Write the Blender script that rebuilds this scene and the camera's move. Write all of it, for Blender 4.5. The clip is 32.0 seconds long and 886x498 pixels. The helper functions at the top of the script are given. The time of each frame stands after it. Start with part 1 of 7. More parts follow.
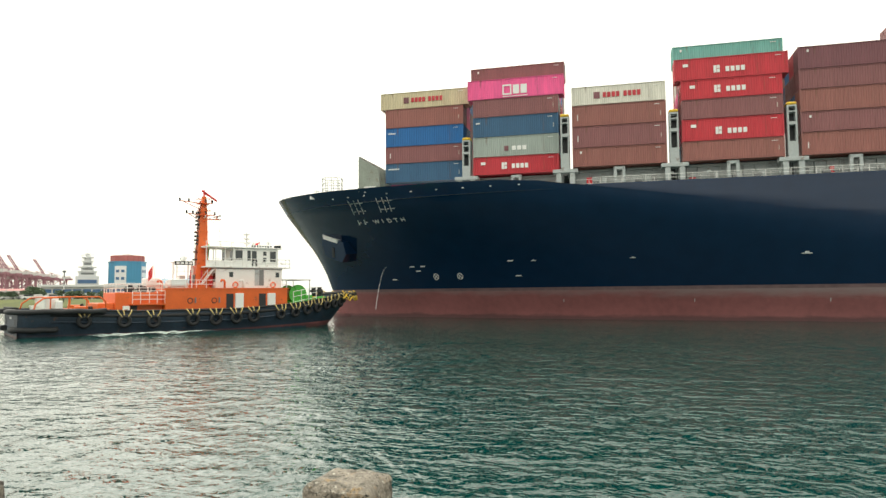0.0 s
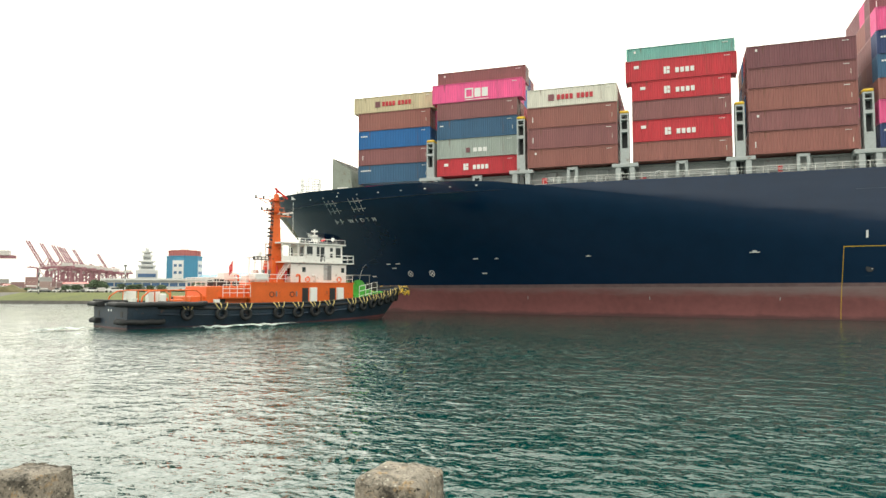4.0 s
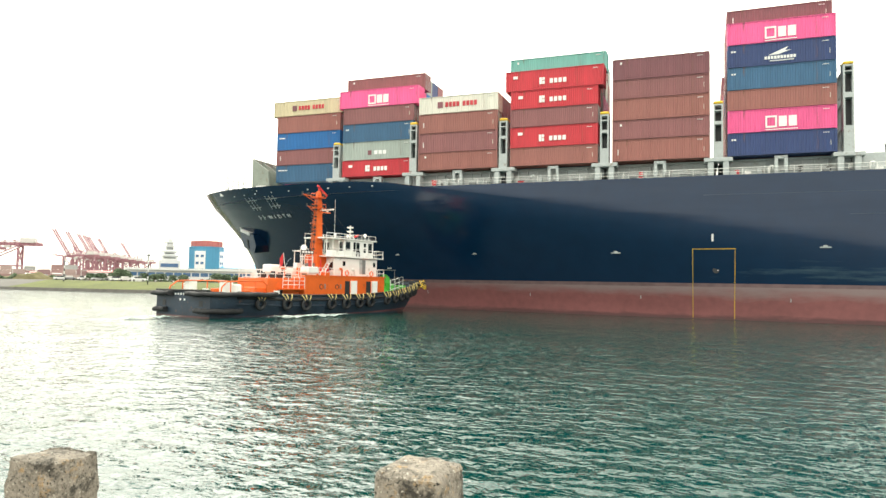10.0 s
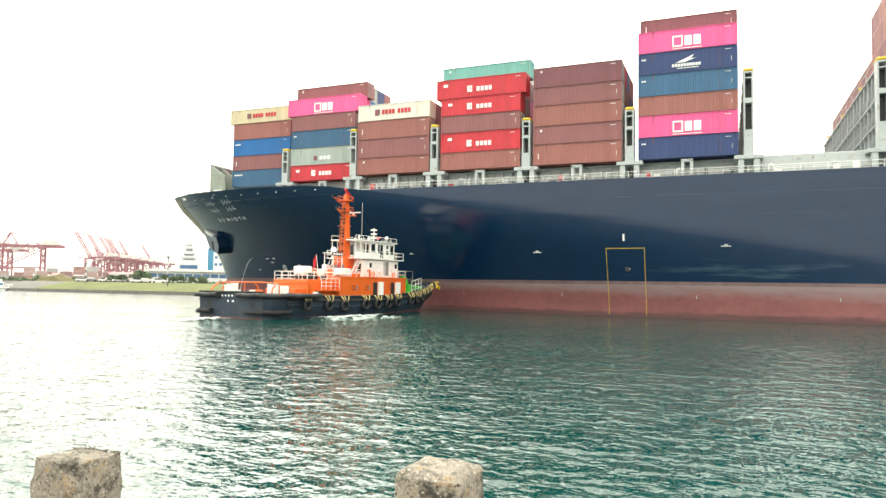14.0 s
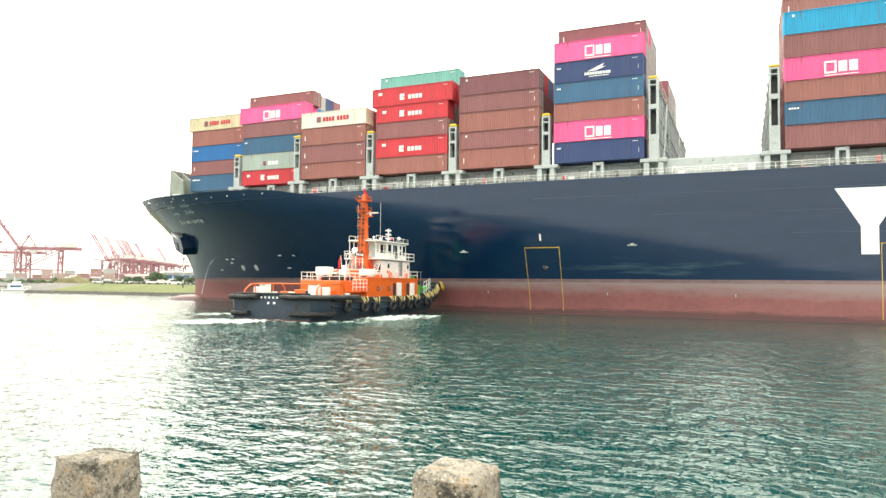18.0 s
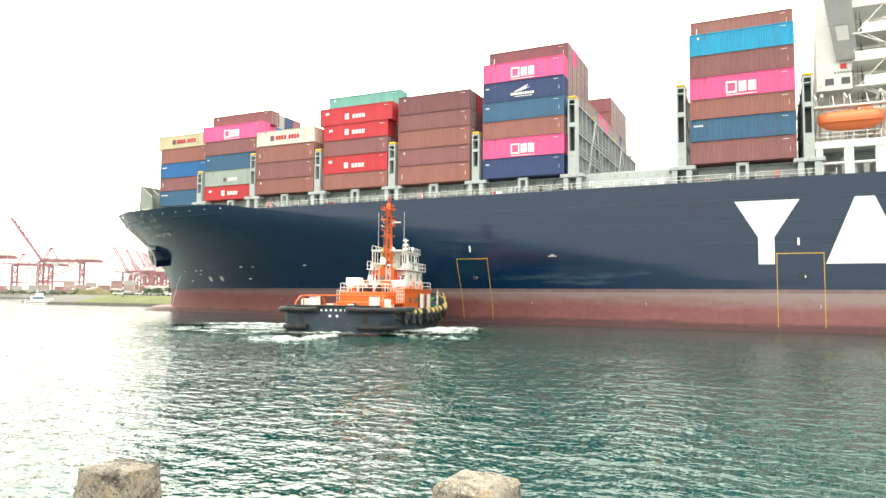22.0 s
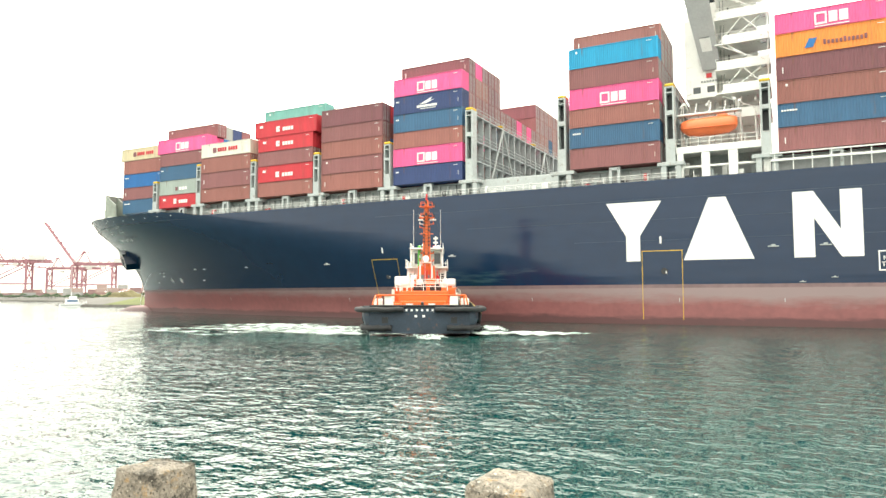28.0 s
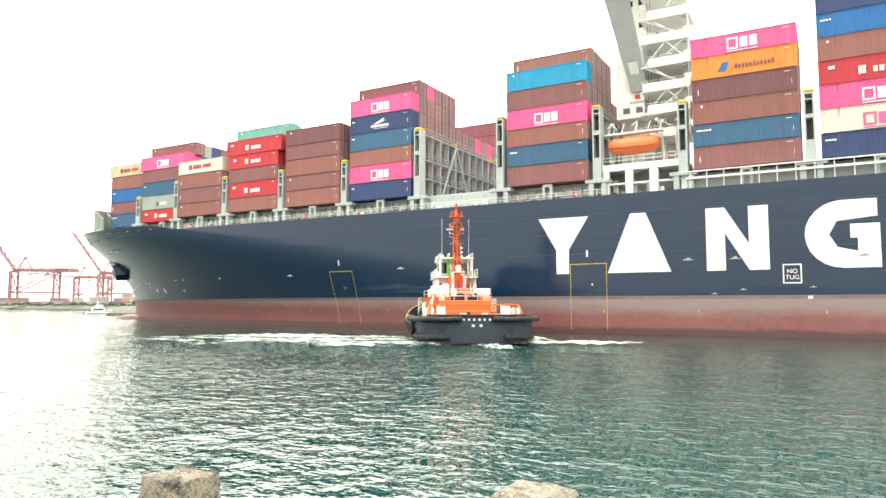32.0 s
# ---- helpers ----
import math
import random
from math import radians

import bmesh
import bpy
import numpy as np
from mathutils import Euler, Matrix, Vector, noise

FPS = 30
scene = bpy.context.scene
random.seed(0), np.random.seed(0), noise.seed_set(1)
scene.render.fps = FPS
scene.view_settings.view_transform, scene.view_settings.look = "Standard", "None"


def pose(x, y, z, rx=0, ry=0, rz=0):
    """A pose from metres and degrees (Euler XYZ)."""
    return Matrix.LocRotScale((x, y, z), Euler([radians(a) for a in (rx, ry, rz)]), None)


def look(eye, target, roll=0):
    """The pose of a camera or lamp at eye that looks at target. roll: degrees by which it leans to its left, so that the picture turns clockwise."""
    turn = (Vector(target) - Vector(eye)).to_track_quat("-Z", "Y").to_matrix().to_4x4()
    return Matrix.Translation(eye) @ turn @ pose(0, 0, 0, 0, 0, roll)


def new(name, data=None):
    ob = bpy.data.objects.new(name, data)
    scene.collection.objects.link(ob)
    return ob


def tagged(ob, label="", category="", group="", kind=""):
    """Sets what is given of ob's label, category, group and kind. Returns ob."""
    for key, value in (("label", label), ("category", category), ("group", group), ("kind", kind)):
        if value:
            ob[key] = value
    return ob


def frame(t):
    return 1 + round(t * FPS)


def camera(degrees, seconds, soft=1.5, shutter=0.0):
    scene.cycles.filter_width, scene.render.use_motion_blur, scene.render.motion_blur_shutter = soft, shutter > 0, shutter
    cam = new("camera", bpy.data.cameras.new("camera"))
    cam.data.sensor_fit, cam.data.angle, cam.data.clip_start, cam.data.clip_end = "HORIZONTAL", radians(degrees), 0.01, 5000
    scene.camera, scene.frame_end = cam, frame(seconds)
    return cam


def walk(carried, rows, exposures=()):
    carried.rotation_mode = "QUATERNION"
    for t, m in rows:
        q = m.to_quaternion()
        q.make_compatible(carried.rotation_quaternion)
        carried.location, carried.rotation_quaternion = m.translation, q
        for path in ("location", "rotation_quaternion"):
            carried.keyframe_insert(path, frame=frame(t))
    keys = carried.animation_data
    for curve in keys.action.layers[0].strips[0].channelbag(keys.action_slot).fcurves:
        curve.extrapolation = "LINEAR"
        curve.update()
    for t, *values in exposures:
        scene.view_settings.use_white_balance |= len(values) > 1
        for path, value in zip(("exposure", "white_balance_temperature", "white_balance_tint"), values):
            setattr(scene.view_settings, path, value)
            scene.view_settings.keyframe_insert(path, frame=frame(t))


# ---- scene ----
EYE = 3.85
cam = camera(65.8, 32.0)
# seconds, yaw, pitch, roll of a camera that stands on the quay and turns by hand
TURNS = [
    (0.0, 14.42, 3.78, 0.43), (0.5, 14.92, 3.82, 0.44), (1.0, 15.51, 3.67, 0.38), (1.5, 15.89, 3.53, 0.09), (2.0, 16.37, 3.43, 0.07),
    (2.5, 17.13, 3.42, 0.06), (3.0, 17.61, 3.57, 0.02), (3.5, 18.09, 3.44, -0.12), (5.5, 19.39, 3.51, 0.8), (6.0, 19.3, 3.4, 0.35),
    (6.5, 19.28, 3.57, -0.07), (7.0, 19.39, 3.64, -0.36), (7.5, 19.56, 3.7, -0.36), (8.0, 19.44, 3.51, -0.43), (8.5, 19.59, 3.3, -0.46),
    (9.0, 19.74, 3.19, -0.69), (9.5, 19.95, 3.08, -0.87), (10.0, 20.04, 2.99, -1.01), (10.5, 20.26, 3.06, -0.95), (11.0, 20.43, 3.19, -0.83),
    (11.5, 20.72, 3.28, -0.86), (12.0, 20.95, 3.18, -0.71), (12.5, 21.14, 2.92, -0.71), (13.0, 21.2, 2.91, -0.87), (13.5, 21.35, 2.99, -0.87),
    (14.0, 21.45, 3.03, -0.87), (14.5, 21.6, 3.0, -0.79), (16.5, 22.15, 3.13, -0.87), (17.0, 22.16, 3.18, -0.63), (17.5, 22.24, 3.08, -0.71),
    (18.0, 22.57, 3.05, -0.63), (18.5, 22.97, 3.2, -0.47), (19.0, 23.39, 3.54, -0.46), (19.5, 23.52, 3.75, -0.49), (20.0, 23.61, 3.73, -0.52),
    (20.5, 23.65, 3.77, -0.51), (21.0, 23.78, 3.82, -0.64), (21.5, 23.79, 3.85, -0.54), (22.0, 23.97, 3.97, -0.55), (22.5, 24.09, 3.89, -0.51),
    (23.0, 24.16, 3.72, -0.51), (23.5, 24.4, 3.74, -0.4), (24.0, 24.53, 3.68, -0.33), (24.5, 24.63, 3.59, -0.29), (25.0, 24.7, 3.56, -0.35),
    (25.5, 24.88, 3.37, -0.16), (26.0, 24.72, 3.42, -0.02), (26.5, 24.95, 3.55, -0.14), (28.5, 26.53, 3.84, 0.23), (29.0, 26.93, 3.84, 0.24),
    (29.5, 27.34, 4.1, 0.14), (30.0, 27.5, 4.43, -0.02), (30.5, 27.5, 4.46, -0.22), (31.0, 27.69, 4.4, -0.03), (31.5, 27.81, 4.42, -0.07),
    (32.0, 27.87, 4.63, -0.03),
]
EXPOSURES = [(0, -0.47), (2.5, -0.32), (6, -0.2), (9, 0.1), (13, 0.37), (19, 0.5), (26, 0.52), (32, 0.52)]
walk(cam, [(t, pose(-0.0036 * t, 0, EYE, 90 + pitch, roll, yaw)) for t, yaw, pitch, roll in TURNS], EXPOSURES)

# the ship's way past the quay: seconds, x, y, z, heading
SHIP_ROWS = [
    (0, -0.12, -0.07, 0.07, -0.012), (2, -6.96, -0.11, -0.04, -0.247), (4, -13.8, -0.07, -0.1, -0.449), (6, -20.63, 0.02, -0.12, -0.62),
    (8, -27.44, 0.15, -0.1, -0.766), (10, -34.25, 0.32, -0.06, -0.889), (12, -41.03, 0.49, 0.0, -0.992), (14, -47.78, 0.67, 0.07, -1.081),
    (16, -54.51, 0.83, 0.16, -1.157), (18, -61.21, 0.98, 0.24, -1.225), (20, -67.87, 1.11, 0.32, -1.288), (22, -74.49, 1.21, 0.38, -1.349),
    (24, -81.07, 1.28, 0.43, -1.413), (26, -87.6, 1.31, 0.45, -1.482), (28, -94.08, 1.31, 0.44, -1.561), (30, -100.51, 1.28, 0.39, -1.653),
    (32, -106.87, 1.21, 0.29, -1.761),
]
# the tug's way: seconds, x, y, heading
TUG_ROWS = [
    (0, -47.2, 71.2, 52.9), (3, -46.0, 72.6, 60.7), (6, -45.45, 74.3, 67.0), (9, -45.3, 76.5, 72.3), (12, -45.1, 78.4, 77.4), (14.5, -44.8, 79.2, 81.5),
    (17, -44.2, 78.9, 86.6), (20, -42.85, 77.6, 96.0), (23, -41.1, 76.0, 105.3), (26, -39.85, 75.3, 111.8), (29, -39.15, 75.6, 117.2), (32, -38.5, 76.1, 122.6),
]

# ---- light ----
SUN_AT = (-52.0, 58.0, 58.0)
world = bpy.data.worlds.new("overcast")
scene.world = world
world.use_nodes = True
wn, wl = world.node_tree.nodes, world.node_tree.links
bg = wn["Background"]
sky = wn.new("ShaderNodeTexSky")
sky.sky_type, sky.sun_disc = "NISHITA", False
sky.sun_elevation, sky.sun_rotation = radians(36.7), radians(-41.9)
sky.air_density, sky.dust_density, sky.ozone_density = 1.0, 6.0, 1.0
cloud = wn.new("ShaderNodeMix")
cloud.data_type = "RGBA"
cloud.inputs["Factor"].default_value = 0.84
# an even cloud cover, brighter towards the zenith and round the hidden sun
wtc, wsep, wel, wtone = wn.new("ShaderNodeTexCoord"), wn.new("ShaderNodeSeparateXYZ"), wn.new("ShaderNodeMapRange"), wn.new("ShaderNodeVectorMath")
wl.new(wtc.outputs["Generated"], wsep.inputs[0])
wl.new(wsep.outputs["Z"], wel.inputs["Value"])
wel.inputs["To Min"].default_value, wel.inputs["To Max"].default_value = 16.5, 38.0
wtone.operation = "SCALE"
wtone.inputs[0].default_value = (1.0, 0.985, 0.86)
wdot, wpos, wglow, wmul = wn.new("ShaderNodeVectorMath"), wn.new("ShaderNodeMath"), wn.new("ShaderNodeMath"), wn.new("ShaderNodeMath")
wdot.operation = "DOT_PRODUCT"
wdot.inputs[1].default_value = Vector(SUN_AT).normalized()
wl.new(wtc.outputs["Generated"], wdot.inputs[0])
wpos.operation, wpos.inputs[1].default_value = "MAXIMUM", 0.0
wl.new(wdot.outputs["Value"], wpos.inputs[0])
wglow.operation, wglow.inputs[1].default_value = "POWER", 3.0
wl.new(wpos.outputs[0], wglow.inputs[0])
wmul.operation, wmul.inputs[1].default_value, wmul.inputs[2].default_value = "MULTIPLY_ADD", 0.45, 0.96
wl.new(wglow.outputs[0], wmul.inputs[0])
wlift = wn.new("ShaderNodeMath")
wlift.operation = "MULTIPLY"
wl.new(wel.outputs[0], wlift.inputs[0])
wl.new(wmul.outputs[0], wlift.inputs[1])
wl.new(wlift.outputs[0], wtone.inputs["Scale"])
wl.new(wtone.outputs[0], cloud.inputs["B"])
wl.new(sky.outputs[0], cloud.inputs["A"])
wl.new(cloud.outputs["Result"], bg.inputs["Color"])
bg.inputs["Strength"].default_value = 0.1
sun = new("sun", bpy.data.lights.new("sun", "SUN"))
sun.data.energy, sun.data.angle, sun.data.color = 0.7, radians(30), (1.0, 0.95, 0.87)
sun.matrix_basis = look(SUN_AT, (0, 0, 0))


# ---- materials ----
def mat(name, color, rough=0.6, metal=0.0, vary=0.12, scale=1.5, fine=18.0, bump=0.0, rust=0.0, island=0.0, streak=False, spec=0.5, jitter=0.0, sheen=1.0):
    m = bpy.data.materials.new(name)
    m.use_nodes = True
    n, l = m.node_tree.nodes, m.node_tree.links
    p = n["Principled BSDF"]
    p.inputs["Roughness"].default_value, p.inputs["Metallic"].default_value = rough, metal
    p.inputs["Specular IOR Level"].default_value = spec
    tc = n.new("ShaderNodeTexCoord")
    mp = n.new("ShaderNodeMapping")
    l.new(tc.outputs["Object"], mp.inputs[0])
    if streak:
        mp.inputs["Scale"].default_value = (1, 1, 0.12)
    big, small = n.new("ShaderNodeTexNoise"), n.new("ShaderNodeTexNoise")
    for node, sc, det in ((big, scale, 5), (small, fine, 3)):
        node.inputs["Scale"].default_value, node.inputs["Detail"].default_value = sc, det
        l.new(mp.outputs[0], node.inputs["Vector"])
    add = n.new("ShaderNodeMath")
    add.operation = "ADD"
    l.new(big.outputs[0], add.inputs[0])
    l.new(small.outputs[0], add.inputs[1])
    r = n.new("ShaderNodeMapRange")
    r.inputs["From Min"].default_value, r.inputs["From Max"].default_value = 0.7, 1.3
    r.inputs["To Min"].default_value, r.inputs["To Max"].default_value = 1 - vary, 1 + vary
    l.new(add.outputs[0], r.inputs["Value"])
    src = r.outputs[0]
    if jitter:
        oi = n.new("ShaderNodeObjectInfo")
        j = n.new("ShaderNodeMapRange")
        j.inputs["To Min"].default_value, j.inputs["To Max"].default_value = 1 - jitter, 1 + jitter
        l.new(oi.outputs["Random"], j.inputs["Value"])
        mu = n.new("ShaderNodeMath")
        mu.operation = "MULTIPLY"
        l.new(src, mu.inputs[0])
        l.new(j.outputs[0], mu.inputs[1])
        src = mu.outputs[0]
    mx = n.new("ShaderNodeVectorMath")
    mx.operation = "SCALE"
    mx.inputs[0].default_value = color
    l.new(src, mx.inputs["Scale"])
    out = mx.outputs[0]
    if rust:
        rn = n.new("ShaderNodeTexNoise")
        rn.inputs["Scale"].default_value, rn.inputs["Detail"].default_value, rn.inputs["Roughness"].default_value = scale * 1.7, 8, 0.7
        l.new(mp.outputs[0], rn.inputs["Vector"])
        cr = n.new("ShaderNodeValToRGB")
        cr.color_ramp.elements[0].position, cr.color_ramp.elements[1].position = 0.62 - rust * 0.2, 0.74
        l.new(rn.outputs[0], cr.inputs[0])
        rm = n.new("ShaderNodeMix")
        rm.data_type = "RGBA"
        l.new(cr.outputs[0], rm.inputs["Factor"])
        l.new(out, rm.inputs["A"])
        rm.inputs["B"].default_value = (0.16, 0.075, 0.04, 1)
        out = rm.outputs["Result"]
    l.new(out, p.inputs["Base Color"])
    rr = n.new("ShaderNodeMapRange")
    rr.inputs["To Min"].default_value, rr.inputs["To Max"].default_value = max(0, rough - 0.08 * sheen), min(1, rough + 0.1 * sheen)
    l.new(small.outputs[0], rr.inputs["Value"])
    l.new(rr.outputs[0], p.inputs["Roughness"])
    if bump:
        b = n.new("ShaderNodeBump")
        b.inputs["Strength"].default_value, b.inputs["Distance"].default_value = 0.6, bump
        l.new(add.outputs[0], b.inputs["Height"])
        l.new(b.outputs[0], p.inputs["Normal"])
    return m


HULL = mat("hull_paint", (0.004, 0.021, 0.058), 0.15, vary=0.1, scale=0.05, fine=0.4, sheen=0.1)
BOOT = mat("boot_topping", (0.23, 0.085, 0.085), 0.5, vary=0.15, scale=0.12, fine=1.1, bump=0.004, streak=False)


def worn_boot(m):
    """Scuffed grey paint under the blue, lower down towards midships, and a dark wet line at the water."""
    n, l = m.node_tree.nodes, m.node_tree.links
    p = n["Principled BSDF"]
    base = p.inputs["Base Color"].links[0].from_socket
    tc, sp, mp, no = n.new("ShaderNodeTexCoord"), n.new("ShaderNodeSeparateXYZ"), n.new("ShaderNodeMapping"), n.new("ShaderNodeTexNoise")
    l.new(tc.outputs["Object"], sp.inputs[0])
    mp.inputs["Scale"].default_value = (0.22, 0.22, 1.0)
    l.new(tc.outputs["Object"], mp.inputs[0])
    l.new(mp.outputs[0], no.inputs["Vector"])
    no.inputs["Scale"].default_value, no.inputs["Detail"].default_value, no.inputs["Roughness"].default_value = 0.9, 7, 0.65
    low = n.new("ShaderNodeMapRange")
    for key, v in (("From Min", -30), ("From Max", 90), ("To Min", 0.0), ("To Max", 1.7)):
        low.inputs[key].default_value = v
    l.new(sp.outputs["X"], low.inputs["Value"])
    last = None
    for src, k in ((sp.outputs["Z"], 1.0), (low.outputs[0], 1.0), (no.outputs[0], 2.6)):
        ma = n.new("ShaderNodeMath")
        ma.operation, ma.inputs[1].default_value = "MULTIPLY_ADD", k
        l.new(src, ma.inputs[0])
        if last:
            l.new(last, ma.inputs[2])
        else:
            ma.inputs[2].default_value = 0.0
        last = ma.outputs[0]
    for lo, hi, amount, col in ((4.9, 6.3, 0.85, (0.27, 0.215, 0.215, 1)), (1.5, 1.1, 0.7, (0.05, 0.028, 0.03, 1))):
        r, mx = n.new("ShaderNodeMapRange"), n.new("ShaderNodeMix")
        for key, v in (("From Min", lo), ("From Max", hi), ("To Min", 0.0), ("To Max", amount)):
            r.inputs[key].default_value = v
        if lo < 3:
            ma = n.new("ShaderNodeMath")
            ma.operation, ma.inputs[1].default_value = "MULTIPLY_ADD", 1.6
            l.new(no.outputs[0], ma.inputs[0])
            l.new(sp.outputs["Z"], ma.inputs[2])
            l.new(ma.outputs[0], r.inputs["Value"])
        else:
            l.new(last, r.inputs["Value"])
        mx.data_type = "RGBA"
        mx.inputs["B"].default_value = col
        l.new(r.outputs[0], mx.inputs["Factor"])
        l.new(base, mx.inputs["A"])
        base = mx.outputs["Result"]
    l.new(base, p.inputs["Base Color"])


def scuffed_hull(m):
    """Long pale rubbing marks low on the side, and gently uneven plating."""
    n, l = m.node_tree.nodes, m.node_tree.links
    p = n["Principled BSDF"]
    base = p.inputs["Base Color"].links[0].from_socket
    tc, mp, no = n.new("ShaderNodeTexCoord"), n.new("ShaderNodeMapping"), n.new("ShaderNodeTexNoise")
    l.new(tc.outputs["Object"], mp.inputs[0])
    mp.inputs["Scale"].default_value = (0.12, 0.12, 1.3)
    l.new(mp.outputs[0], no.inputs["Vector"])
    no.inputs["Scale"].default_value, no.inputs["Detail"].default_value, no.inputs["Roughness"].default_value = 0.8, 7, 0.66
    ln, at_ = n.new("ShaderNodeVectorMath"), n.new("ShaderNodeMapping")
    ln.operation = "LENGTH"
    at_.inputs["Scale"].default_value, at_.inputs["Location"].default_value = (1 / 17, 0, 1 / 2.1), (-50 / 17, 0, -6.1 / 2.1)
    l.new(tc.outputs["Object"], at_.inputs[0])
    l.new(at_.outputs[0], ln.inputs[0])
    ma, r, mx = n.new("ShaderNodeMath"), n.new("ShaderNodeMapRange"), n.new("ShaderNodeMix")
    ma.operation, ma.inputs[1].default_value = "MULTIPLY_ADD", -0.3
    l.new(ln.outputs["Value"], ma.inputs[0])
    l.new(no.outputs[0], ma.inputs[2])
    for key, v in (("From Min", 0.36), ("From Max", 0.56), ("To Min", 0.0), ("To Max", 0.6)):
        r.inputs[key].default_value = v
    l.new(ma.outputs[0], r.inputs["Value"])
    mx.data_type = "RGBA"
    mx.inputs["B"].default_value = (0.07, 0.12, 0.15, 1)
    l.new(r.outputs[0], mx.inputs["Factor"])
    l.new(base, mx.inputs["A"])
    l.new(mx.outputs["Result"], p.inputs["Base Color"])
    wave, wm, b = n.new("ShaderNodeTexNoise"), n.new("ShaderNodeMapping"), n.new("ShaderNodeBump")
    wm.inputs["Scale"].default_value = (0.16, 0.16, 1.0)
    l.new(tc.outputs["Object"], wm.inputs[0])
    l.new(wm.outputs[0], wave.inputs["Vector"])
    wave.inputs["Scale"].default_value, wave.inputs["Detail"].default_value = 0.42, 2
    b.inputs["Strength"].default_value, b.inputs["Distance"].default_value = 0.8, 0.09
    l.new(wave.outputs[0], b.inputs["Height"])
    l.new(b.outputs[0], p.inputs["Normal"])


worn_boot(BOOT)
scuffed_hull(HULL)
SEAM = mat("seam_paint", (0.022, 0.05, 0.085), 0.35)
BAND = mat("band_paint", (0.19, 0.125, 0.128), 0.5, vary=0.2, scale=0.15, fine=1.2)
WHITE = mat("white_paint", (0.8, 0.8, 0.77), 0.45, vary=0.05, scale=0.8, fine=9, rust=0.12)
CLEANWHITE = mat("clean_white", (0.82, 0.82, 0.8), 0.5, vary=0.03)
TRUSSGREY = mat("blue_grey_steel", (0.37, 0.41, 0.42), 0.5, vary=0.12, scale=0.7, fine=6, rust=0.15)
LIGHTGREY = mat("light_grey_steel", (0.42, 0.455, 0.455), 0.5, vary=0.1, scale=0.7, fine=6, rust=0.2)
# Grey of the bridge wing support: shade on its underside put into the colour
WINGSHADE = mat("wing_shade", (0.36, 0.36, 0.36), 0.55, vary=0.08, scale=0.5, fine=4)
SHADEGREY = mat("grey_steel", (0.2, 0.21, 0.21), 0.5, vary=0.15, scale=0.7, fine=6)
# Near-black for black gear and for openings, whose inner shade is in the colour
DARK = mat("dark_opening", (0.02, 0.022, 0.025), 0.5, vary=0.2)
YELLOW = mat("yellow_paint", (0.75, 0.48, 0.03), 0.5, vary=0.12, scale=4)
ORANGE = mat("orange_paint", (0.7, 0.125, 0.018), 0.42, vary=0.09, scale=0.9, fine=8, rust=0.08)
BOATORANGE = mat("lifeboat_orange", (0.85, 0.2, 0.07), 0.35, vary=0.05)
RUBBER = mat("black_rubber", (0.018, 0.019, 0.021), 0.7, vary=0.3, scale=3, fine=25, bump=0.01)
TUGHULL = mat("tug_hull_paint", (0.02, 0.036, 0.058), 0.5, vary=0.3, scale=0.8, fine=7, bump=0.004, rust=0.12)
DECKGREEN = mat("green_deck", (0.03, 0.14, 0.06), 0.6, vary=0.2)
WINCHGREEN = mat("green_paint", (0.1, 0.5, 0.07), 0.45, vary=0.12)
GLASS = mat("dark_glass", (0.02, 0.028, 0.032), 0.08, vary=0.1, spec=0.8)
RED = mat("red_paint", (0.62, 0.03, 0.035), 0.5, vary=0.1)
ROPE = mat("yellow_rope", (0.55, 0.43, 0.17), 0.85, vary=0.25, scale=6)
CONCRETE = mat("weathered_concrete", (0.22, 0.195, 0.16), 0.92, vary=0.4, scale=4.5, fine=55, bump=0.02)
PAVING = mat("quay_concrete", (0.32, 0.3, 0.27), 0.9, vary=0.2, scale=1, fine=20, bump=0.006)
STONE = mat("revetment_stone", (0.075, 0.07, 0.062), 0.9, vary=0.35, scale=0.5, fine=3, bump=0.05)
GRASS = mat("grass", (0.085, 0.1, 0.02), 0.9, vary=0.35, scale=0.12, fine=1.2, bump=0.05)
EARTH = mat("earth", (0.13, 0.12, 0.09), 0.95, vary=0.3, scale=0.1, fine=1)
# Leaf green lightened: haze over the far shore put into the colour
LEAF = mat("leaves", (0.12, 0.17, 0.1), 0.8, vary=0.4, scale=0.5, fine=4)
BARK = mat("bark", (0.12, 0.09, 0.06), 0.9, vary=0.3)
BLUEWALL = mat("blue_cladding", (0.07, 0.28, 0.45), 0.45, vary=0.08, scale=0.3)
WALLWHITE = mat("white_render", (0.72, 0.73, 0.72), 0.7, vary=0.06, scale=0.3)
REDROOF = mat("red_roof", (0.42, 0.13, 0.12), 0.6, vary=0.12, scale=0.4)
# Crane red paled towards mauve pink: distance haze put into the paint
CRANEPINK = mat("hazed_red_paint", (0.34, 0.17, 0.2), 0.7, vary=0.1, scale=0.05)
FARPAVE = mat("far_apron", (0.11, 0.105, 0.095), 0.9, vary=0.2, scale=0.2, fine=2)
# Container colours dulled towards grey: haze over the far yard put into the paint
HAZED = [mat("hazed_paint", c_, 0.8, vary=0.15, scale=0.2, fine=2) for c_ in ((0.3, 0.19, 0.18), (0.36, 0.27, 0.25), (0.33, 0.33, 0.32), (0.27, 0.17, 0.17))]
FARGREY = mat("far_grey", (0.6, 0.58, 0.56), 0.8, vary=0.12, scale=0.05)
BLUEGLASS = mat("blue_window", (0.08, 0.16, 0.3), 0.15, vary=0.1, scale=0.3)



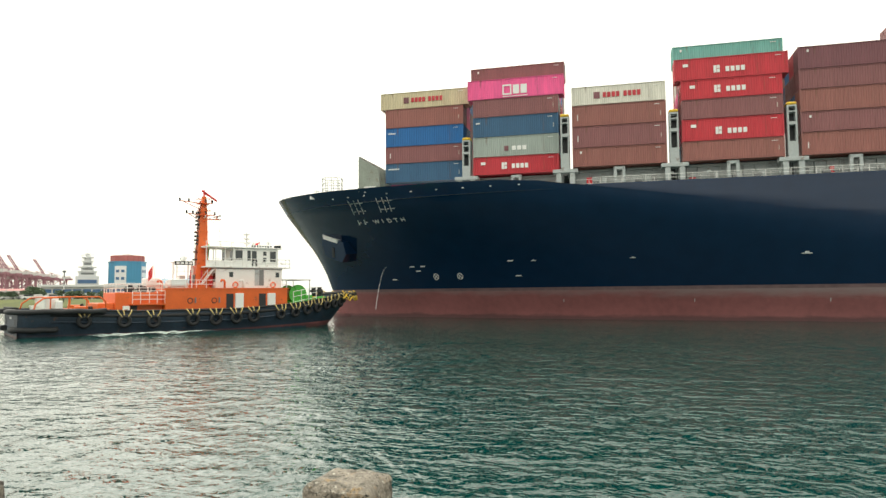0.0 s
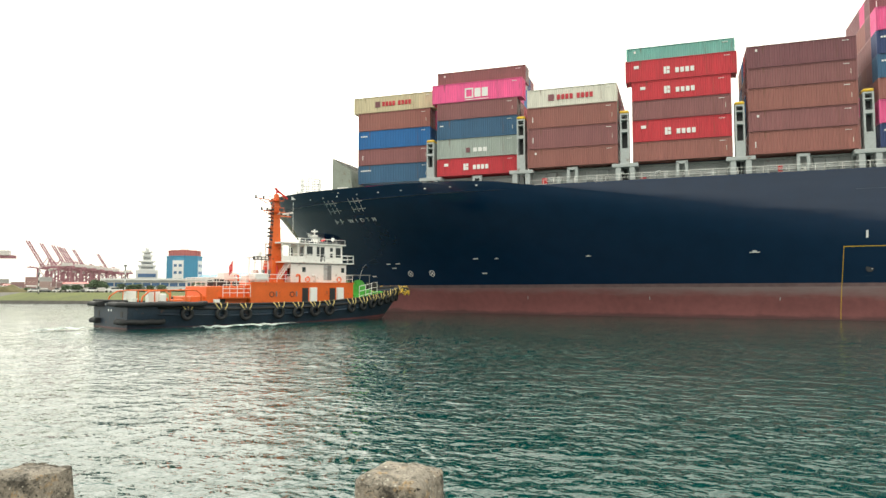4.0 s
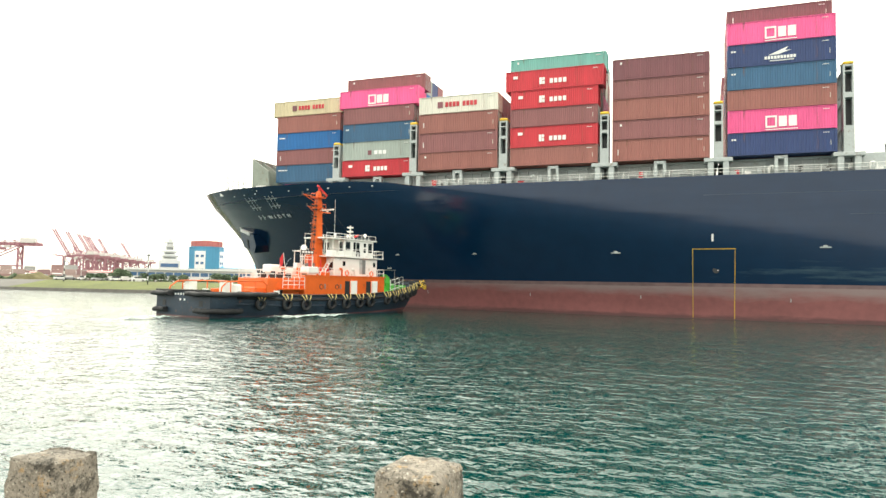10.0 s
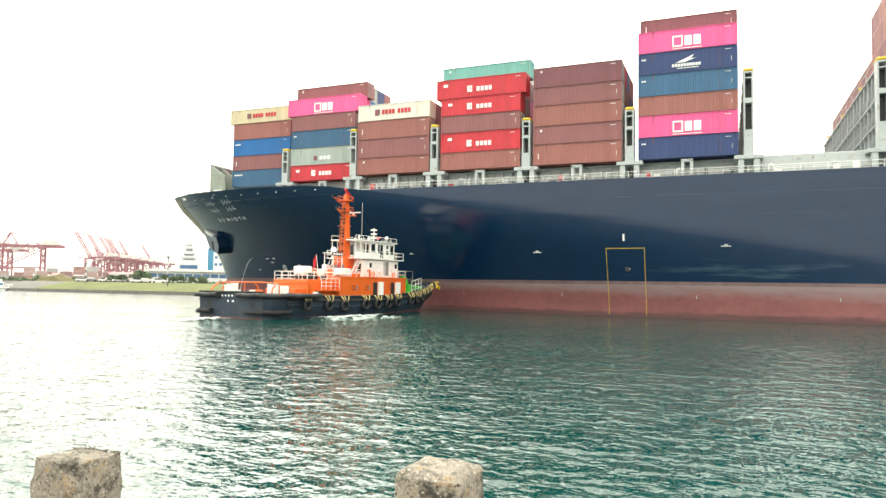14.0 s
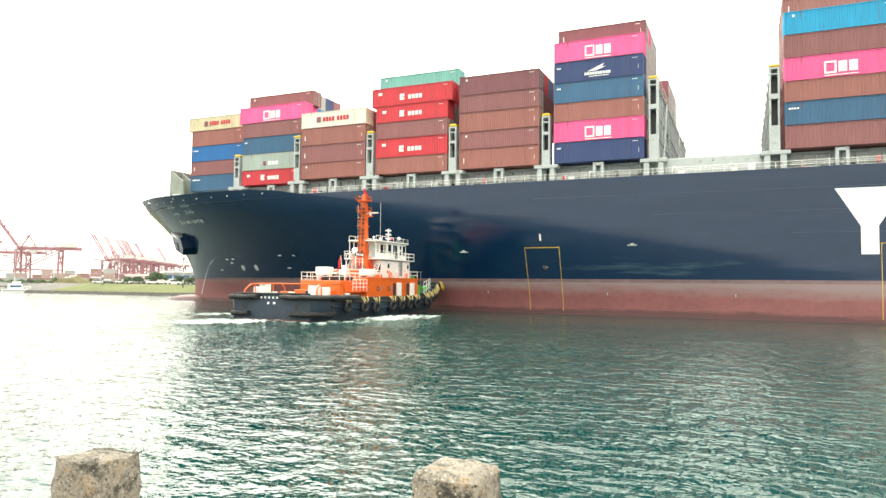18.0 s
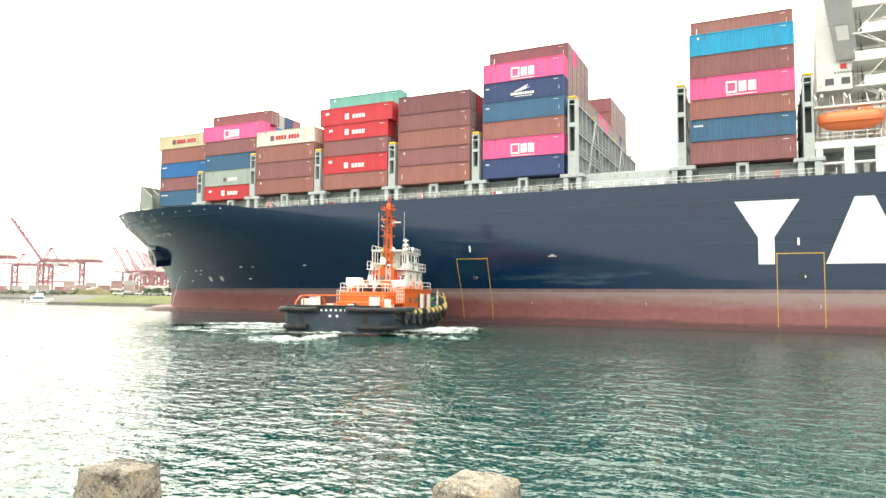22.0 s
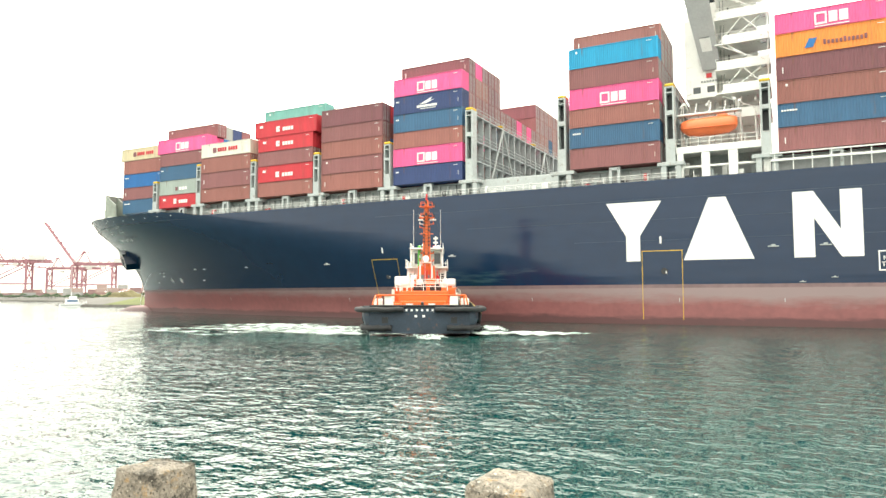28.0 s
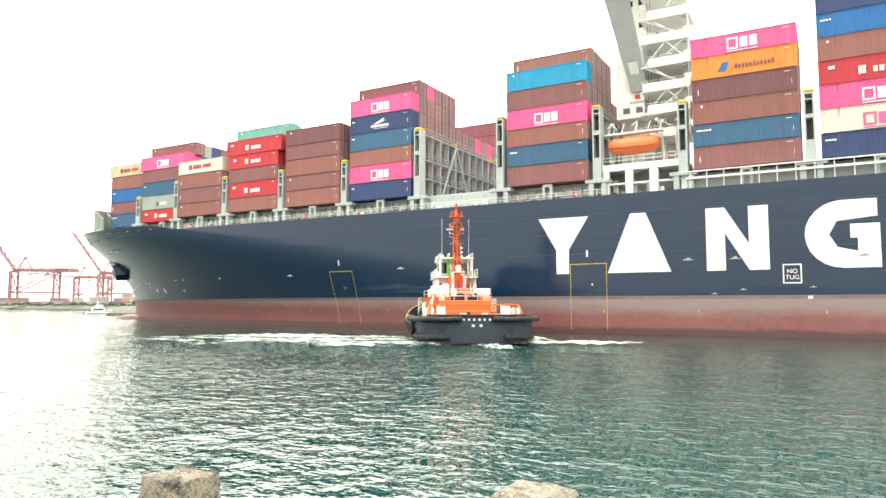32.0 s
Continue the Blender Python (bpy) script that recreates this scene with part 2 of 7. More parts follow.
def lichened(m):
    """Dark growth, pale specks and ochre stains over the concrete."""
    n, l = m.node_tree.nodes, m.node_tree.links
    p = n["Principled BSDF"]
    base = p.inputs["Base Color"].links[0].from_socket
    tc = n.new("ShaderNodeTexCoord")
    for sc, lo, hi, col, rough in ((5.0, 0.50, 0.62, (0.035, 0.032, 0.026, 1), 0.75), (9.0, 0.56, 0.66, (0.30, 0.19, 0.08, 1), 0.7), (42.0, 0.635, 0.69, (0.42, 0.4, 0.34, 1), 0.5), (70.0, 0.60, 0.67, (0.02, 0.02, 0.016, 1), 0.5)):
        no = n.new("ShaderNodeTexNoise")
        no.inputs["Scale"].default_value, no.inputs["Detail"].default_value, no.inputs["Roughness"].default_value = sc, 6, rough
        cr = n.new("ShaderNodeValToRGB")
        cr.color_ramp.elements[0].position, cr.color_ramp.elements[1].position = lo, hi
        mx = n.new("ShaderNodeMix")
        mx.data_type = "RGBA"
        mx.inputs["B"].default_value = col
        l.new(tc.outputs["Object"], no.inputs["Vector"])
        l.new(no.outputs[0], cr.inputs[0])
        l.new(cr.outputs[0], mx.inputs["Factor"])
        l.new(base, mx.inputs["A"])
        base = mx.outputs["Result"]
    l.new(base, p.inputs["Base Color"])


lichened(CONCRETE)

# container paints
PAINTS = {}
for key, col in dict(brown=(0.245, 0.098, 0.1), rust=(0.3, 0.118, 0.1), maroon=(0.2, 0.075, 0.088), red=(0.52, 0.035, 0.05), pink=(0.8, 0.11, 0.3),
                     blue=(0.04, 0.12, 0.225), bright=(0.015, 0.15, 0.42), navy=(0.028, 0.052, 0.155), cyan=(0.01, 0.33, 0.58), white=(0.68, 0.66, 0.58),
                     cream=(0.62, 0.54, 0.36), grey=(0.33, 0.38, 0.35), teal=(0.16, 0.45, 0.4), orange=(0.82, 0.27, 0.05), green=(0.05, 0.2, 0.12)).items():
    PAINTS[key] = mat("container_" + key, col, 0.55, vary=0.13, scale=0.5, fine=5, rust=0.1, streak=True, jitter=0.1)


# ---- mesh helpers ----
def part(name, bm, material, parent, label=""):
    me = bpy.data.meshes.new(name)
    bm.normal_update()
    bm.to_mesh(me)
    bm.free()
    me.materials.append(material)
    ob = new(name, me)
    ob.parent = parent
    if label:
        tagged(ob, label)
    return ob


def empty(name, label, category, group="", kind="", m=None):
    ob = new(name)
    ob.empty_display_size = 0.2
    if m is not None:
        ob.matrix_basis = m
    return tagged(ob, label, category, group, kind)


def box(bm, x0, x1, y0, y1, z0, z1, bevel=0.0):
    vs = [bm.verts.new((x, y, z)) for x in (x0, x1) for y in (y0, y1) for z in (z0, z1)]
    fs = [bm.faces.new([vs[i] for i in q]) for q in ((0, 1, 3, 2), (4, 6, 7, 5), (0, 4, 5, 1), (2, 3, 7, 6), (0, 2, 6, 4), (1, 5, 7, 3))]
    if bevel:
        es = list({e for f in fs for e in f.edges})
        bmesh.ops.bevel(bm, geom=es, offset=bevel, segments=2, affect="EDGES", profile=0.5)
    return vs


def boxes(*items, bevel=0.0):
    bm = bmesh.new()
    for it in items:
        box(bm, *it, bevel=bevel)
    return bm


def rod(bm, a, b, r, seg=6, r2=None):
    a, b = Vector(a), Vector(b)
    d = b - a
    q = d.to_track_quat("Z", "Y").to_matrix()
    r2 = r if r2 is None else r2
    lo, hi = [], []
    for i in range(seg):
        t = 2 * math.pi * (i + 0.5) / seg
        o = q @ Vector((math.cos(t), math.sin(t), 0))
        lo.append(bm.verts.new(a + o * r))
        hi.append(bm.verts.new(b + o * r2))
    for i in range(seg):
        bm.faces.new((lo[i], lo[(i + 1) % seg], hi[(i + 1) % seg], hi[i]))
    bm.faces.new(lo[::-1])
    bm.faces.new(hi)


def rods(segments, r, seg=6):
    bm = bmesh.new()
    for a, b in segments:
        rod(bm, a, b, r, seg)
    return bm


def prism(bm, pts, z0, z1):
    """An upright prism over the outline pts."""
    lo = [bm.verts.new((x, y, z0)) for x, y in pts]
    hi = [bm.verts.new((x, y, z1)) for x, y in pts]
    k = len(pts)
    for i in range(k):
        bm.faces.new((lo[i], lo[(i + 1) % k], hi[(i + 1) % k], hi[i]))
    bm.faces.new(lo[::-1])
    bm.faces.new(hi)


def plate(bm, pts, y, d=0.03):
    """A plate in the x-z plane, its face at y and its back d behind."""
    a = [bm.verts.new((x, y, z)) for x, z in pts]
    b = [bm.verts.new((x, y + d, z)) for x, z in pts]
    k = len(pts)
    for i in range(k):
        bm.faces.new((a[i], b[i], b[(i + 1) % k], a[(i + 1) % k]))
    bm.faces.new(a)
    bm.faces.new(b[::-1])


def grid_mesh(name, X, Y, Z, material, parent=None, smooth=True, flip=False):
    """A sheet from three equal arrays of rows and columns."""
    r, c = X.shape
    me = bpy.data.meshes.new(name)
    co = np.stack([X, Y, Z], -1).reshape(-1, 3)
    i = np.arange(r * c).reshape(r, c)
    q = np.stack([i[:-1, :-1], i[:-1, 1:], i[1:, 1:], i[1:, :-1]], -1).reshape(-1, 4)
    if flip:
        q = q[:, ::-1]
    me.from_pydata(co.tolist(), [], q.tolist())
    me.polygons.foreach_set("use_smooth", np.full(len(q), smooth))
    me.materials.append(material)
    ob = new(name, me)
    ob.parent = parent
    return ob


def torus(bm, m, R, r, n=14, k=7):
    rings = []
    for i in range(n):
        a = 2 * math.pi * i / n
        rings.append([bm.verts.new(m @ Vector(((R + r * math.cos(b)) * math.cos(a), (R + r * math.cos(b)) * math.sin(a), r * math.sin(b)))) for b in [2 * math.pi * j / k for j in range(k)]])
    for i in range(n):
        for j in range(k):
            f = bm.faces.new((rings[i][j], rings[(i + 1) % n][j], rings[(i + 1) % n][(j + 1) % k], rings[i][(j + 1) % k]))
            f.smooth = True


def tube(bm, pts, r, seg=6):
    """A bent pipe through pts."""
    pts = [Vector(p) for p in pts]
    rings = []
    for i, p in enumerate(pts):
        d = (pts[min(i + 1, len(pts) - 1)] - pts[max(i - 1, 0)]).normalized()
        q = d.to_track_quat("Z", "Y").to_matrix()
        rings.append([bm.verts.new(p + q @ Vector((math.cos(t), math.sin(t), 0)) * r) for t in [2 * math.pi * j / seg for j in range(seg)]])
    for a, b in zip(rings, rings[1:]):
        for j in range(seg):
            f = bm.faces.new((a[j], a[(j + 1) % seg], b[(j + 1) % seg], b[j]))
            f.smooth = True
    bm.faces.new(rings[0][::-1])
    bm.faces.new(rings[-1])


def rail_run(parent, pts, h=1.0, mat_=None, bars=2, r=0.035):
    """A handrail: posts at the points and bars between them."""
    mat_ = mat_ or WHITE
    for p in pts:
        part("rail_post", rods([(p, (p[0], p[1], p[2] + h))], r, 5), mat_, parent)
    for k in range(bars):
        z = h * (k + 1) / bars
        bm = bmesh.new()
        tube(bm, [(a[0], a[1], a[2] + z) for a in pts], r, 5)
        part("rail_bar", bm, mat_, parent)


# ---- water ----
def water_material():
    m = bpy.data.materials.new("harbour_water")
    m.use_nodes = True
    n, l = m.node_tree.nodes, m.node_tree.links
    p = n["Principled BSDF"]
    p.inputs["Base Color"].default_value = (0.001, 0.042, 0.035, 1)
    p.inputs["Roughness"].default_value = 0.03
    p.inputs["IOR"].default_value = 1.333
    p.inputs["Specular IOR Level"].default_value = 0.74
    tc = n.new("ShaderNodeTexCoord")
    # ripples too fine for the mesh, denser out in the channel, widen the gloss
    sp, rg = n.new("ShaderNodeSeparateXYZ"), n.new("ShaderNodeMapRange")
    for key, v in (("From Min", 18), ("From Max", 85), ("To Min", 0.02), ("To Max", 0.06)):
        rg.inputs[key].default_value = v
    l.new(tc.outputs["Object"], sp.inputs[0])
    l.new(sp.outputs["Y"], rg.inputs["Value"])
    l.new(rg.outputs[0], p.inputs["Roughness"])
    last = None
    gn, gr = n.new("ShaderNodeTexNoise"), n.new("ShaderNodeMapRange")
    gn.inputs["Scale"].default_value, gn.inputs["Detail"].default_value = 0.06, 2
    for key, v in (("From Min", 0.38), ("From Max", 0.62), ("To Min", 0.7), ("To Max", 1.0)):
        gr.inputs[key].default_value = v
    l.new(tc.outputs["Object"], gn.inputs["Vector"])
    l.new(gn.outputs[0], gr.inputs["Value"])
    # the lee of the ship lies calmer than the water by the quay
    calm, level = n.new("ShaderNodeMapRange"), n.new("ShaderNodeMath")
    for key, v in (("From Min", 14), ("From Max", 80), ("To Min", 1.0), ("To Max", 0.75)):
        calm.inputs[key].default_value = v
    level.operation = "MULTIPLY"
    l.new(sp.outputs["Y"], calm.inputs["Value"])
    l.new(calm.outputs[0], level.inputs[0])
    l.new(gr.outputs[0], level.inputs[1])
    for sc, power, dist, asp in ((0.55, 1.5, 0.11, 0.75), (1.8, 1.9, 0.095, 0.7), (5.5, 1.9, 0.02, 0.9)):
        mp = n.new("ShaderNodeMapping")
        mp.inputs["Scale"].default_value = (asp, 1, 1)
        mp.inputs["Rotation"].default_value = (0, 0, 0.3)
        no = n.new("ShaderNodeTexNoise")
        no.inputs["Scale"].default_value, no.inputs["Detail"].default_value = sc, 2.2
        b = n.new("ShaderNodeBump")
        b.inputs["Distance"].default_value = dist
        l.new(tc.outputs["Object"], mp.inputs[0])
        l.new(mp.outputs[0], no.inputs["Vector"])
        # flat troughs and peaked crests
        rise, peak = n.new("ShaderNodeMapRange"), n.new("ShaderNodeMath")
        rise.inputs["From Min"].default_value, rise.inputs["From Max"].default_value = 0.28, 0.74
        peak.operation, peak.inputs[1].default_value = "POWER", power
        l.new(no.outputs[0], rise.inputs["Value"])
        l.new(rise.outputs[0], peak.inputs[0])
        l.new(peak.outputs[0], b.inputs["Height"])
        l.new(level.outputs[0], b.inputs["Strength"])
        if last:
            l.new(last.outputs[0], b.inputs["Normal"])
        last = b
    l.new(last.outputs[0], p.inputs["Normal"])
    return m


def build_water():
    """One sheet to the horizon, with short crossing waves that are finer near the quay."""
    rng = np.random.default_rng(4)
    r = np.concatenate([np.linspace(2.0, 14, 200), 14 * np.exp(np.linspace(0.004, 2.2, 400)), 130 * np.exp(np.linspace(0.05, 3.55, 40))])
    a = np.concatenate([np.radians(np.linspace(-18, 72, 760)), np.radians(np.linspace(73, 341, 44))])
    RR, AA = np.meshgrid(r, a, indexing="ij")
    X, Y = -RR * np.sin(AA), RR * np.cos(AA)
    Z = np.zeros_like(X)
    cell = np.maximum(np.gradient(r)[:, None], RR * 0.0021) + 0 * RR
    cell[:, 760:] = 50
    gust = 0.75 + 0.35 * np.sin(X * 0.13 + 1.7 * np.sin(Y * 0.06)) * np.sin(Y * 0.1 + 0.8 + 0.9 * np.sin(X * 0.05))
    for k in range(54):
        lam = 0.2 * 1.078 ** k * rng.uniform(0.9, 1.1)
        th = radians(98) + rng.normal(0, 1.2)
        amp = 0.007 * lam ** 0.95 * (1 if lam < 0.5 else (0.5 / lam) ** 0.8)
        keep = np.clip((lam / cell - 2.5) / 3, 0, 1)
        ph = 2 * math.pi / lam * (X * math.cos(th) + Y * math.sin(th)) + rng.uniform(0, 6.28)
        env = 0.6 + 0.4 * np.sin(ph * 0.17 + X * 0.3 * math.sin(th) * k % 3 + k)
        s = np.sin(ph + 0.45 * np.sin(ph * 0.53 + k) + 0.35 * np.sin(ph))
        Z += amp * keep * s * env
    Z *= gust
    X, Y, Z = (np.hstack([v, v[:, :1]]) for v in (X, Y, Z))
    ob = grid_mesh("water", X, Y, Z, water_material())
    return tagged(ob, "dark green rippled harbour water under an overcast sky", "water", kind="structure")


water = build_water()

# ---- the container ship ----
B, CY = 25.5, 117.9          # half breadth, centreline
SIDE = CY - B
DECK, RED_Z = 18.3, 4.7
RIDERS = []                   # things that go with the ship


def stem_x(z):
    return float(np.interp(z, [-3, 0, 4, 8, 12, 15, 18, 20.5], [-50.5, -51, -51, -52.6, -55, -57.3, -59.2, -60.6]))


def full_x(z):
    return -3 + 86 * (1 - (min(max(z, 0), 18.6) / 18.6) ** 1.8)


def half_breadth(x, z):
    x0, x1 = stem_x(z), full_x(z)
    if x >= x1:
        return B
    u = max(0.0, (x - x0) / (x1 - x0))
    w = min(1, max(0, z) / 19) ** 1.4
    p, q = 1.9 + 0.55 * w, 1 + 1.0 * w
    return B * max(0.0, 1 - (1 - u) ** p) ** (1 / q)


def rail_z(x):
    """The height of the ship's side: a bulwark forward, the deck edge aft."""
    return float(np.interp(x, [-61, -50, -36, -16, -10, -6, 330], [20.5, 20.1, 19.8, 19.5, 19.1, DECK, DECK]))


def hull_sheet(name, zs, material, parent, label):
    s = np.concatenate([[0, 0.004, 0.012, 0.025], np.linspace(0.045, 1, 60)])
    rows = []
    for z in zs:
        row = []
        for k in range(len(s) + 24):
            zz = z
            for _ in range(3):
                x0, x1 = stem_x(min(zz, 20.5)), full_x(zz)
                x = x0 + s[k] * (x1 - x0) if k < len(s) else x1 + 4 + (326 - x1) * (k - len(s)) / 23
                if zs[-1] > DECK:
                    zz = zs[0] + (z - zs[0]) * (rail_z(x) - zs[0]) / (zs[-1] - zs[0])
            row.append((x, half_breadth(x, zz), zz))
        rows.append(row)
    A = np.array(rows)
    for sign in (-1, 1):
        ob = grid_mesh(name, A[:, :, 0], CY + sign * A[:, :, 1], A[:, :, 2], material, parent, flip=sign > 0)
        tagged(ob, label)


ship = empty("container_ship", "large container ship with dark blue hull and red boot topping", "ship")
RIDERS.append((ship, Matrix()))
hull_sheet("hull_side", [RED_Z + 0.0, 6, 7.5, 9, 10.5, 12, 13.5, 15, 16.2, 17.2, 18, 20.5], HULL, ship, "dark navy blue steel side plating with soft gloss")
hull_sheet("waterline_band", [4.25, RED_Z], BAND, ship, "faded pinkish grey band above the red")
hull_sheet("boot_topping", [-3, -1, 0, 1, 2, 3, 4.25], BOOT, ship, "worn brownish red boot topping")


def build_decks():
    xs = np.concatenate([np.linspace(-59, -8, 40), np.linspace(0, 330, 30)])
    y = np.array([half_breadth(x, 18.0) - 0.15 for x in xs])
    f = np.linspace(-1, 1, 9)[:, None]
    X = np.repeat(xs[None, :], 9, 0)
    grid_mesh("deck", X, CY + f * y[None, :], np.full_like(X, DECK - 0.4), LIGHTGREY, ship, smooth=False)
    bm = bmesh.new()
    box(bm, 329, 330, SIDE, CY + B, -3, DECK)
    part("stern", bm, HULL, ship)
    # bulb
    bm = bmesh.new()
    bmesh.ops.create_uvsphere(bm, u_segments=24, v_segments=14, radius=1, matrix=Matrix.Translation((-52, CY, -2.6)) @ Matrix.Diagonal((9.5, 3.4, 3.6, 1)))
    for fc in bm.faces:
        fc.smooth = True
    part("bulbous_bow", bm, BOOT, ship, "red bulbous bow just awash")


build_decks()


def side_y(x, z):
    return CY - half_breadth(x, z)


# ---- deck fittings ----
BAYS = [-34.0, -19.8, -5.6, 8.5, 22.6, 36.9, 65.8, 91.9, 106.2, 120.4]
BASE = 20.7
ROW = 2.5
FACE = 93.1


def lashing_tower(x, y, top, wide=1.15):
    ob = part("lashing_bridge", boxes((x - wide / 2, x - wide / 2 + 0.2, y, y + 1.6, 20.6, top), (x + wide / 2 - 0.2, x + wide / 2, y, y + 1.6, 20.6, top),
                                      (x - wide / 2 + 0.2, x + wide / 2 - 0.2, y, y + 1.6, 20.6, 20.6 + (top - 20.6) * 0.3),
                                      (x - wide / 2 + 0.2, x + wide / 2 - 0.2, y, y + 1.6, 20.6 + (top - 20.6) * 0.62, 20.6 + (top - 20.6) * 0.68),
                                      (x - wide / 2 + 0.2, x + wide / 2 - 0.2, y, y + 1.6, top - 0.9, top - 0.75),
                                      (x - wide / 2 + 0.2, x + wide / 2 - 0.2, y, y + 1.6, top - 0.2, top)), LIGHTGREY, ship, "light grey steel lashing bridge tower")
    bm = boxes((x - wide / 2 - 0.03, x + wide / 2 + 0.03, y - 0.05, y + 1.65, top, top + 0.42), bevel=0.2)
    part("tower_cap", bm, YELLOW, ob, "yellow cap")
    bm = boxes((x - 1.7, x + 1.7, y - 0.1, y + 1.5, 20.1, 20.6), (x - 1.25, x - 0.55, y, y + 1.3, DECK - 0.4, 20.1), (x + 0.55, x + 1.25, y, y + 1.3, DECK - 0.4, 20.1), bevel=0.06)
    part("tower_foot", bm, LIGHTGREY, ob)
    # Added dark sheet behind the slots: shade inside the tower put into its colour
    part("tower_shade", boxes((x - wide / 2 + 0.2, x + wide / 2 - 0.2, y + 1.0, y + 1.1, 20.6, top - 0.3)), DARK, ob, "dark sheet standing in for shade inside the tower")
    return ob


TOWERS = [(-20.8, 95.3, 25.9), (-6.6, 93.4, 27.8), (7.5, 92.9, 27.3), (21.6, 92.9, 27.2), (35.8, 92.9, 27.5), (50.3, 92.9, 31.2), (64.7, 92.9, 31.0), (79.3, 92.9, 30.6), (90.6, 92.9, 29.6), (105.1, 92.9, 28.8), (119.4, 92.9, 28.8)]
for tx, ty, tz in TOWERS:
    lashing_tower(tx, ty, tz)


def pedestal(x, y):
    part("pedestal", boxes((x - 0.75, x - 0.35, y, y + 0.5, DECK - 0.4, 20.5), (x + 0.35, x + 0.75, y, y + 0.5, DECK - 0.4, 20.5), (x - 0.75, x + 0.75, y, y + 0.55, 20.2, 20.6), bevel=0.04), LIGHTGREY, ship)


for bx in BAYS[1:]:
    pedestal(bx + 6.1, 93.3 if bx > -10 else 95.8)


def build_coamings():
    for bx in BAYS[1:] + [51.2]:
        y0 = 95.4 if bx > -10 else 97.6
        part("hatch_coaming", boxes((bx - 0.5, bx + 12.7, y0, y0 + 0.4, DECK - 0.4, 20.35), (bx - 1.0, bx + 13.15, y0 - 0.25, 2 * CY - y0, 20.35, 20.62), bevel=0.05), LIGHTGREY, ship)
        rail_run(ship, [(bx + i * 2.1, y0 - 1.9, DECK - 0.4) for i in range(7)], 1.15, WHITE, 2, 0.033)
    rng = random.Random(5)
    for i in range(46):
        x = -4 + i * 2.75 + rng.uniform(-0.6, 0.6)
        w, h = rng.uniform(0.3, 0.9), rng.uniform(0.5, 1.3)
        part("deck_box", boxes((x, x + w, 94.2, 94.8, DECK - 0.4, DECK + h), bevel=0.04), rng.choice((LIGHTGREY, LIGHTGREY, WHITE, DARK, RED)), ship)


build_coamings()


def deck_edge_gear():
    """Fire boxes, ventilators, pipes and winches that stand along the deck edge."""
    rng = random.Random(17)
    for i in range(34):
        x = -3 + i * 2.5 + rng.uniform(-0.7, 0.7)
        kind = rng.randrange(4)
        y = rng.uniform(93.2, 93.9)
        if kind == 0:
            bm = bmesh.new()
            tube(bm, [(x, y, DECK - 0.4), (x, y, DECK + 0.9), (x + 0.12, y, DECK + 1.1), (x + 0.35, y, DECK + 1.12), (x + 0.42, y, DECK + 0.9)], 0.13, 7)
            part("ventilator", bm, rng.choice((LIGHTGREY, WHITE)), ship)
        elif kind == 1:
            part("pipe_run", rods([((x - 1.0, y, DECK + 0.1), (x + 1.6, y, DECK + 0.1)), ((x - 1.0, y, DECK + 0.45), (x + 1.6, y, DECK + 0.45))], 0.08, 6), SHADEGREY, ship)
        elif kind == 2:
            part("locker", boxes((x, x + 0.8, y, y + 0.5, DECK - 0.4, DECK + rng.uniform(0.5, 1.2)), bevel=0.04), rng.choice((WHITE, LIGHTGREY, SHADEGREY)), ship)
        else:
            part("hatch_winch", rods([((x, y, DECK + 0.2), (x + 0.9, y, DECK + 0.2)), ((x + 0.2, y, DECK + 0.2), (x + 0.35, y, DECK + 0.2))], 0.3, 9), SHADEGREY, ship)
    for i in range(60):
        x = -3.5 + i * 1.4
        part("coaming_stay", boxes((x, x + 0.12, 95.0, 95.4, DECK - 0.4, 20.3)), LIGHTGREY, ship)


deck_edge_gear()


# ---- containers ----
def corrugated(bm, x0, x1, y, z0, z1, out, pitch=0.278, depth=0.05):
    """A corrugated wall along x at y; out is -1 or 1."""
    k = int((x1 - x0) / pitch)
    pitch = (x1 - x0) / k
    xs, ys = [], []
    for i in range(k):
        for f, d in ((0, 0), (0.26, 0), (0.5, 1), (0.76, 1)):
            xs.append(x0 + (i + f) * pitch)
            ys.append(y - out * depth * d)
    xs.append(x1)
    ys.append(y)
    lo = [bm.verts.new((a, b, z0)) for a, b in zip(xs, ys)]
    hi = [bm.verts.new((a, b, z1)) for a, b in zip(xs, ys)]
    for i in range(len(xs) - 1):
        bm.faces.new((lo[i], lo[i + 1], hi[i + 1], hi[i]) if out < 0 else (lo[i + 1], lo[i], hi[i], hi[i + 1]))


W = 2.438
PROTO = {}


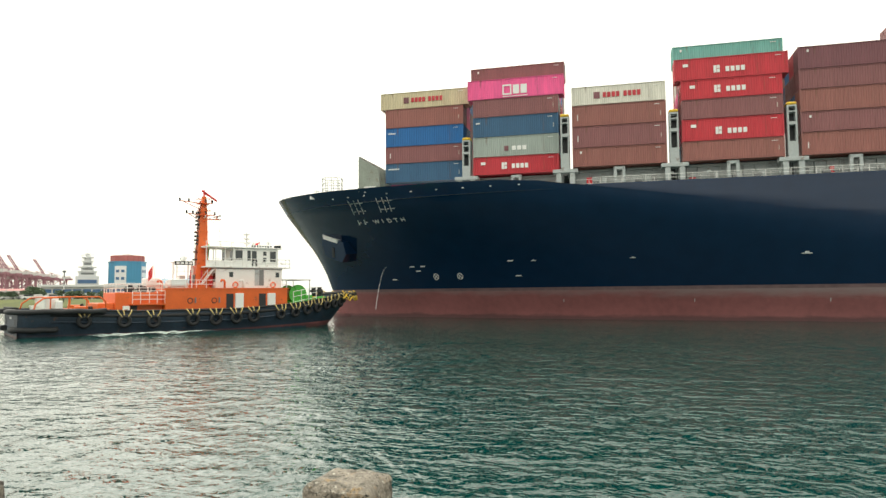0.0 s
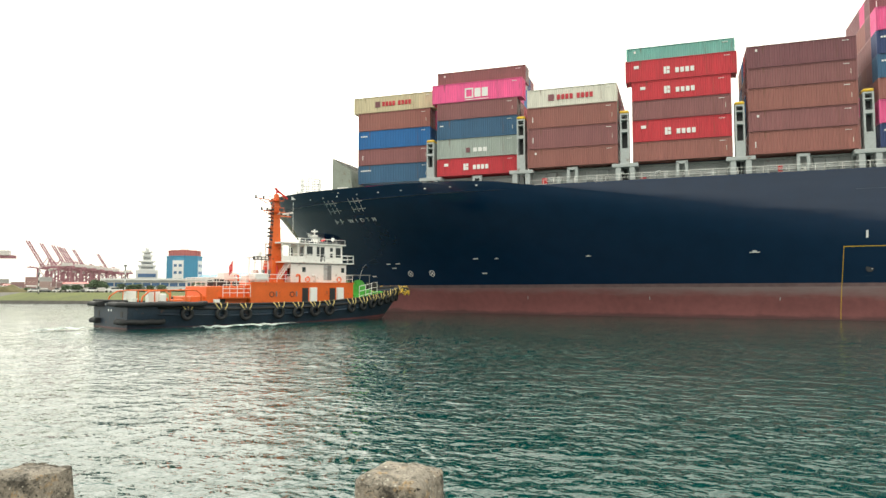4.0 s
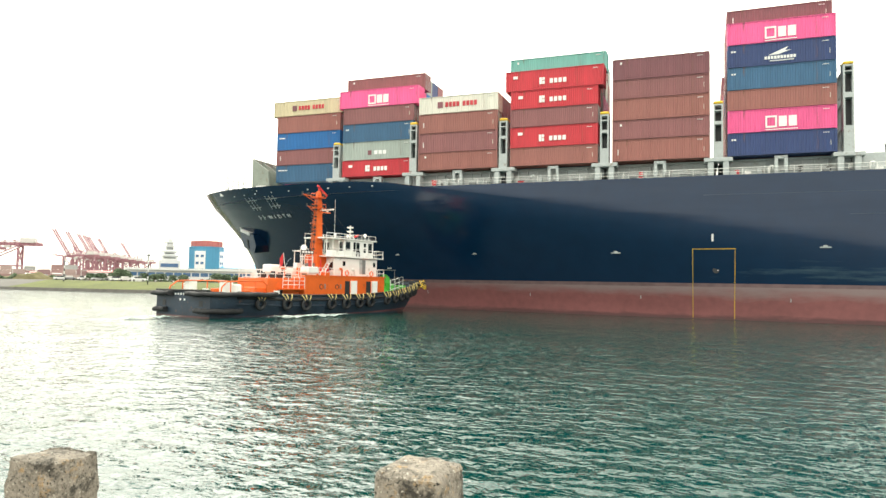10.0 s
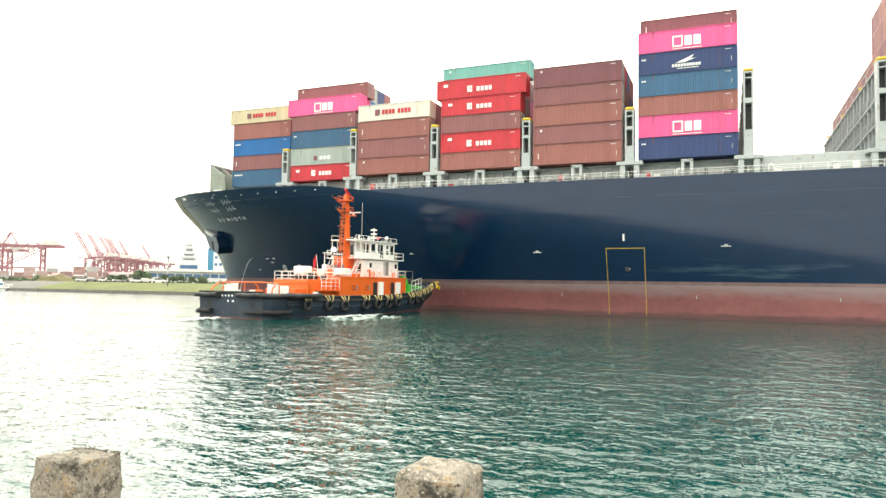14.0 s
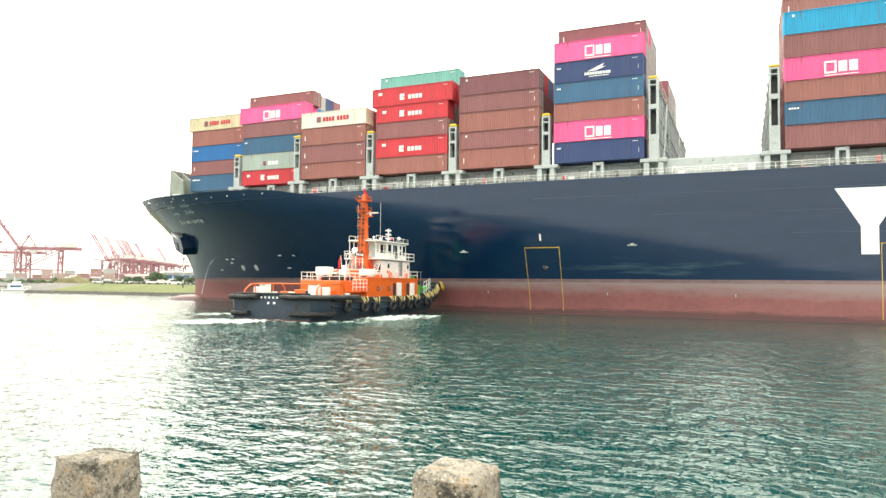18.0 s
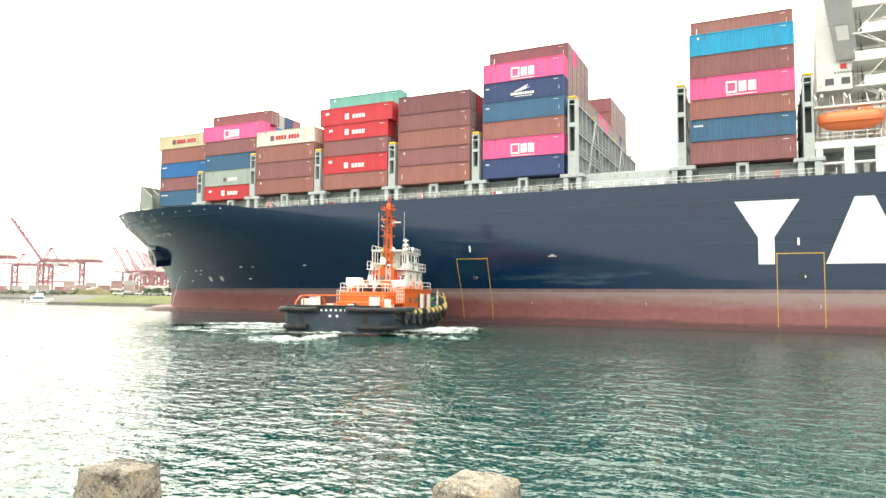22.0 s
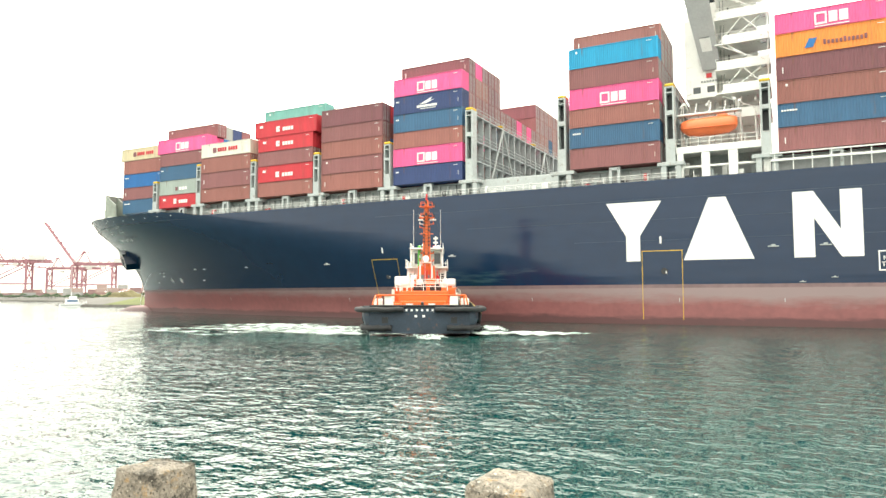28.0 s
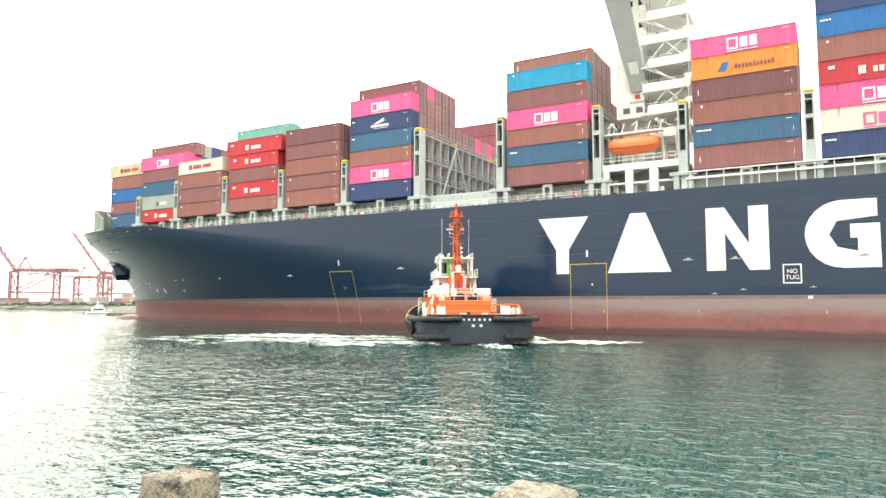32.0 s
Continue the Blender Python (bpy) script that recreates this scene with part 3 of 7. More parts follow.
def container_proto(length, height):
    key = (length, height)
    if key in PROTO:
        return PROTO[key]
    meshes = {}
    bm = bmesh.new()
    corrugated(bm, 0.16, length - 0.16, 0.05, 0.17, height - 0.1, -1)
    corrugated(bm, 0.16, length - 0.16, W - 0.05, 0.17, height - 0.1, 1)
    box(bm, 0.02, length - 0.12, 0.04, W - 0.04, height - 0.1, height - 0.03)
    box(bm, 0.02, length - 0.12, 0.1, W - 0.1, 0.12, 0.17)
    k = 9
    for i in range(k):
        y = 0.16 + (W - 0.32) * i / k
        box(bm, 0.02 + (0.03 if i % 2 else 0), 0.09, y, y + (W - 0.32) / k, 0.17, height - 0.1)
    meshes["body"] = bm
    bm = bmesh.new()
    for x in (0, length - 0.16):
        for y in (0, W - 0.16):
            box(bm, x, x + 0.16, y, y + 0.16, 0.0, height)
    for y in (0.01, W - 0.11):
        s_ = 0.04 if y < 1 else -0.04
        box(bm, 0.16, length - 0.16, y + s_, y + s_ + 0.1, 0.08, 0.19)
        box(bm, 0.16, length - 0.16, y, y + 0.1, height - 0.1, height - 0.02)
    for x in (0.01, length - 0.13):
        for z in (0.02, height - 0.12):
            box(bm, x, x + 0.12, 0.16, W - 0.16, z, z + 0.12)
    meshes["frame"] = bm
    bm = bmesh.new()
    box(bm, length - 0.09, length - 0.04, 0.17, W / 2 - 0.01, 0.15, height - 0.13)
    for i in range(5):
        z = 0.3 + (height - 0.7) * i / 4.6
        box(bm, length - 0.045, length - 0.02, 0.22, W / 2 - 0.06, z, z + 0.3)
    meshes["door"] = bm
    bm = bmesh.new()
    rod(bm, (length + 0.02, 0, 0.1), (length + 0.02, 0, height - 0.1), 0.028, 5)
    for z in (0.5, height * 0.5, height - 0.5):
        box(bm, length - 0.03, length + 0.03, -0.06, 0.06, z, z + 0.07)
    meshes["lock_rod"] = bm
    out = {}
    for name, b in meshes.items():
        b.normal_update()
        me = bpy.data.meshes.new("container_" + name)
        b.to_mesh(me)
        b.free()
        me.materials.append(PAINTS["brown"])
        out[name] = me
    PROTO[key] = out
    return out


def child(name, me, parent, material=None, loc=(0, 0, 0), mirror=False):
    ob = new(name, me)
    ob.parent = parent
    ob.location = loc
    if material:
        ob.material_slots[0].link = "OBJECT"
        ob.material_slots[0].material = material
    return ob


COLOUR_WORDS = dict(brown="brown", rust="rust brown", maroon="dark maroon", red="bright red", pink="magenta pink", blue="dull blue", bright="bright blue", navy="navy blue",
                    cyan="sky blue", white="off-white", cream="yellowed cream", grey="grey green", teal="pale teal", orange="orange", green="dark green")


def mark_bars(parent, name, bars, material):
    """Plain shapes on the near long side; bars of (x0, x1, z0, z1)."""
    for x0, x1, z0, z1 in bars:
        part(name, boxes((x0, x1, -0.012, 0.055, z0, z1)), material, parent)


def container(x, y, z, colour, length=12.19, height=2.591, mark="", rods_on=True, place=""):
    ob = empty("shipping_container", "%s corrugated steel shipping container %s" % (COLOUR_WORDS[colour], place or "stacked on the ship"), "shipping container", "containers on the ship")
    p = container_proto(length, height)
    m = PAINTS[colour]
    child("body", p["body"], ob, m)
    child("frame", p["frame"], ob, m)
    for k in range(2):
        d = child("door", p["door"], ob, m, (0, k * (W / 2 - 0.16), 0))
        if rods_on:
            for yy in (0.42, 0.86):
                child("lock_rod", p["lock_rod"], d, LIGHTGREY if colour in ("brown", "maroon", "rust") else m, (0, yy, 0))
    h, L = height, length
    if mark == "square":          # large square mark and two blocks
        c = L * 0.5
        b = 0.5
        mark_bars(ob, "mark", [(c - 1.75, c - 1.55, b, b + 1.5), (c - 0.65, c - 0.45, b, b + 1.5), (c - 1.55, c - 0.65, b, b + 0.22), (c - 1.55, c - 0.65, b + 1.28, b + 1.5),
                               (c - 0.25, c + 0.65, b + 0.1, b + 1.4), (c + 0.85, c + 1.75, b + 0.1, b + 1.4),
                               (c - 1.75, c + 1.85, b - 0.28, b - 0.18)], CLEANWHITE if colour != "white" else PAINTS["pink"])
    elif mark == "row":           # a tall block and a row of small blocks
        c = L * 0.5
        mark_bars(ob, "mark", [(c - 2.0, c - 1.65, 0.8, 1.75), (c - 1.6, c - 1.25, 0.8, 1.25), (c - 1.6, c - 1.25, 1.35, 1.75)] + [(c - 0.55 + i * 0.62, c - 0.1 + i * 0.62, 0.85, 1.5) for i in range(4)], CLEANWHITE)
        mark_bars(ob, "code_mark", [(1.1, 1.75, h - 1.1, h - 0.7)], CLEANWHITE)
    elif mark == "name":          # an emblem and two words as blocks
        c = L * 0.48
        mark_bars(ob, "mark", [(c - 2.9, c - 2.1, 0.85, 1.75)], PAINTS["maroon"])
        mark_bars(ob, "lettering", [(c - 1.7 + i * 0.58, c - 1.27 + i * 0.58, 0.95, 1.65) for i in range(4)] + [(c + 1.0 + i * 0.58, c + 1.43 + i * 0.58, 0.95, 1.65) for i in range(4)], PAINTS["red"])
    elif mark == "three":
        c = L * 0.5
        mark_bars(ob, "mark", [(c - 1.6, c - 1.0, 0.8, 1.5)], PAINTS["maroon"])
        mark_bars(ob, "lettering", [(c - 0.5 + i * 0.75, c + 0.05 + i * 0.75, 0.85, 1.45) for i in range(3)], CLEANWHITE)
    elif mark == "wing":
        c = L * 0.5
        bm = bmesh.new()
        plate(bm, [(c - 1.4, 1.25), (c + 0.9, 2.2), (c + 0.5, 1.7), (c + 1.2, 1.75), (c - 0.2, 1.3)], -0.012, 0.06)
        part("mark", bm, CLEANWHITE, ob)
        mark_bars(ob, "lettering", [(c - 1.8 + i * 0.36, c - 1.52 + i * 0.36, 0.75, 1.12) for i in range(10)] + [(c - 1.2, c + 1.5, 0.48, 0.58)], CLEANWHITE)
    elif mark == "lloyd":
        c = L * 0.5
        bm = bmesh.new()
        plate(bm, [(c - 2.9, 0.75), (c - 2.0, 0.75), (c - 1.55, 1.85), (c - 2.4, 1.85)], -0.012, 0.06)
        part("mark", bm, PAINTS["bright"], ob)
        mark_bars(ob, "lettering", [(c - 0.9 + i * 0.42, c - 0.64 + i * 0.42, 0.9, 1.5 if i % 5 == 0 else 1.36) for i in range(11)], PAINTS["maroon"])
    if mark:
        rng = random.Random(int(x * 10 + z * 7))
        if mark in ("plain", "wing"):
            kind = rng.randrange(3)
            if colour in ("blue", "navy", "bright"):
                mark_bars(ob, "mark", [(0.45 + i * 0.3, 0.68 + i * 0.3, h - 0.92, h - 0.72) for i in range(2 + kind * 2)], CLEANWHITE)
            elif kind == 0:
                mark_bars(ob, "mark", [(0.72, 0.82, 0.9, 1.65)], CLEANWHITE)
            elif kind == 1:
                mark_bars(ob, "mark", [(1.0, 1.25, h - 0.75, h - 0.45)], CLEANWHITE)
            if kind != 1:
                mark_bars(ob, "code_mark", [(L - 0.72, L - 0.67, 0.9, 1.5)], PAINTS["white"])
        mark_bars(ob, "number_bar", [(L - 1.5, L - 0.8, h - 0.48, h - 0.42)], CLEANWHITE)
    RIDERS.append((ob, pose(x, y, z)))
    return ob


S, H = 2.591, 2.896
# outermost stacks, bottom to top: colour, height, mark, length, rows inboard
STACKS = [
    [("blue", H, "plain"), ("brown", S, "plain"), ("bright", H, "plain"), ("rust", H, "plain"), ("cream", S, "name", 13.72)],
    [("red", S, "row"), ("grey", H, "three"), ("blue", H, "plain"), ("brown", S, "plain"), ("pink", H, "square", 13.72), ("brown", S, "plain", 13.72, 1)],
    [("rust", S, "plain"), ("brown", H, "plain"), ("rust", H, "plain"), ("white", S, "name")],
    [("rust", S, "plain"), ("red", H, "row"), ("brown", S, "plain"), ("red", S, "row"), ("red", H, "row", 13.72), ("teal", S, "plain", 13.72, 1)],
    [("rust", H, "plain"), ("brown", S, "plain"), ("rust", H, "plain"), ("brown", S, "plain"), ("maroon", H, "plain")],
    [("navy", H, "plain"), ("pink", H, "square"), ("rust", S, "plain"), ("blue", H, "plain"), ("navy", H, "wing"), ("pink", H, "square"), ("maroon", S, "plain", 12.19, 1)],
    [("brown", H, "plain"), ("blue", H, "plain"), ("rust", S, "plain"), ("pink", H, "square"), ("brown", H, "plain"), ("cyan", H, "plain"), ("rust", S, "plain", 12.19, 1)],
    [("brown", H, "plain"), ("blue", H, "plain"), ("rust", H, "plain"), ("maroon", H, "plain"), ("orange", H, "lloyd"), ("pink", S, "square")],
    [("navy", H, "plain"), ("white", H, "square"), ("pink", H, "square"), ("red", H, "row"), ("rust", H, "plain"), ("bright", H, "plain"), ("navy", H, "plain")],
    [("rust", H, "plain"), ("navy", H, "plain"), ("brown", H, "plain"), ("red", H, "plain"), ("blue", H, "plain"), ("maroon", H, "plain")],
]
# tiers in the rows further inboard, and from which tier they show
INNER = [(range(1, 4), 5, 2), (range(1, 5), 6, 2), (range(1, 6), 4, 2), (range(1, 5), 6, 2), (range(1, 5), 5, 2), (range(1, 19), 7, 0), (range(1, 20), 7, 0), (range(1, 4), 6, 3), (range(1, 3), 7, 5), (range(1, 2), 6, 4)]


def stack_containers():
    rng = random.Random(11)
    names = ["brown", "rust", "maroon", "brown", "rust", "blue", "navy", "pink", "red", "brown", "white", "grey", "bright"]
    for b, (bx, tiers) in enumerate(zip(BAYS, STACKS)):
        y0 = FACE + ROW * (2 if b == 0 else 1 if b == 1 else 0)
        z = BASE
        tops = []
        for spec in tiers:
            colour, h, mark = spec[:3]
            length = spec[3] if len(spec) > 3 else 12.19
            inboard = spec[4] if len(spec) > 4 else 0
            container(bx + (12.19 - length) / 2, y0 + inboard * ROW, z, colour, length, h, mark, place="in the outermost stack")
            z += h
            tops.append((z - h, h, inboard))
        rows, count, first = INNER[b]
        for r in rows:
            lv = count if b not in (5, 6) else (7 if r <= (5 if b == 5 else 4) or (b == 5 and r >= 13) else 5)
            z = BASE
            for k in range(min(lv, 9)):
                h = tops[k][1] if k < len(tops) else S
                if (k >= first or r <= 2) and not any(k < len(tops) and tops[k][2] == r for _ in (0,)):
                    container(bx, y0 + r * ROW, z, rng.choice(names if b not in (5, 6) else ["brown", "rust", "maroon", "brown", "rust", "pink" if b == 5 else "brown", "brown", "maroon", "blue" if b == 5 else "rust"]), 12.19, h, "", rods_on=b == 5 or (b == 6 and r < 7))
                z += h


stack_containers()


# ---- marks on the ship's side ----
def hull_bar(name, x0, x1, z0, z1, material, label="", off=0.03):
    """A thin plate laid on the port side, bent with it."""
    n = max(2, int((x1 - x0) / 0.8) + 1)
    m = max(2, int((z1 - z0) / 0.8) + 1)
    xs, zs = np.linspace(x0, x1, n), np.linspace(z0, z1, m)
    X, Z = np.meshgrid(xs, zs)
    Y = np.array([[side_y(x, z) - off for x in xs] for z in zs])
    ob = grid_mesh(name, X, Y, Z, material, ship, flip=False)
    if label:
        tagged(ob, label)
    return ob


def hull_shape(name, pts, material, label=""):
    bm = bmesh.new()
    plate(bm, pts, SIDE - 0.03, 0.05)
    return part(name, bm, material, ship, label)


LZ0, LZ1 = 7.75, 15.55
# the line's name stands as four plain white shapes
hull_shape("name_shape", [(70.9, LZ1), (78.1, LZ1), (75.3, LZ0 + 3.3), (75.3, LZ0), (73.5, LZ0), (73.5, LZ0 + 3.3)], CLEANWHITE, "large white painted wedge shape")
hull_shape("name_shape", [(80.7, LZ0), (88.9, LZ0), (85.8, LZ1), (83.8, LZ1)], CLEANWHITE, "large white painted trapezoid shape")
hull_shape("name_shape", [(93.2, LZ0), (95.4, LZ0), (95.4, LZ1), (93.2, LZ1)], CLEANWHITE, "large white painted upright bar")
hull_shape("name_shape", [(98.1, LZ0), (100.3, LZ0), (100.3, LZ1), (98.1, LZ1)], CLEANWHITE, "large white painted upright bar")
hull_shape("name_shape", [(95.4, LZ1), (95.4, LZ1 - 3.2), (98.1, LZ0), (98.1, LZ0 + 3.2)], CLEANWHITE, "large white painted slanting bar")
GR = [(108.0 + 3.9 * math.cos(radians(a)), 11.65 + 3.9 * math.sin(radians(a))) for a in range(90, 271, 15)]
hull_shape("name_shape", GR + [(111.6, LZ0), (111.6, LZ0 + 5.0), (108.7, LZ0 + 5.0), (108.7, LZ0 + 3.4), (109.4, LZ0 + 3.4), (109.4, LZ0 + 1.9), (107.4, LZ0 + 2.4), (106.6, 11.6), (107.4, LZ1 - 2.4), (111.4, LZ1 - 2.0), (111.4, LZ1)], CLEANWHITE, "large white painted rounded shape")

# yellow pilot door frames, with a lamp mark above and a dark port inside
for x in (32.7, 75.5):
    for xx in (x, x + 5.0):
        hull_bar("frame_line", xx - 0.02, xx + 0.04, 0.2, 9.1, YELLOW, "thin yellow painted line")
    hull_bar("frame_line", x - 0.03, x + 5.05, 9.0, 9.08, YELLOW)
    hull_bar("white_mark", x + 2.25, x + 2.5, 10.0, 10.9, CLEANWHITE)
    for a in range(1):
        bm = bmesh.new()
        yy = side_y(x + 2.8, 6.4)
        rod(bm, (x + 2.8, yy + 0.1, 6.4), (x + 2.8, yy - 0.06, 6.4), 0.42, 14)
        part("port_opening", bm, DARK, ship, "dark round opening")
    hull_bar("white_mark", x + 2.95, x + 3.1, 6.1, 6.4, CLEANWHITE, off=0.07)

# the square tug sign
sx, sz = 101.65, 6.05
for b in ((sx, sx + 2.0, sz, sz + 0.14), (sx, sx + 2.0, sz + 2.16, sz + 2.3), (sx, sx + 0.14, sz + 0.14, sz + 2.16), (sx + 1.86, sx + 2.0, sz + 0.14, sz + 2.16)):
    part("sign_frame", boxes((b[0], b[1], SIDE - 0.03, SIDE + 0.02, b[2], b[3])), CLEANWHITE, ship)


def lettering(body, x, y, z, size, material, parent, name):
    cu = bpy.data.curves.new(name, "FONT")
    cu.body, cu.size, cu.extrude, cu.align_x = body, size, 0.02, "CENTER"
    tmp = new("tmp", cu)
    me = bpy.data.meshes.new_from_object(tmp.evaluated_get(bpy.context.evaluated_depsgraph_get()))
    bpy.data.objects.remove(tmp)
    me.materials.clear()
    me.materials.append(material)
    ob = new(name, me)
    ob.parent = parent
    ob.matrix_basis = pose(x, y, z, 90, 0, 0)
    return ob


lettering("NO", sx + 1.0, SIDE - 0.03, sz + 1.2, 0.72, CLEANWHITE, ship, "sign_word")
lettering("TUG", sx + 1.0, SIDE - 0.03, sz + 0.5, 0.72, CLEANWHITE, ship, "sign_word")

# mooring marks, draught ticks and small fittings along the side
def cleat(x, z, s=1.0):
    bm = bmesh.new()
    y = side_y(x, z)
    box(bm, x - 0.75 * s, x + 0.75 * s, y - 0.1, y + 0.3, z - 0.1 * s, z + 0.06 * s)
    box(bm, x - 0.28 * s, x + 0.28 * s, y - 0.14, y + 0.3, z + 0.04 * s, z + 0.28 * s)
    part("recessed_bitt", bm, LIGHTGREY, ship, "small white recessed mooring bitt")


for x in (23.0, 47.6, 91.0, 96.5, 110.0, 2.0, -12.0):
    cleat(x, 9.2 if x > 40 else 8.6, 0.8 if x > 20 else 0.5)
for x, z in ((104.8, 5.6), (97.3, 5.4), (94.0, 4.9)):
    cleat(x, z, 0.45)
for x in (-8, 10, 26, 44, 60, 80, 92, 106):
    hull_bar("draught_tick", x, x + 0.1, 2.5, 2.95, LIGHTGREY)
hull_bar("white_mark", 104.2, 104.7, 4.25, 4.6, CLEANWHITE)
# thin seams between the strakes
for z in (10.4, 13.1, 15.8):
    hull_bar("plate_seam", 34 + (15.8 - z) * 6, 190, z, z + 0.05, SEAM, off=0.012)

# ---- the bow ----
# the ship's name as plain bars on the flare
for k in range(2):
    for dx in (0, 1.0, 1.9):
        for dz in (0, 1.05):
            x = -40.2 + k * 5.2 + dx
            hull_bar("name_bar", x, x + 0.11, 16.35 + dz, 17.2 + dz, CLEANWHITE, off=0.06)
            hull_bar("name_bar", x + 0.2, x + 0.74, 16.7 + dz, 16.78 + dz, CLEANWHITE, off=0.06)
for i in range(2):
    x = -40.0 + i * 1.2
    hull_bar("name_bar", x, x + 0.18, 14.9, 15.6, CLEANWHITE, off=0.06)
    hull_bar("name_bar", x + 0.26, x + 0.62, 15.15, 15.28, CLEANWHITE, off=0.06)
for i, letter in enumerate("WIDTH"):
    x = -36.1 + i * 1.2
    slope = math.degrees(math.atan2(side_y(x + 0.5, 15.2) - side_y(x - 0.5, 15.2), 1.0))
    lean = math.degrees(math.atan2(side_y(x, 14.8) - side_y(x, 15.7), 0.9))
    ob = lettering(letter, 0, 0, 0, 1.15, CLEANWHITE, ship, "name_letter")
    ob.matrix_basis = pose(x, side_y(x, 15.3) - 0.16, 14.85, 90 + lean, 0, slope)
# two thruster marks
for x in (-28.5, -24.2):
    bm = bmesh.new()
    spot = lambda u, v: (x + u, side_y(x + u, 6.6 + v) - 0.05, 6.6 + v)
    ring = [spot(0.46 * math.cos(a), 0.46 * math.sin(a)) for a in [2 * math.pi * i / 14 for i in range(15)]]
    for p, q in zip(ring, ring[1:]):
        rod(bm, p, q, 0.05, 5)
    rod(bm, spot(-0.33, -0.33), spot(0.33, 0.33), 0.05, 5)
    rod(bm, spot(-0.33, 0.33), spot(0.33, -0.33), 0.05, 5)
    part("thruster_mark", bm, CLEANWHITE, ship, "white ring and cross mark")
for x, z in ((-33, 8.2), (-31, 8.2), (-32, 7.5), (-16, 8.6), (-15, 6.4), (-37, 6.2)):
    hull_bar("white_mark", x, x + 0.9, z, z + 0.16, CLEANWHITE, off=0.08)
# anchor, in its bolster
def anchor_bolster():
    """A box that stands out of the flare and holds the anchor."""
    cx, cz = -46.1, 12.0
    a, b = Vector((cx - 1.5, side_y(cx - 1.5, cz))), Vector((cx + 1.5, side_y(cx + 1.5, cz)))
    t = (b - a).normalized()
    n = Vector((t.y, -t.x))
    o = (a + b) / 2

    def at(s, z, out):
        p = o + t * s + n * out
        return (p.x, p.y, cz + z)

    def block(front, out, back, z_in):
        bm = bmesh.new()
        f = [bm.verts.new(at(s, z, out + 0.3 * z)) for s, z in front]
        g = [bm.verts.new(at(s, z + z_in, back)) for s, z in front]
        k = len(front)
        for i in range(k):
            bm.faces.new((f[i], g[i], g[(i + 1) % k], f[(i + 1) % k]))
        bm.faces.new(f)
        bm.faces.new(g[::-1])
        bmesh.ops.recalc_face_normals(bm, faces=bm.faces)
        return bm

    def turned(pts, k=1.12, deg=-16):
        c, q = math.cos(radians(deg)), math.sin(radians(deg))
        return [(k * (u * c - v * q), k * (u * q + v * c)) for u, v in pts]

    ob = part("anchor_bolster", block(turned([(-2.4, 1.3), (2.4, 1.2), (2.9, -0.5), (1.9, -2.0), (-1.8, -2.0), (-2.8, -0.3)]), 1.6, -3.4, 0.5), HULL, ship, "dark blue box-shaped anchor bolster")
    part("anchor_fluke", block(turned([(-2.3, 1.35), (1.2, 1.3), (1.1, 0.75), (-2.2, 0.7)]), 1.75, 0.9, 0.0), WHITE, ob, "pale grey anchor fluke plate")
    part("anchor_shank", block(turned([(-0.3, -0.2), (0.3, -0.2), (0.25, -1.7), (-0.25, -1.7)]), 1.7, 0.9, 0.0), DARK, ob)


anchor_bolster()
# fairlead lights under the bow rail
for i, x in enumerate((-43, -40, -37, -33, -29, -25, -21, -17, -13)):
    hull_bar("fairlead", x, x + 0.3, 18.6, 18.75, CLEANWHITE if i % 2 == 0 else LIGHTGREY, off=0.06)
# the jet of cooling water that falls from the bow
bm = bmesh.new()
x, z = -37.6, 8.3
y = side_y(x, z)
prev = None
for i in range(15):
    t = i / 14 * 1.25
    p = Vector((x - 1.0 * t, y - 1.6 * t, z + 0.3 * t - 0.5 * 9.8 * t * t * 0.95))
    if prev:
        rod(bm, prev, p, 0.02 + 0.0015 * i, 6, 0.021 + 0.0017 * i)
    prev = p
part("water_jet", bm, mat("white_water", (0.8, 0.82, 0.83), 0.6, vary=0.1), ship, "thin white jet of cooling water")

OLIVE = mat("olive_grey_paint", (0.26, 0.29, 0.25), 0.55, vary=0.18, scale=0.6, fine=5, rust=0.15)
# breakwater on the forecastle: a plate wall with stiffeners
bw = part("breakwater", boxes((-37.9, -37.65, 96.8, 139.0, 19.4, 24.8), bevel=0.05), OLIVE, ship, "grey steel breakwater wall with stiffeners")
for i, yy in enumerate(np.linspace(96.82, 138.7, 17)):
    bm = bmesh.new()
    vs = [bm.verts.new(v) for v in ((-37.65, yy, 19.4), (-34.4, yy, 19.4), (-34.7, yy, 22.6), (-37.65, yy, 24.6))]
    vt = [bm.verts.new((v.co.x, v.co.y + 0.25, v.co.z)) for v in vs]
    bm.faces.new(vs)
    bm.faces.new(vt[::-1])
    for k in range(4):
        bm.faces.new((vs[k], vt[k], vt[(k + 1) % 4], vs[(k + 1) % 4]))
    bmesh.ops.recalc_face_normals(bm, faces=bm.faces)
    part("stiffener", bm, OLIVE, bw)
for zz in (20.0, 20.7, 21.4, 22.1, 22.8, 23.5, 24.2):
    part("ledge", boxes((-38.25, -37.9, 97.4, 138.4, zz, zz + 0.1)), OLIVE, bw)
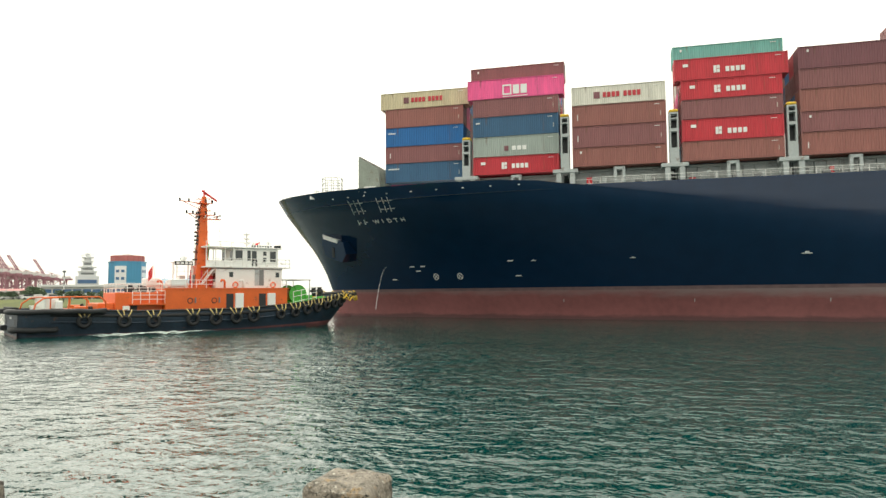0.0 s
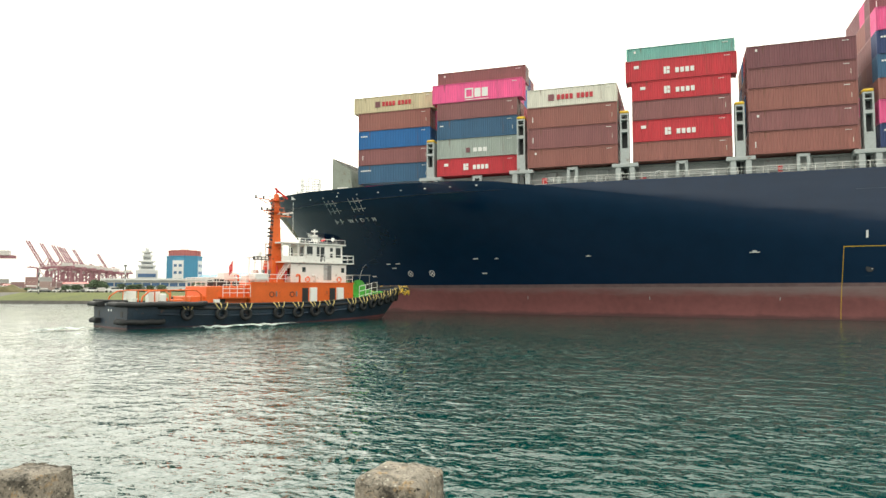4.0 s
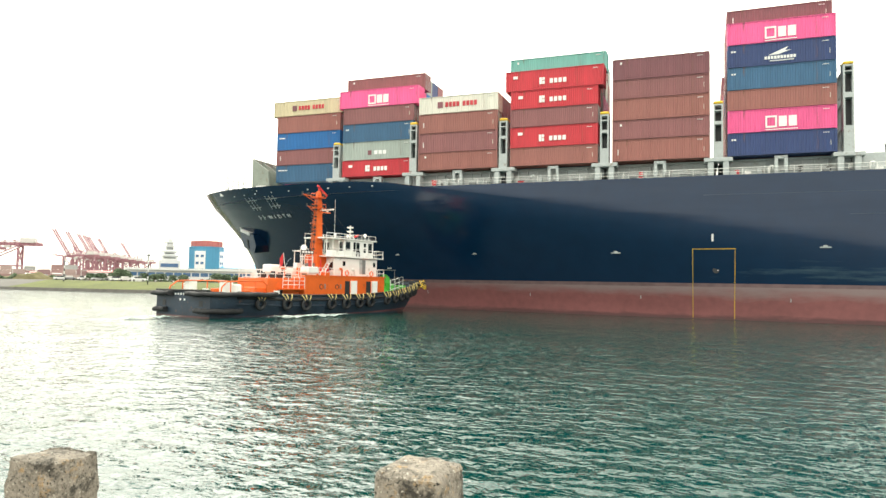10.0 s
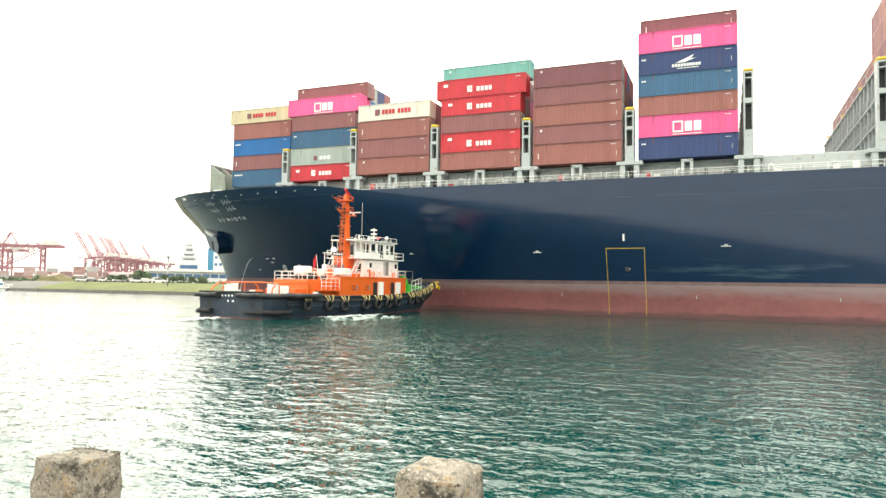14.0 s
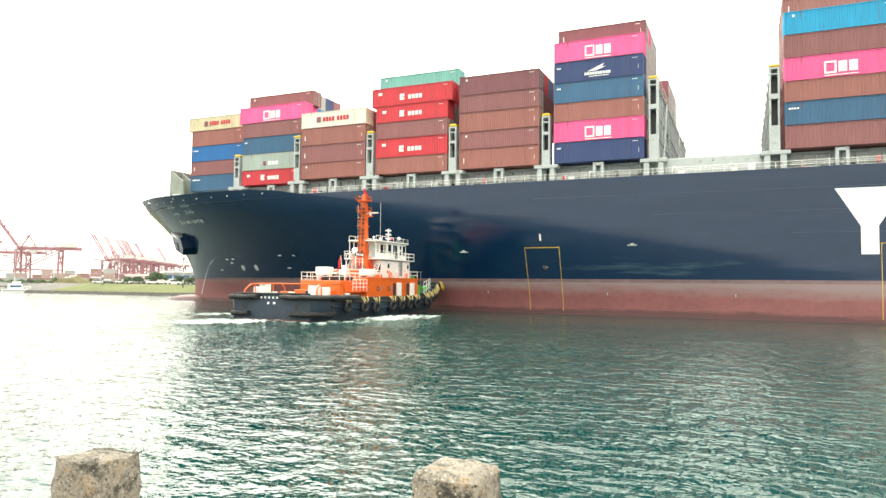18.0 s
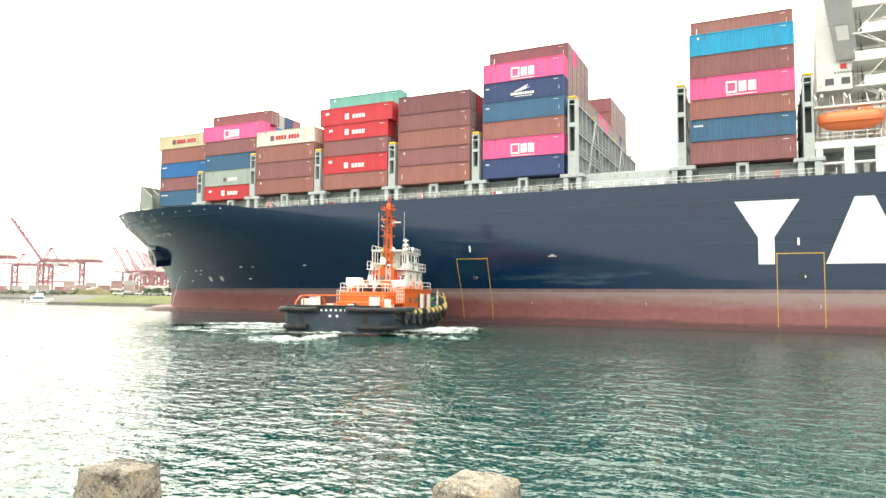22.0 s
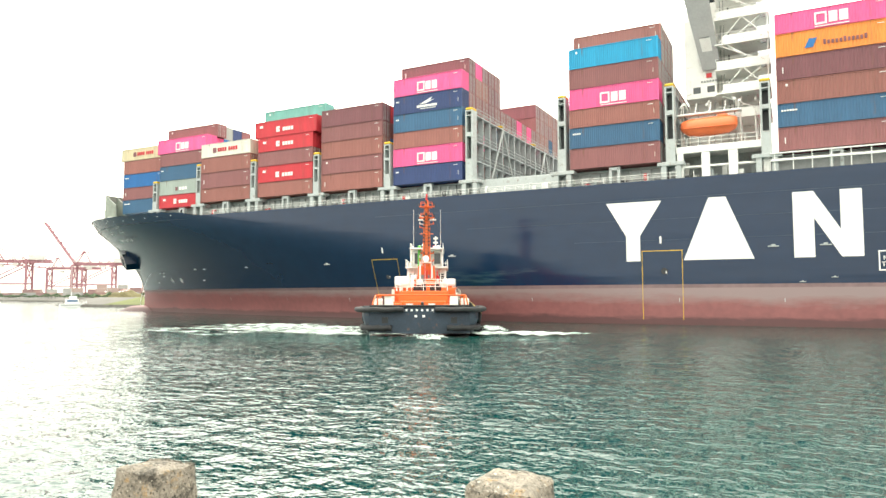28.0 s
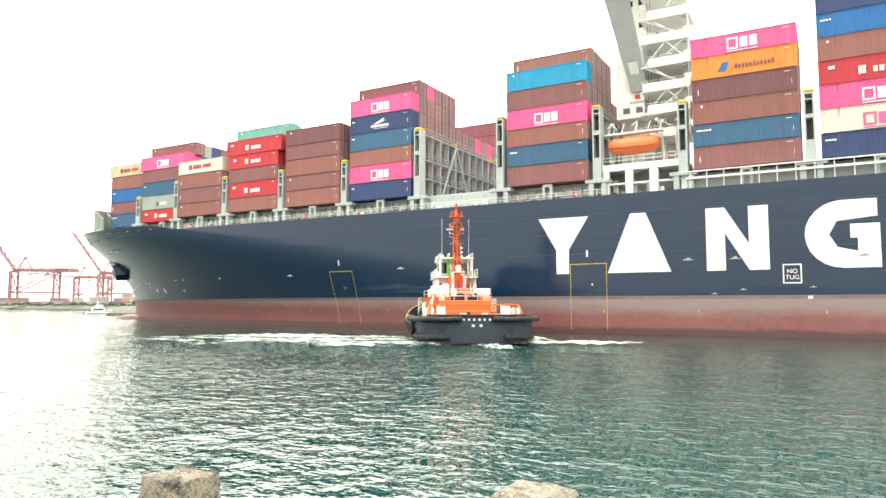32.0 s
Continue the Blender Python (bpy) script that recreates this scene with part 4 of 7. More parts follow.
# lookout cage at the stem head
cage = bmesh.new()
for i in range(10):
    a = 2 * math.pi * i / 10
    p = (-43.4 + 1.6 * math.cos(a), 99.6 + 1.6 * math.sin(a))
    rod(cage, (p[0], p[1], 19.9), (p[0], p[1], 22.1), 0.08, 5)
    q = (-43.4 + 1.6 * math.cos(a + 0.63), 99.6 + 1.6 * math.sin(a + 0.63))
    for zz in (20.4, 21.25, 22.1):
        rod(cage, (p[0], p[1], zz), (q[0], q[1], zz), 0.08, 5)
part("lookout_cage", cage, WHITE, ship, "white railed lookout platform at the bow")
for x in (-36.0, -47.0):
    bm = bmesh.new()
    yy = side_y(x, 19.5) + 1.0
    rod(bm, (x, yy, 19.2), (x, yy, 20.8), 0.1)
    rod(bm, (x - 0.6, yy, 20.5), (x + 0.6, yy, 20.5), 0.12)
    box(bm, x - 0.9, x + 0.9, yy - 0.4, yy + 0.4, 19.2, 20.1)
    part("mooring_gear", bm, WHITE, ship)


# ---- lashing bridges across the ship where they stand free ----
def lashing_truss(x, y0, y1, top):
    levels = [20.6, 23.6, 26.6, top - 0.4]
    n = int((y1 - y0) / 2.5)
    ys = [y0 + (y1 - y0) * i / n for i in range(n + 1)]
    for z in levels:
        part("walkway", boxes((x - 0.55, x + 0.55, y0, y1, z, z + 0.14)), TRUSSGREY, ship)
        rail_run(ship, [(x + 0.55, yy, z + 0.14) for yy in ys[::2]], 1.0, LIGHTGREY, 2, 0.045)
        rail_run(ship, [(x - 0.55, yy, z + 0.14) for yy in ys[::2]], 1.0, LIGHTGREY, 1, 0.045)
    for i, yy in enumerate(ys):
        w = 0.17 if i % 2 == 0 else 0.09
        part("truss_post", boxes((x - 0.45, x + 0.45, yy - w, yy + w, 18.0, top)), TRUSSGREY, ship)
        if i % 2 == 0 and i + 2 < len(ys) and (i // 2) % 4 in (1, 2):
            a, b = (yy, ys[i + 2]) if (i // 2) % 2 else (ys[i + 2], yy)
            part("truss_brace", rods([((x + 0.5, a, 20.8), (x + 0.5, b, top - 0.4))], 0.17, 6), LIGHTGREY, ship)
        if i % 6 == 4:
            part("tower_cap", boxes((x - 0.5, x + 0.5, yy - 0.3, yy + 0.3, top, top + 0.4), bevel=0.08), YELLOW, ship)


lashing_truss(50.3, 94.6, 141.5, 31.0)
lashing_truss(64.7, 94.6, 141.5, 30.6)
lashing_truss(79.3, 94.6, 112.0, 30.2)
# hatch covers left bare between the loaded bays
for k in range(6):
    part("hatch_cover", boxes((51.4, 63.6, 95.6 + k * 7.6, 103.0 + k * 7.6, 20.0, 20.9), bevel=0.06), LIGHTGREY, ship, "pale grey steel hatch cover")
part("hatch_coaming", boxes((50.9, 64.1, 94.4, 95.2, DECK - 0.4, 20.6), bevel=0.06), LIGHTGREY, ship)

# ---- accommodation block ----
acc = part("accommodation_wall", boxes((80.6, 89.6, 101.5, 134.5, 18.0, 52.0), bevel=0.1), WHITE, ship, "white steel accommodation block")
part("accommodation_wall", boxes((80.6, 84.6, 98.6, 101.5, 30.0, 41.0), bevel=0.06), WHITE, ship)
for z in (30.7, 44.2, 47.6):
    for x in (81.6, 83.4):
        part("window", boxes((x, x + 0.95, 98.56 if z < 41 else 101.46, 98.66 if z < 41 else 101.56, z, z + 0.85)), GLASS, acc)
# open decks with parapets on the port side
DECKS = [26.4, 29.7, 33.1, 36.5, 39.9, 43.3, 46.7]
for i, z in enumerate(DECKS):
    y0 = 96.0 if z < 30 else 96.8
    part("deck_slab", boxes((84.6, 91.2, y0, 101.6, z - 0.2, z), bevel=0.03), WHITE, ship)
    part("parapet", boxes((85.6 if i % 2 else 84.8, 91.2, y0, y0 + 0.1, z, z + 1.05)), WHITE, ship)
    part("parapet", boxes((91.1, 91.2, y0 + 0.1, 101.6, z, z + 1.05)), WHITE, ship)
    for x in (86.6, 88.4):
        part("door", boxes((x, x + 0.8, 101.42, 101.52, z + 0.1, z + 2.1)), SHADEGREY if (i + int(x)) % 2 else DARK, acc)
    st = bmesh.new()
    a, b = ((86.0, 90.4) if i % 2 else (90.4, 86.0))
    for yy in (97.2, 98.0):
        rod(st, (a, yy, z), (b, yy, z + 3.3), 0.1)
    for k in range(9):
        f = (k + 0.5) / 9
        box(st, a + (b - a) * f - 0.14, a + (b - a) * f + 0.14, 97.2, 98.0, z + 3.3 * f - 0.03, z + 3.3 * f + 0.03)
    part("stairway", st, WHITE, ship)
    part("deck_post", rods([((91.0, y0 + 0.2, z), (91.0, y0 + 0.2, z + 3.3))], 0.09), WHITE, ship)
    part("floodlight", boxes((90.2, 90.8, y0 - 0.3, y0, z + 2.6, z + 2.9)), SHADEGREY, ship)
# slanting support of the bridge wing, with an opening
def wing_support():
    bm = bmesh.new()
    def p(u, v, d=0.0):
        # u across, v up the slope
        return (82.9 + u * (2.3 + 1.4 * v) - 3.2 * v, 98.4 - v * 5.6 - d, 33.6 + v * 16.4)
    us, vs = [0, 0.22, 0.75, 1.0], [0, 0.14, 0.25, 1.0]
    for d, flip in ((0.0, True), (0.35, False)):
        g = [[bm.verts.new(p(u, v, d)) for u in us] for v in vs]
        for i in range(3):
            for j in range(3):
                if (i, j) != (1, 1):
                    q = (g[i][j], g[i][j + 1], g[i + 1][j + 1], g[i + 1][j])
                    bm.faces.new(q if flip else q[::-1])
    part("wing_support", bm, WINGSHADE, ship, "slanting plate under the bridge wing, its shade painted grey, with a square opening")
    part("bridge_wing", boxes((80.6, 86.0, 91.8, 101.5, 50.0, 52.6), bevel=0.08), WHITE, ship)


wing_support()
part("emblem", boxes((83.3, 84.0, 98.5, 98.62, 32.7, 33.3)), RED, ship, "small red emblem")
for i in range(6):
    part("name_bar", boxes((82.6 + i * 0.36, 82.85 + i * 0.36, 98.54, 98.62, 32.1, 32.35)), SHADEGREY, ship)
# lifeboat deck: white frame, davits, boat
for x0, x1, y0, z0, z1 in ((79.9, 91.0, 93.4, 21.6, 22.5), (80.0, 80.8, 93.45, 18.0, 21.6), (83.0, 84.0, 93.45, 18.0, 21.6), (86.2, 87.3, 93.45, 18.0, 21.6), (90.2, 91.0, 93.45, 18.0, 21.6), (79.9, 91.0, 93.5, 19.7, 19.95)):
    part("boat_deck_frame", boxes((x0, x1, y0, y0 + 0.7, z0, z1), bevel=0.05), WHITE, ship)
part("boat_deck", boxes((79.9, 91.0, 94.1, 101.6, 21.9, 22.2)), WHITE, ship)
part("machinery_wall", boxes((80.0, 91.0, 98.0, 98.4, 18.0, 21.9)), LIGHTGREY, ship)
rng = random.Random(8)
for i in range(9):
    x = 80.6 + i * 1.15
    part("deck_box", boxes((x, x + rng.uniform(0.4, 0.9), 96.0, 97.0, DECK - 0.4, DECK + rng.uniform(0.8, 2.6)), bevel=0.04), rng.choice((WHITE, LIGHTGREY, SHADEGREY)), ship)
rail_run(ship, [(79.9 + 1.38 * i, 93.5, 22.5) for i in range(9)], 1.0, WHITE, 2, 0.05)
for x in (80.9, 87.0):
    bm = bmesh.new()
    tube(bm, [(x, 98.5, 22.1), (x, 98.3, 26.6), (x, 97.0, 28.2), (x, 94.6, 28.4)], 0.2, 7)
    part("davit", bm, WHITE, ship)
    part("fall_wire", rods([((x, 94.8, 28.3), (x, 94.8, 26.4))], 0.05), DARK, ship)


def lifeboat():
    prof = [(0.0, 0.25), (0.05, 0.62), (0.15, 0.9), (0.35, 1.0), (0.65, 1.0), (0.85, 0.92), (0.96, 0.66), (1.0, 0.3)]
    bm = bmesh.new()
    rings = []
    for f, w in prof:
        x = 80.4 + 6.9 * f
        ring = []
        for a in range(0, 360, 24):
            c, s_ = math.cos(radians(a)), math.sin(radians(a))
            ring.append(bm.verts.new((x, 94.8 + 1.25 * w * c, 25.2 + (1.15 if s_ > 0 else 1.25) * (0.55 + 0.45 * w) * s_ * (1 if s_ > 0 else w))))
        rings.append(ring)
    k = len(rings[0])
    for r0, r1 in zip(rings, rings[1:]):
        for i in range(k):
            f = bm.faces.new((r0[i], r0[(i + 1) % k], r1[(i + 1) % k], r1[i]))
            f.smooth = True
    bm.faces.new(rings[0][::-1])
    bm.faces.new(rings[-1])
    bmesh.ops.recalc_face_normals(bm, faces=bm.faces)
    b = part("lifeboat", bm, BOATORANGE, ship, "enclosed orange lifeboat in its davits")
    part("canopy", boxes((84.9, 86.2, 94.2, 95.4, 26.1, 26.5), bevel=0.15), BOATORANGE, b)
    bm = bmesh.new()
    tube(bm, [(80.7, 93.75, 24.9), (83.0, 93.5, 24.85), (85.5, 93.5, 24.85), (87.0, 93.75, 24.9)], 0.07, 6)
    part("rubbing_rail", bm, BOATORANGE, b)


lifeboat()
part("davit_beam", boxes((80.0, 87.8, 94.2, 95.4, 26.75, 27.0), bevel=0.05), WHITE, ship)
for x in (80.4, 82.2, 84.0, 85.8, 87.4):
    part("davit_hanger", rods([((x, 94.8, 27.0), (x, 96.6, 28.8))], 0.07, 5), WHITE, ship)
for i, z in enumerate((26.6, 29.9, 33.3, 36.7, 40.1)):
    part("deck_brace", rods([((85.2, 97.0, z), (88.0, 97.0, z + 3.1)), ((88.0, 97.0, z + 3.1), (90.9, 97.0, z))] if i % 2 else [((91.0, 97.0, z), (85.0, 97.0, z + 3.1))], 0.08, 5), WHITE, ship)
    part("cable_run", boxes((85.9, 86.1, 101.38, 101.5, z, z + 3.2)), SHADEGREY, ship)
    for x in (89.6, 90.3):
        part("locker", boxes((x, x + 0.5, 100.7, 101.5, z, z + 1.4 + 0.2 * (i % 3)), bevel=0.03), LIGHTGREY if i % 2 else SHADEGREY, ship)
# side passage rail beneath the aft bays
for z, h in ((19.5, 0.25), (20.4, 0.15)):
    part("passage_rail", boxes((91.0, 135.0, 92.6, 92.9, z, z + h)), WHITE, ship)
part("passage_plate", boxes((91.0, 135.0, 93.4, 93.5, 18.3, 20.0)), SHADEGREY, ship)
for i in range(22):
    part("rail_post", boxes((91.4 + 2 * i, 91.5 + 2 * i, 92.7, 92.8, 18.0, 20.4)), WHITE, ship)
# light trunk along the deck edge ahead of the house
for i in range(30):
    x = -2.0 + 2.9 * i
    part("stanchion", rods([((x, 92.9, 17.9), (x, 92.9, 19.2))], 0.045), WHITE, ship)
part("edge_rail", rods([((-3, 92.9, 19.2), (80, 92.9, 19.2))], 0.04), WHITE, ship)
part("edge_rail", rods([((-3, 92.9, 18.75), (80, 92.9, 18.75))], 0.035), WHITE, ship)

# clutter round the lifeboat: davit frames, pipes, ladders and lockers
rng = random.Random(21)
for x in (80.3, 83.6, 87.6, 89.4):
    part("davit_frame", rods([((x, 96.4, 22.2), (x, 95.2, 26.6)), ((x, 98.2, 22.2), (x, 95.2, 26.6)), ((x, 98.2, 22.2), (x, 98.2, 29.4)), ((x, 98.2, 29.4), (x, 95.0, 28.0))], 0.11), WHITE, ship)
for i in range(14):
    x = 80.2 + i * 0.78
    z = rng.choice((22.2, 22.2, 26.4))
    part("deck_locker", boxes((x, x + rng.uniform(0.25, 0.6), 99.0, 99.6, z, z + rng.uniform(0.5, 1.6)), bevel=0.04), rng.choice((WHITE, LIGHTGREY, SHADEGREY, LIGHTGREY, RED)), ship)
for i in range(6):
    x = 80.4 + i * 1.8
    part("pipe", rods([((x, 99.3, 22.2), (x + rng.uniform(-0.3, 0.3), 99.3, 29.6))], 0.06), LIGHTGREY, ship)
for i, z in enumerate(DECKS[:6]):
    rail_run(ship, [(84.7 + 1.3 * k, 96.3 if z < 30 else 97.0, z + 1.02) for k in range(6)], 0.4, WHITE, 1, 0.035)
    part("gangway_ladder", rods([((85.2, 98.8, z), (85.2, 98.8, z + 3.3)), ((85.6, 98.8, z), (85.6, 98.8, z + 3.3))], 0.045), SHADEGREY, ship)

# ---- the quay ----
QUAY = 2.2
quay = tagged(new("quay"), "concrete quay apron above the water", "quay", kind="structure")
part("apron", boxes((-60, 60, -30, 3.5, -3, QUAY), bevel=0.03), PAVING, quay)


def concrete_post(x, y, rz, seed, top, w=0.17, slope=0.0):
    bm = bmesh.new()
    zt = top - QUAY
    box(bm, -w, w, -w, w, 0, zt)
    bmesh.ops.subdivide_edges(bm, edges=bm.edges[:], cuts=21, use_grid_fill=True)
    for v in bm.verts:
        c = v.co.copy()
        kx, ky, kz = abs(c.x) / w, abs(c.y) / w, max(0, (c.z - zt + 0.16) / 0.16)
        two = sorted((kx, ky, kz))[1]
        worn = (max(0, two - 0.6) / 0.4) ** 2
        v.co.x *= 1 - (0.05 + 0.07 * min(1, kz)) * worn
        v.co.y *= 1 - (0.05 + 0.07 * min(1, kz)) * worn
        if kz > 0.9:
            v.co.z -= 0.02 * max(0, max(kx, ky) - 0.6) / 0.4 + slope * (c.y / w + 1) / 2
        v.co += noise.noise_vector(c * 9 + Vector((seed, 0, 0))) * 0.011 + noise.noise_vector(c * 30 + Vector((seed, 3, 0))) * 0.007 + noise.noise_vector(c * 75 + Vector((seed, 5, 0))) * 0.003
    ob = part("concrete_post", bm, CONCRETE, None)
    ob.matrix_basis = pose(x, y, QUAY, 0, 0, rz)
    for f in ob.data.polygons:
        f.use_smooth = True
    ob.data.set_sharp_from_angle(angle=radians(38))
    return tagged(ob, "rough weathered square concrete post on the quay edge", "post", "posts on the quay")


def at_azimuth(az, d):
    return -d * math.sin(radians(az)), d * math.cos(radians(az))


concrete_post(-3.335, 2.86, 4, 1.0, 2.905, 0.166, 0.035)
concrete_post(-1.312, 3.2, -4, 2.0, 2.965, 0.176)

# ---- the far shore ----
def build_shore():
    """Land across the channel: a stone revetment, a grass bank and flat ground behind."""
    line = [(60, 215), (-60, 170), (-125, 152), (-165, 150), (-200, 151), (-215, 152), (-245, 166), (-262, 190), (-330, 245), (-500, 300), (-900, 380), (-3500, 1200)]
    L = np.array(line, float)
    d = np.gradient(L, axis=0)
    nrm = np.stack([d[:, 1], -d[:, 0]], 1)
    nrm /= np.linalg.norm(nrm, axis=1)[:, None]
    nrm = np.where((nrm[:, 1:2] < 0), -nrm, nrm)
    def strip(name, d0, z0, d1, z1, material, label, span=slice(None)):
        P0, P1 = (L + nrm * d0)[span], (L + nrm * d1)[span]
        X = np.stack([P0[:, 0], P1[:, 0]])
        Y = np.stack([P0[:, 1], P1[:, 1]])
        Z = np.stack([np.full(len(P0), z0), np.full(len(P0), z1)])
        return tagged(grid_mesh(name, X, Y, Z, material, None, smooth=False), label, "ground", kind="structure")
    strip("revetment", 0, -2, 2.5, 0.9, STONE, "dark stone revetment along the far shore")
    strip("bank", 2.5, 0.9, 16, 3.2, GRASS, "green grass bank on the far shore", slice(0, 5))
    strip("pavement", 2.5, 0.9, 16, 3.2, FARPAVE, "grey concrete quay apron on the far shore", slice(4, None))
    strip("ground", 16, 3.2, 3000, 3.2, EARTH, "flat pale ground behind the bank")


build_shore()


def blue_building():
    x, y = at_azimuth(39.15, 300)
    b = empty("office_building", "blue and white five-storey harbour office with red crown", "building", m=pose(x, y, 3.2, 0, 0, 39 - 22))
    r = 6.9
    pts = [(r * math.cos(a), r * math.sin(a)) for a in [radians(22.5 + 45 * i) for i in range(8)]]
    bm = bmesh.new()
    prism(bm, pts, 0, 14.3)
    body = part("wall", bm, BLUEWALL, b, "blue clad walls")
    bm = bmesh.new()
    prism(bm, [(px * 0.9, py * 0.9) for px, py in pts], 14.3, 16.8)
    roof = part("roof", bm, REDROOF, b, "dull red crown")
    bm = bmesh.new()
    prism(bm, [(px * 1.03, py * 1.03) for px, py in pts], 14.2, 14.5)
    part("cornice", bm, BLUEWALL, b)
    part("roof_house", boxes((-1.5, 1.5, -1.5, 1.5, 16.8, 17.4)), WALLWHITE, roof)
    ap = r * math.cos(radians(22.5))
    for i in range(8):
        a = radians(45 * (i + 1))
        c, s = math.cos(a), math.sin(a)
        if i % 2:
            bm = boxes((-0.02, 0.12, -2.2, 2.2, 0, 12.4))
            w = part("panel", bm, WALLWHITE, body, "white facade panel")
            w.matrix_basis = pose(ap * c, ap * s, 0.2, 0, 0, math.degrees(a))
            for k in range(4):
                for off in (-1.1, 0.9):
                    q = part("window", boxes((0.1, 0.18, off - 0.62, off + 0.62, 1.3 + 2.85 * k, 2.35 + 2.85 * k)), BLUEGLASS, w)
        else:
            for k in range(5):
                q = part("rib", boxes((-0.02, 0.1, -2.3 + 1.1 * k, -2.15 + 1.1 * k, 0, 14.0)), BLUEWALL, body)
                q.matrix_basis = pose(ap * c, ap * s, 0, 0, 0, math.degrees(a))
        for off in (-1.9, 0, 1.9):
            q = part("pilaster", boxes((-0.3, 0.15, off - 0.18, off + 0.18, 0, 2.5)), REDROOF, roof)
            q.matrix_basis = pose(ap * c * 0.9, ap * s * 0.9, 14.3, 0, 0, math.degrees(a))


blue_building()


def control_tower():
    x, y = at_azimuth(41.85, 312)
    b = empty("control_tower", "white stepped harbour control tower", "building", m=pose(x, y, 3.2, 0, 0, 42))
    w = part("wall", boxes((-4.2, 4.2, -4, 4, 0, 9.0)), WALLWHITE, b)
    for z in (3.0, 6.0):
        part("window", boxes((-3.4, 3.4, -4.06, -3.9, z, z + 1.5)), BLUEGLASS, w)
    for i, (ww, z0, z1) in enumerate(((6.4, 9.0, 11.0), (4.8, 11.0, 12.8), (3.6, 12.8, 15.2), (2.6, 15.2, 16.8), (1.5, 16.8, 18.2))):
        s_ = part("storey", boxes((-ww / 2, ww / 2, -ww / 2, ww / 2, z0, z1 - 0.35)), WALLWHITE, b)
        part("window", boxes((-ww * 0.36, ww * 0.36, -ww / 2 - 0.05, -ww / 2 + 0.1, z0 + 0.55, z1 - 0.75)), SHADEGREY, s_)
        o = 0.9 if i in (1, 3) else 0.35
        part("balcony", boxes((-ww / 2 - o, ww / 2 + o, -ww / 2 - o, ww / 2 + o, z1 - 0.35, z1)), WALLWHITE, b)
        if i in (2, 3):
            rail_run(b, [(q, -ww / 2 - o, z1) for q in (-ww / 2 - o, 0, ww / 2 + o)], 0.9, WALLWHITE, 2, 0.08)
    part("mast", rods([((0, 0, 18.2), (0, 0, 21.0))], 0.12), WALLWHITE, b)
    part("mast_yard", rods([((-0.9, 0, 19.6), (0.9, 0, 19.6))], 0.09), WALLWHITE, b)


control_tower()


def long_building():
    x, y = at_azimuth(40.2, 268)
    b = empty("terminal_building", "long low white building with blue ribbon windows", "building", m=pose(x, y, 3.0, 0, 0, 40))
    part("wall", boxes((-21, 21, -6, 6, 0, 4.3)), WALLWHITE, b)
    for i in range(14):
        part("window", boxes((-20.6 + i * 2.95, -18.0 + i * 2.95, -6.08, -5.9, 2.2, 3.5)), BLUEGLASS, b)
    part("roof", boxes((-22, 22, -7, 7, 4.3, 5.0)), WALLWHITE, b)


long_building()


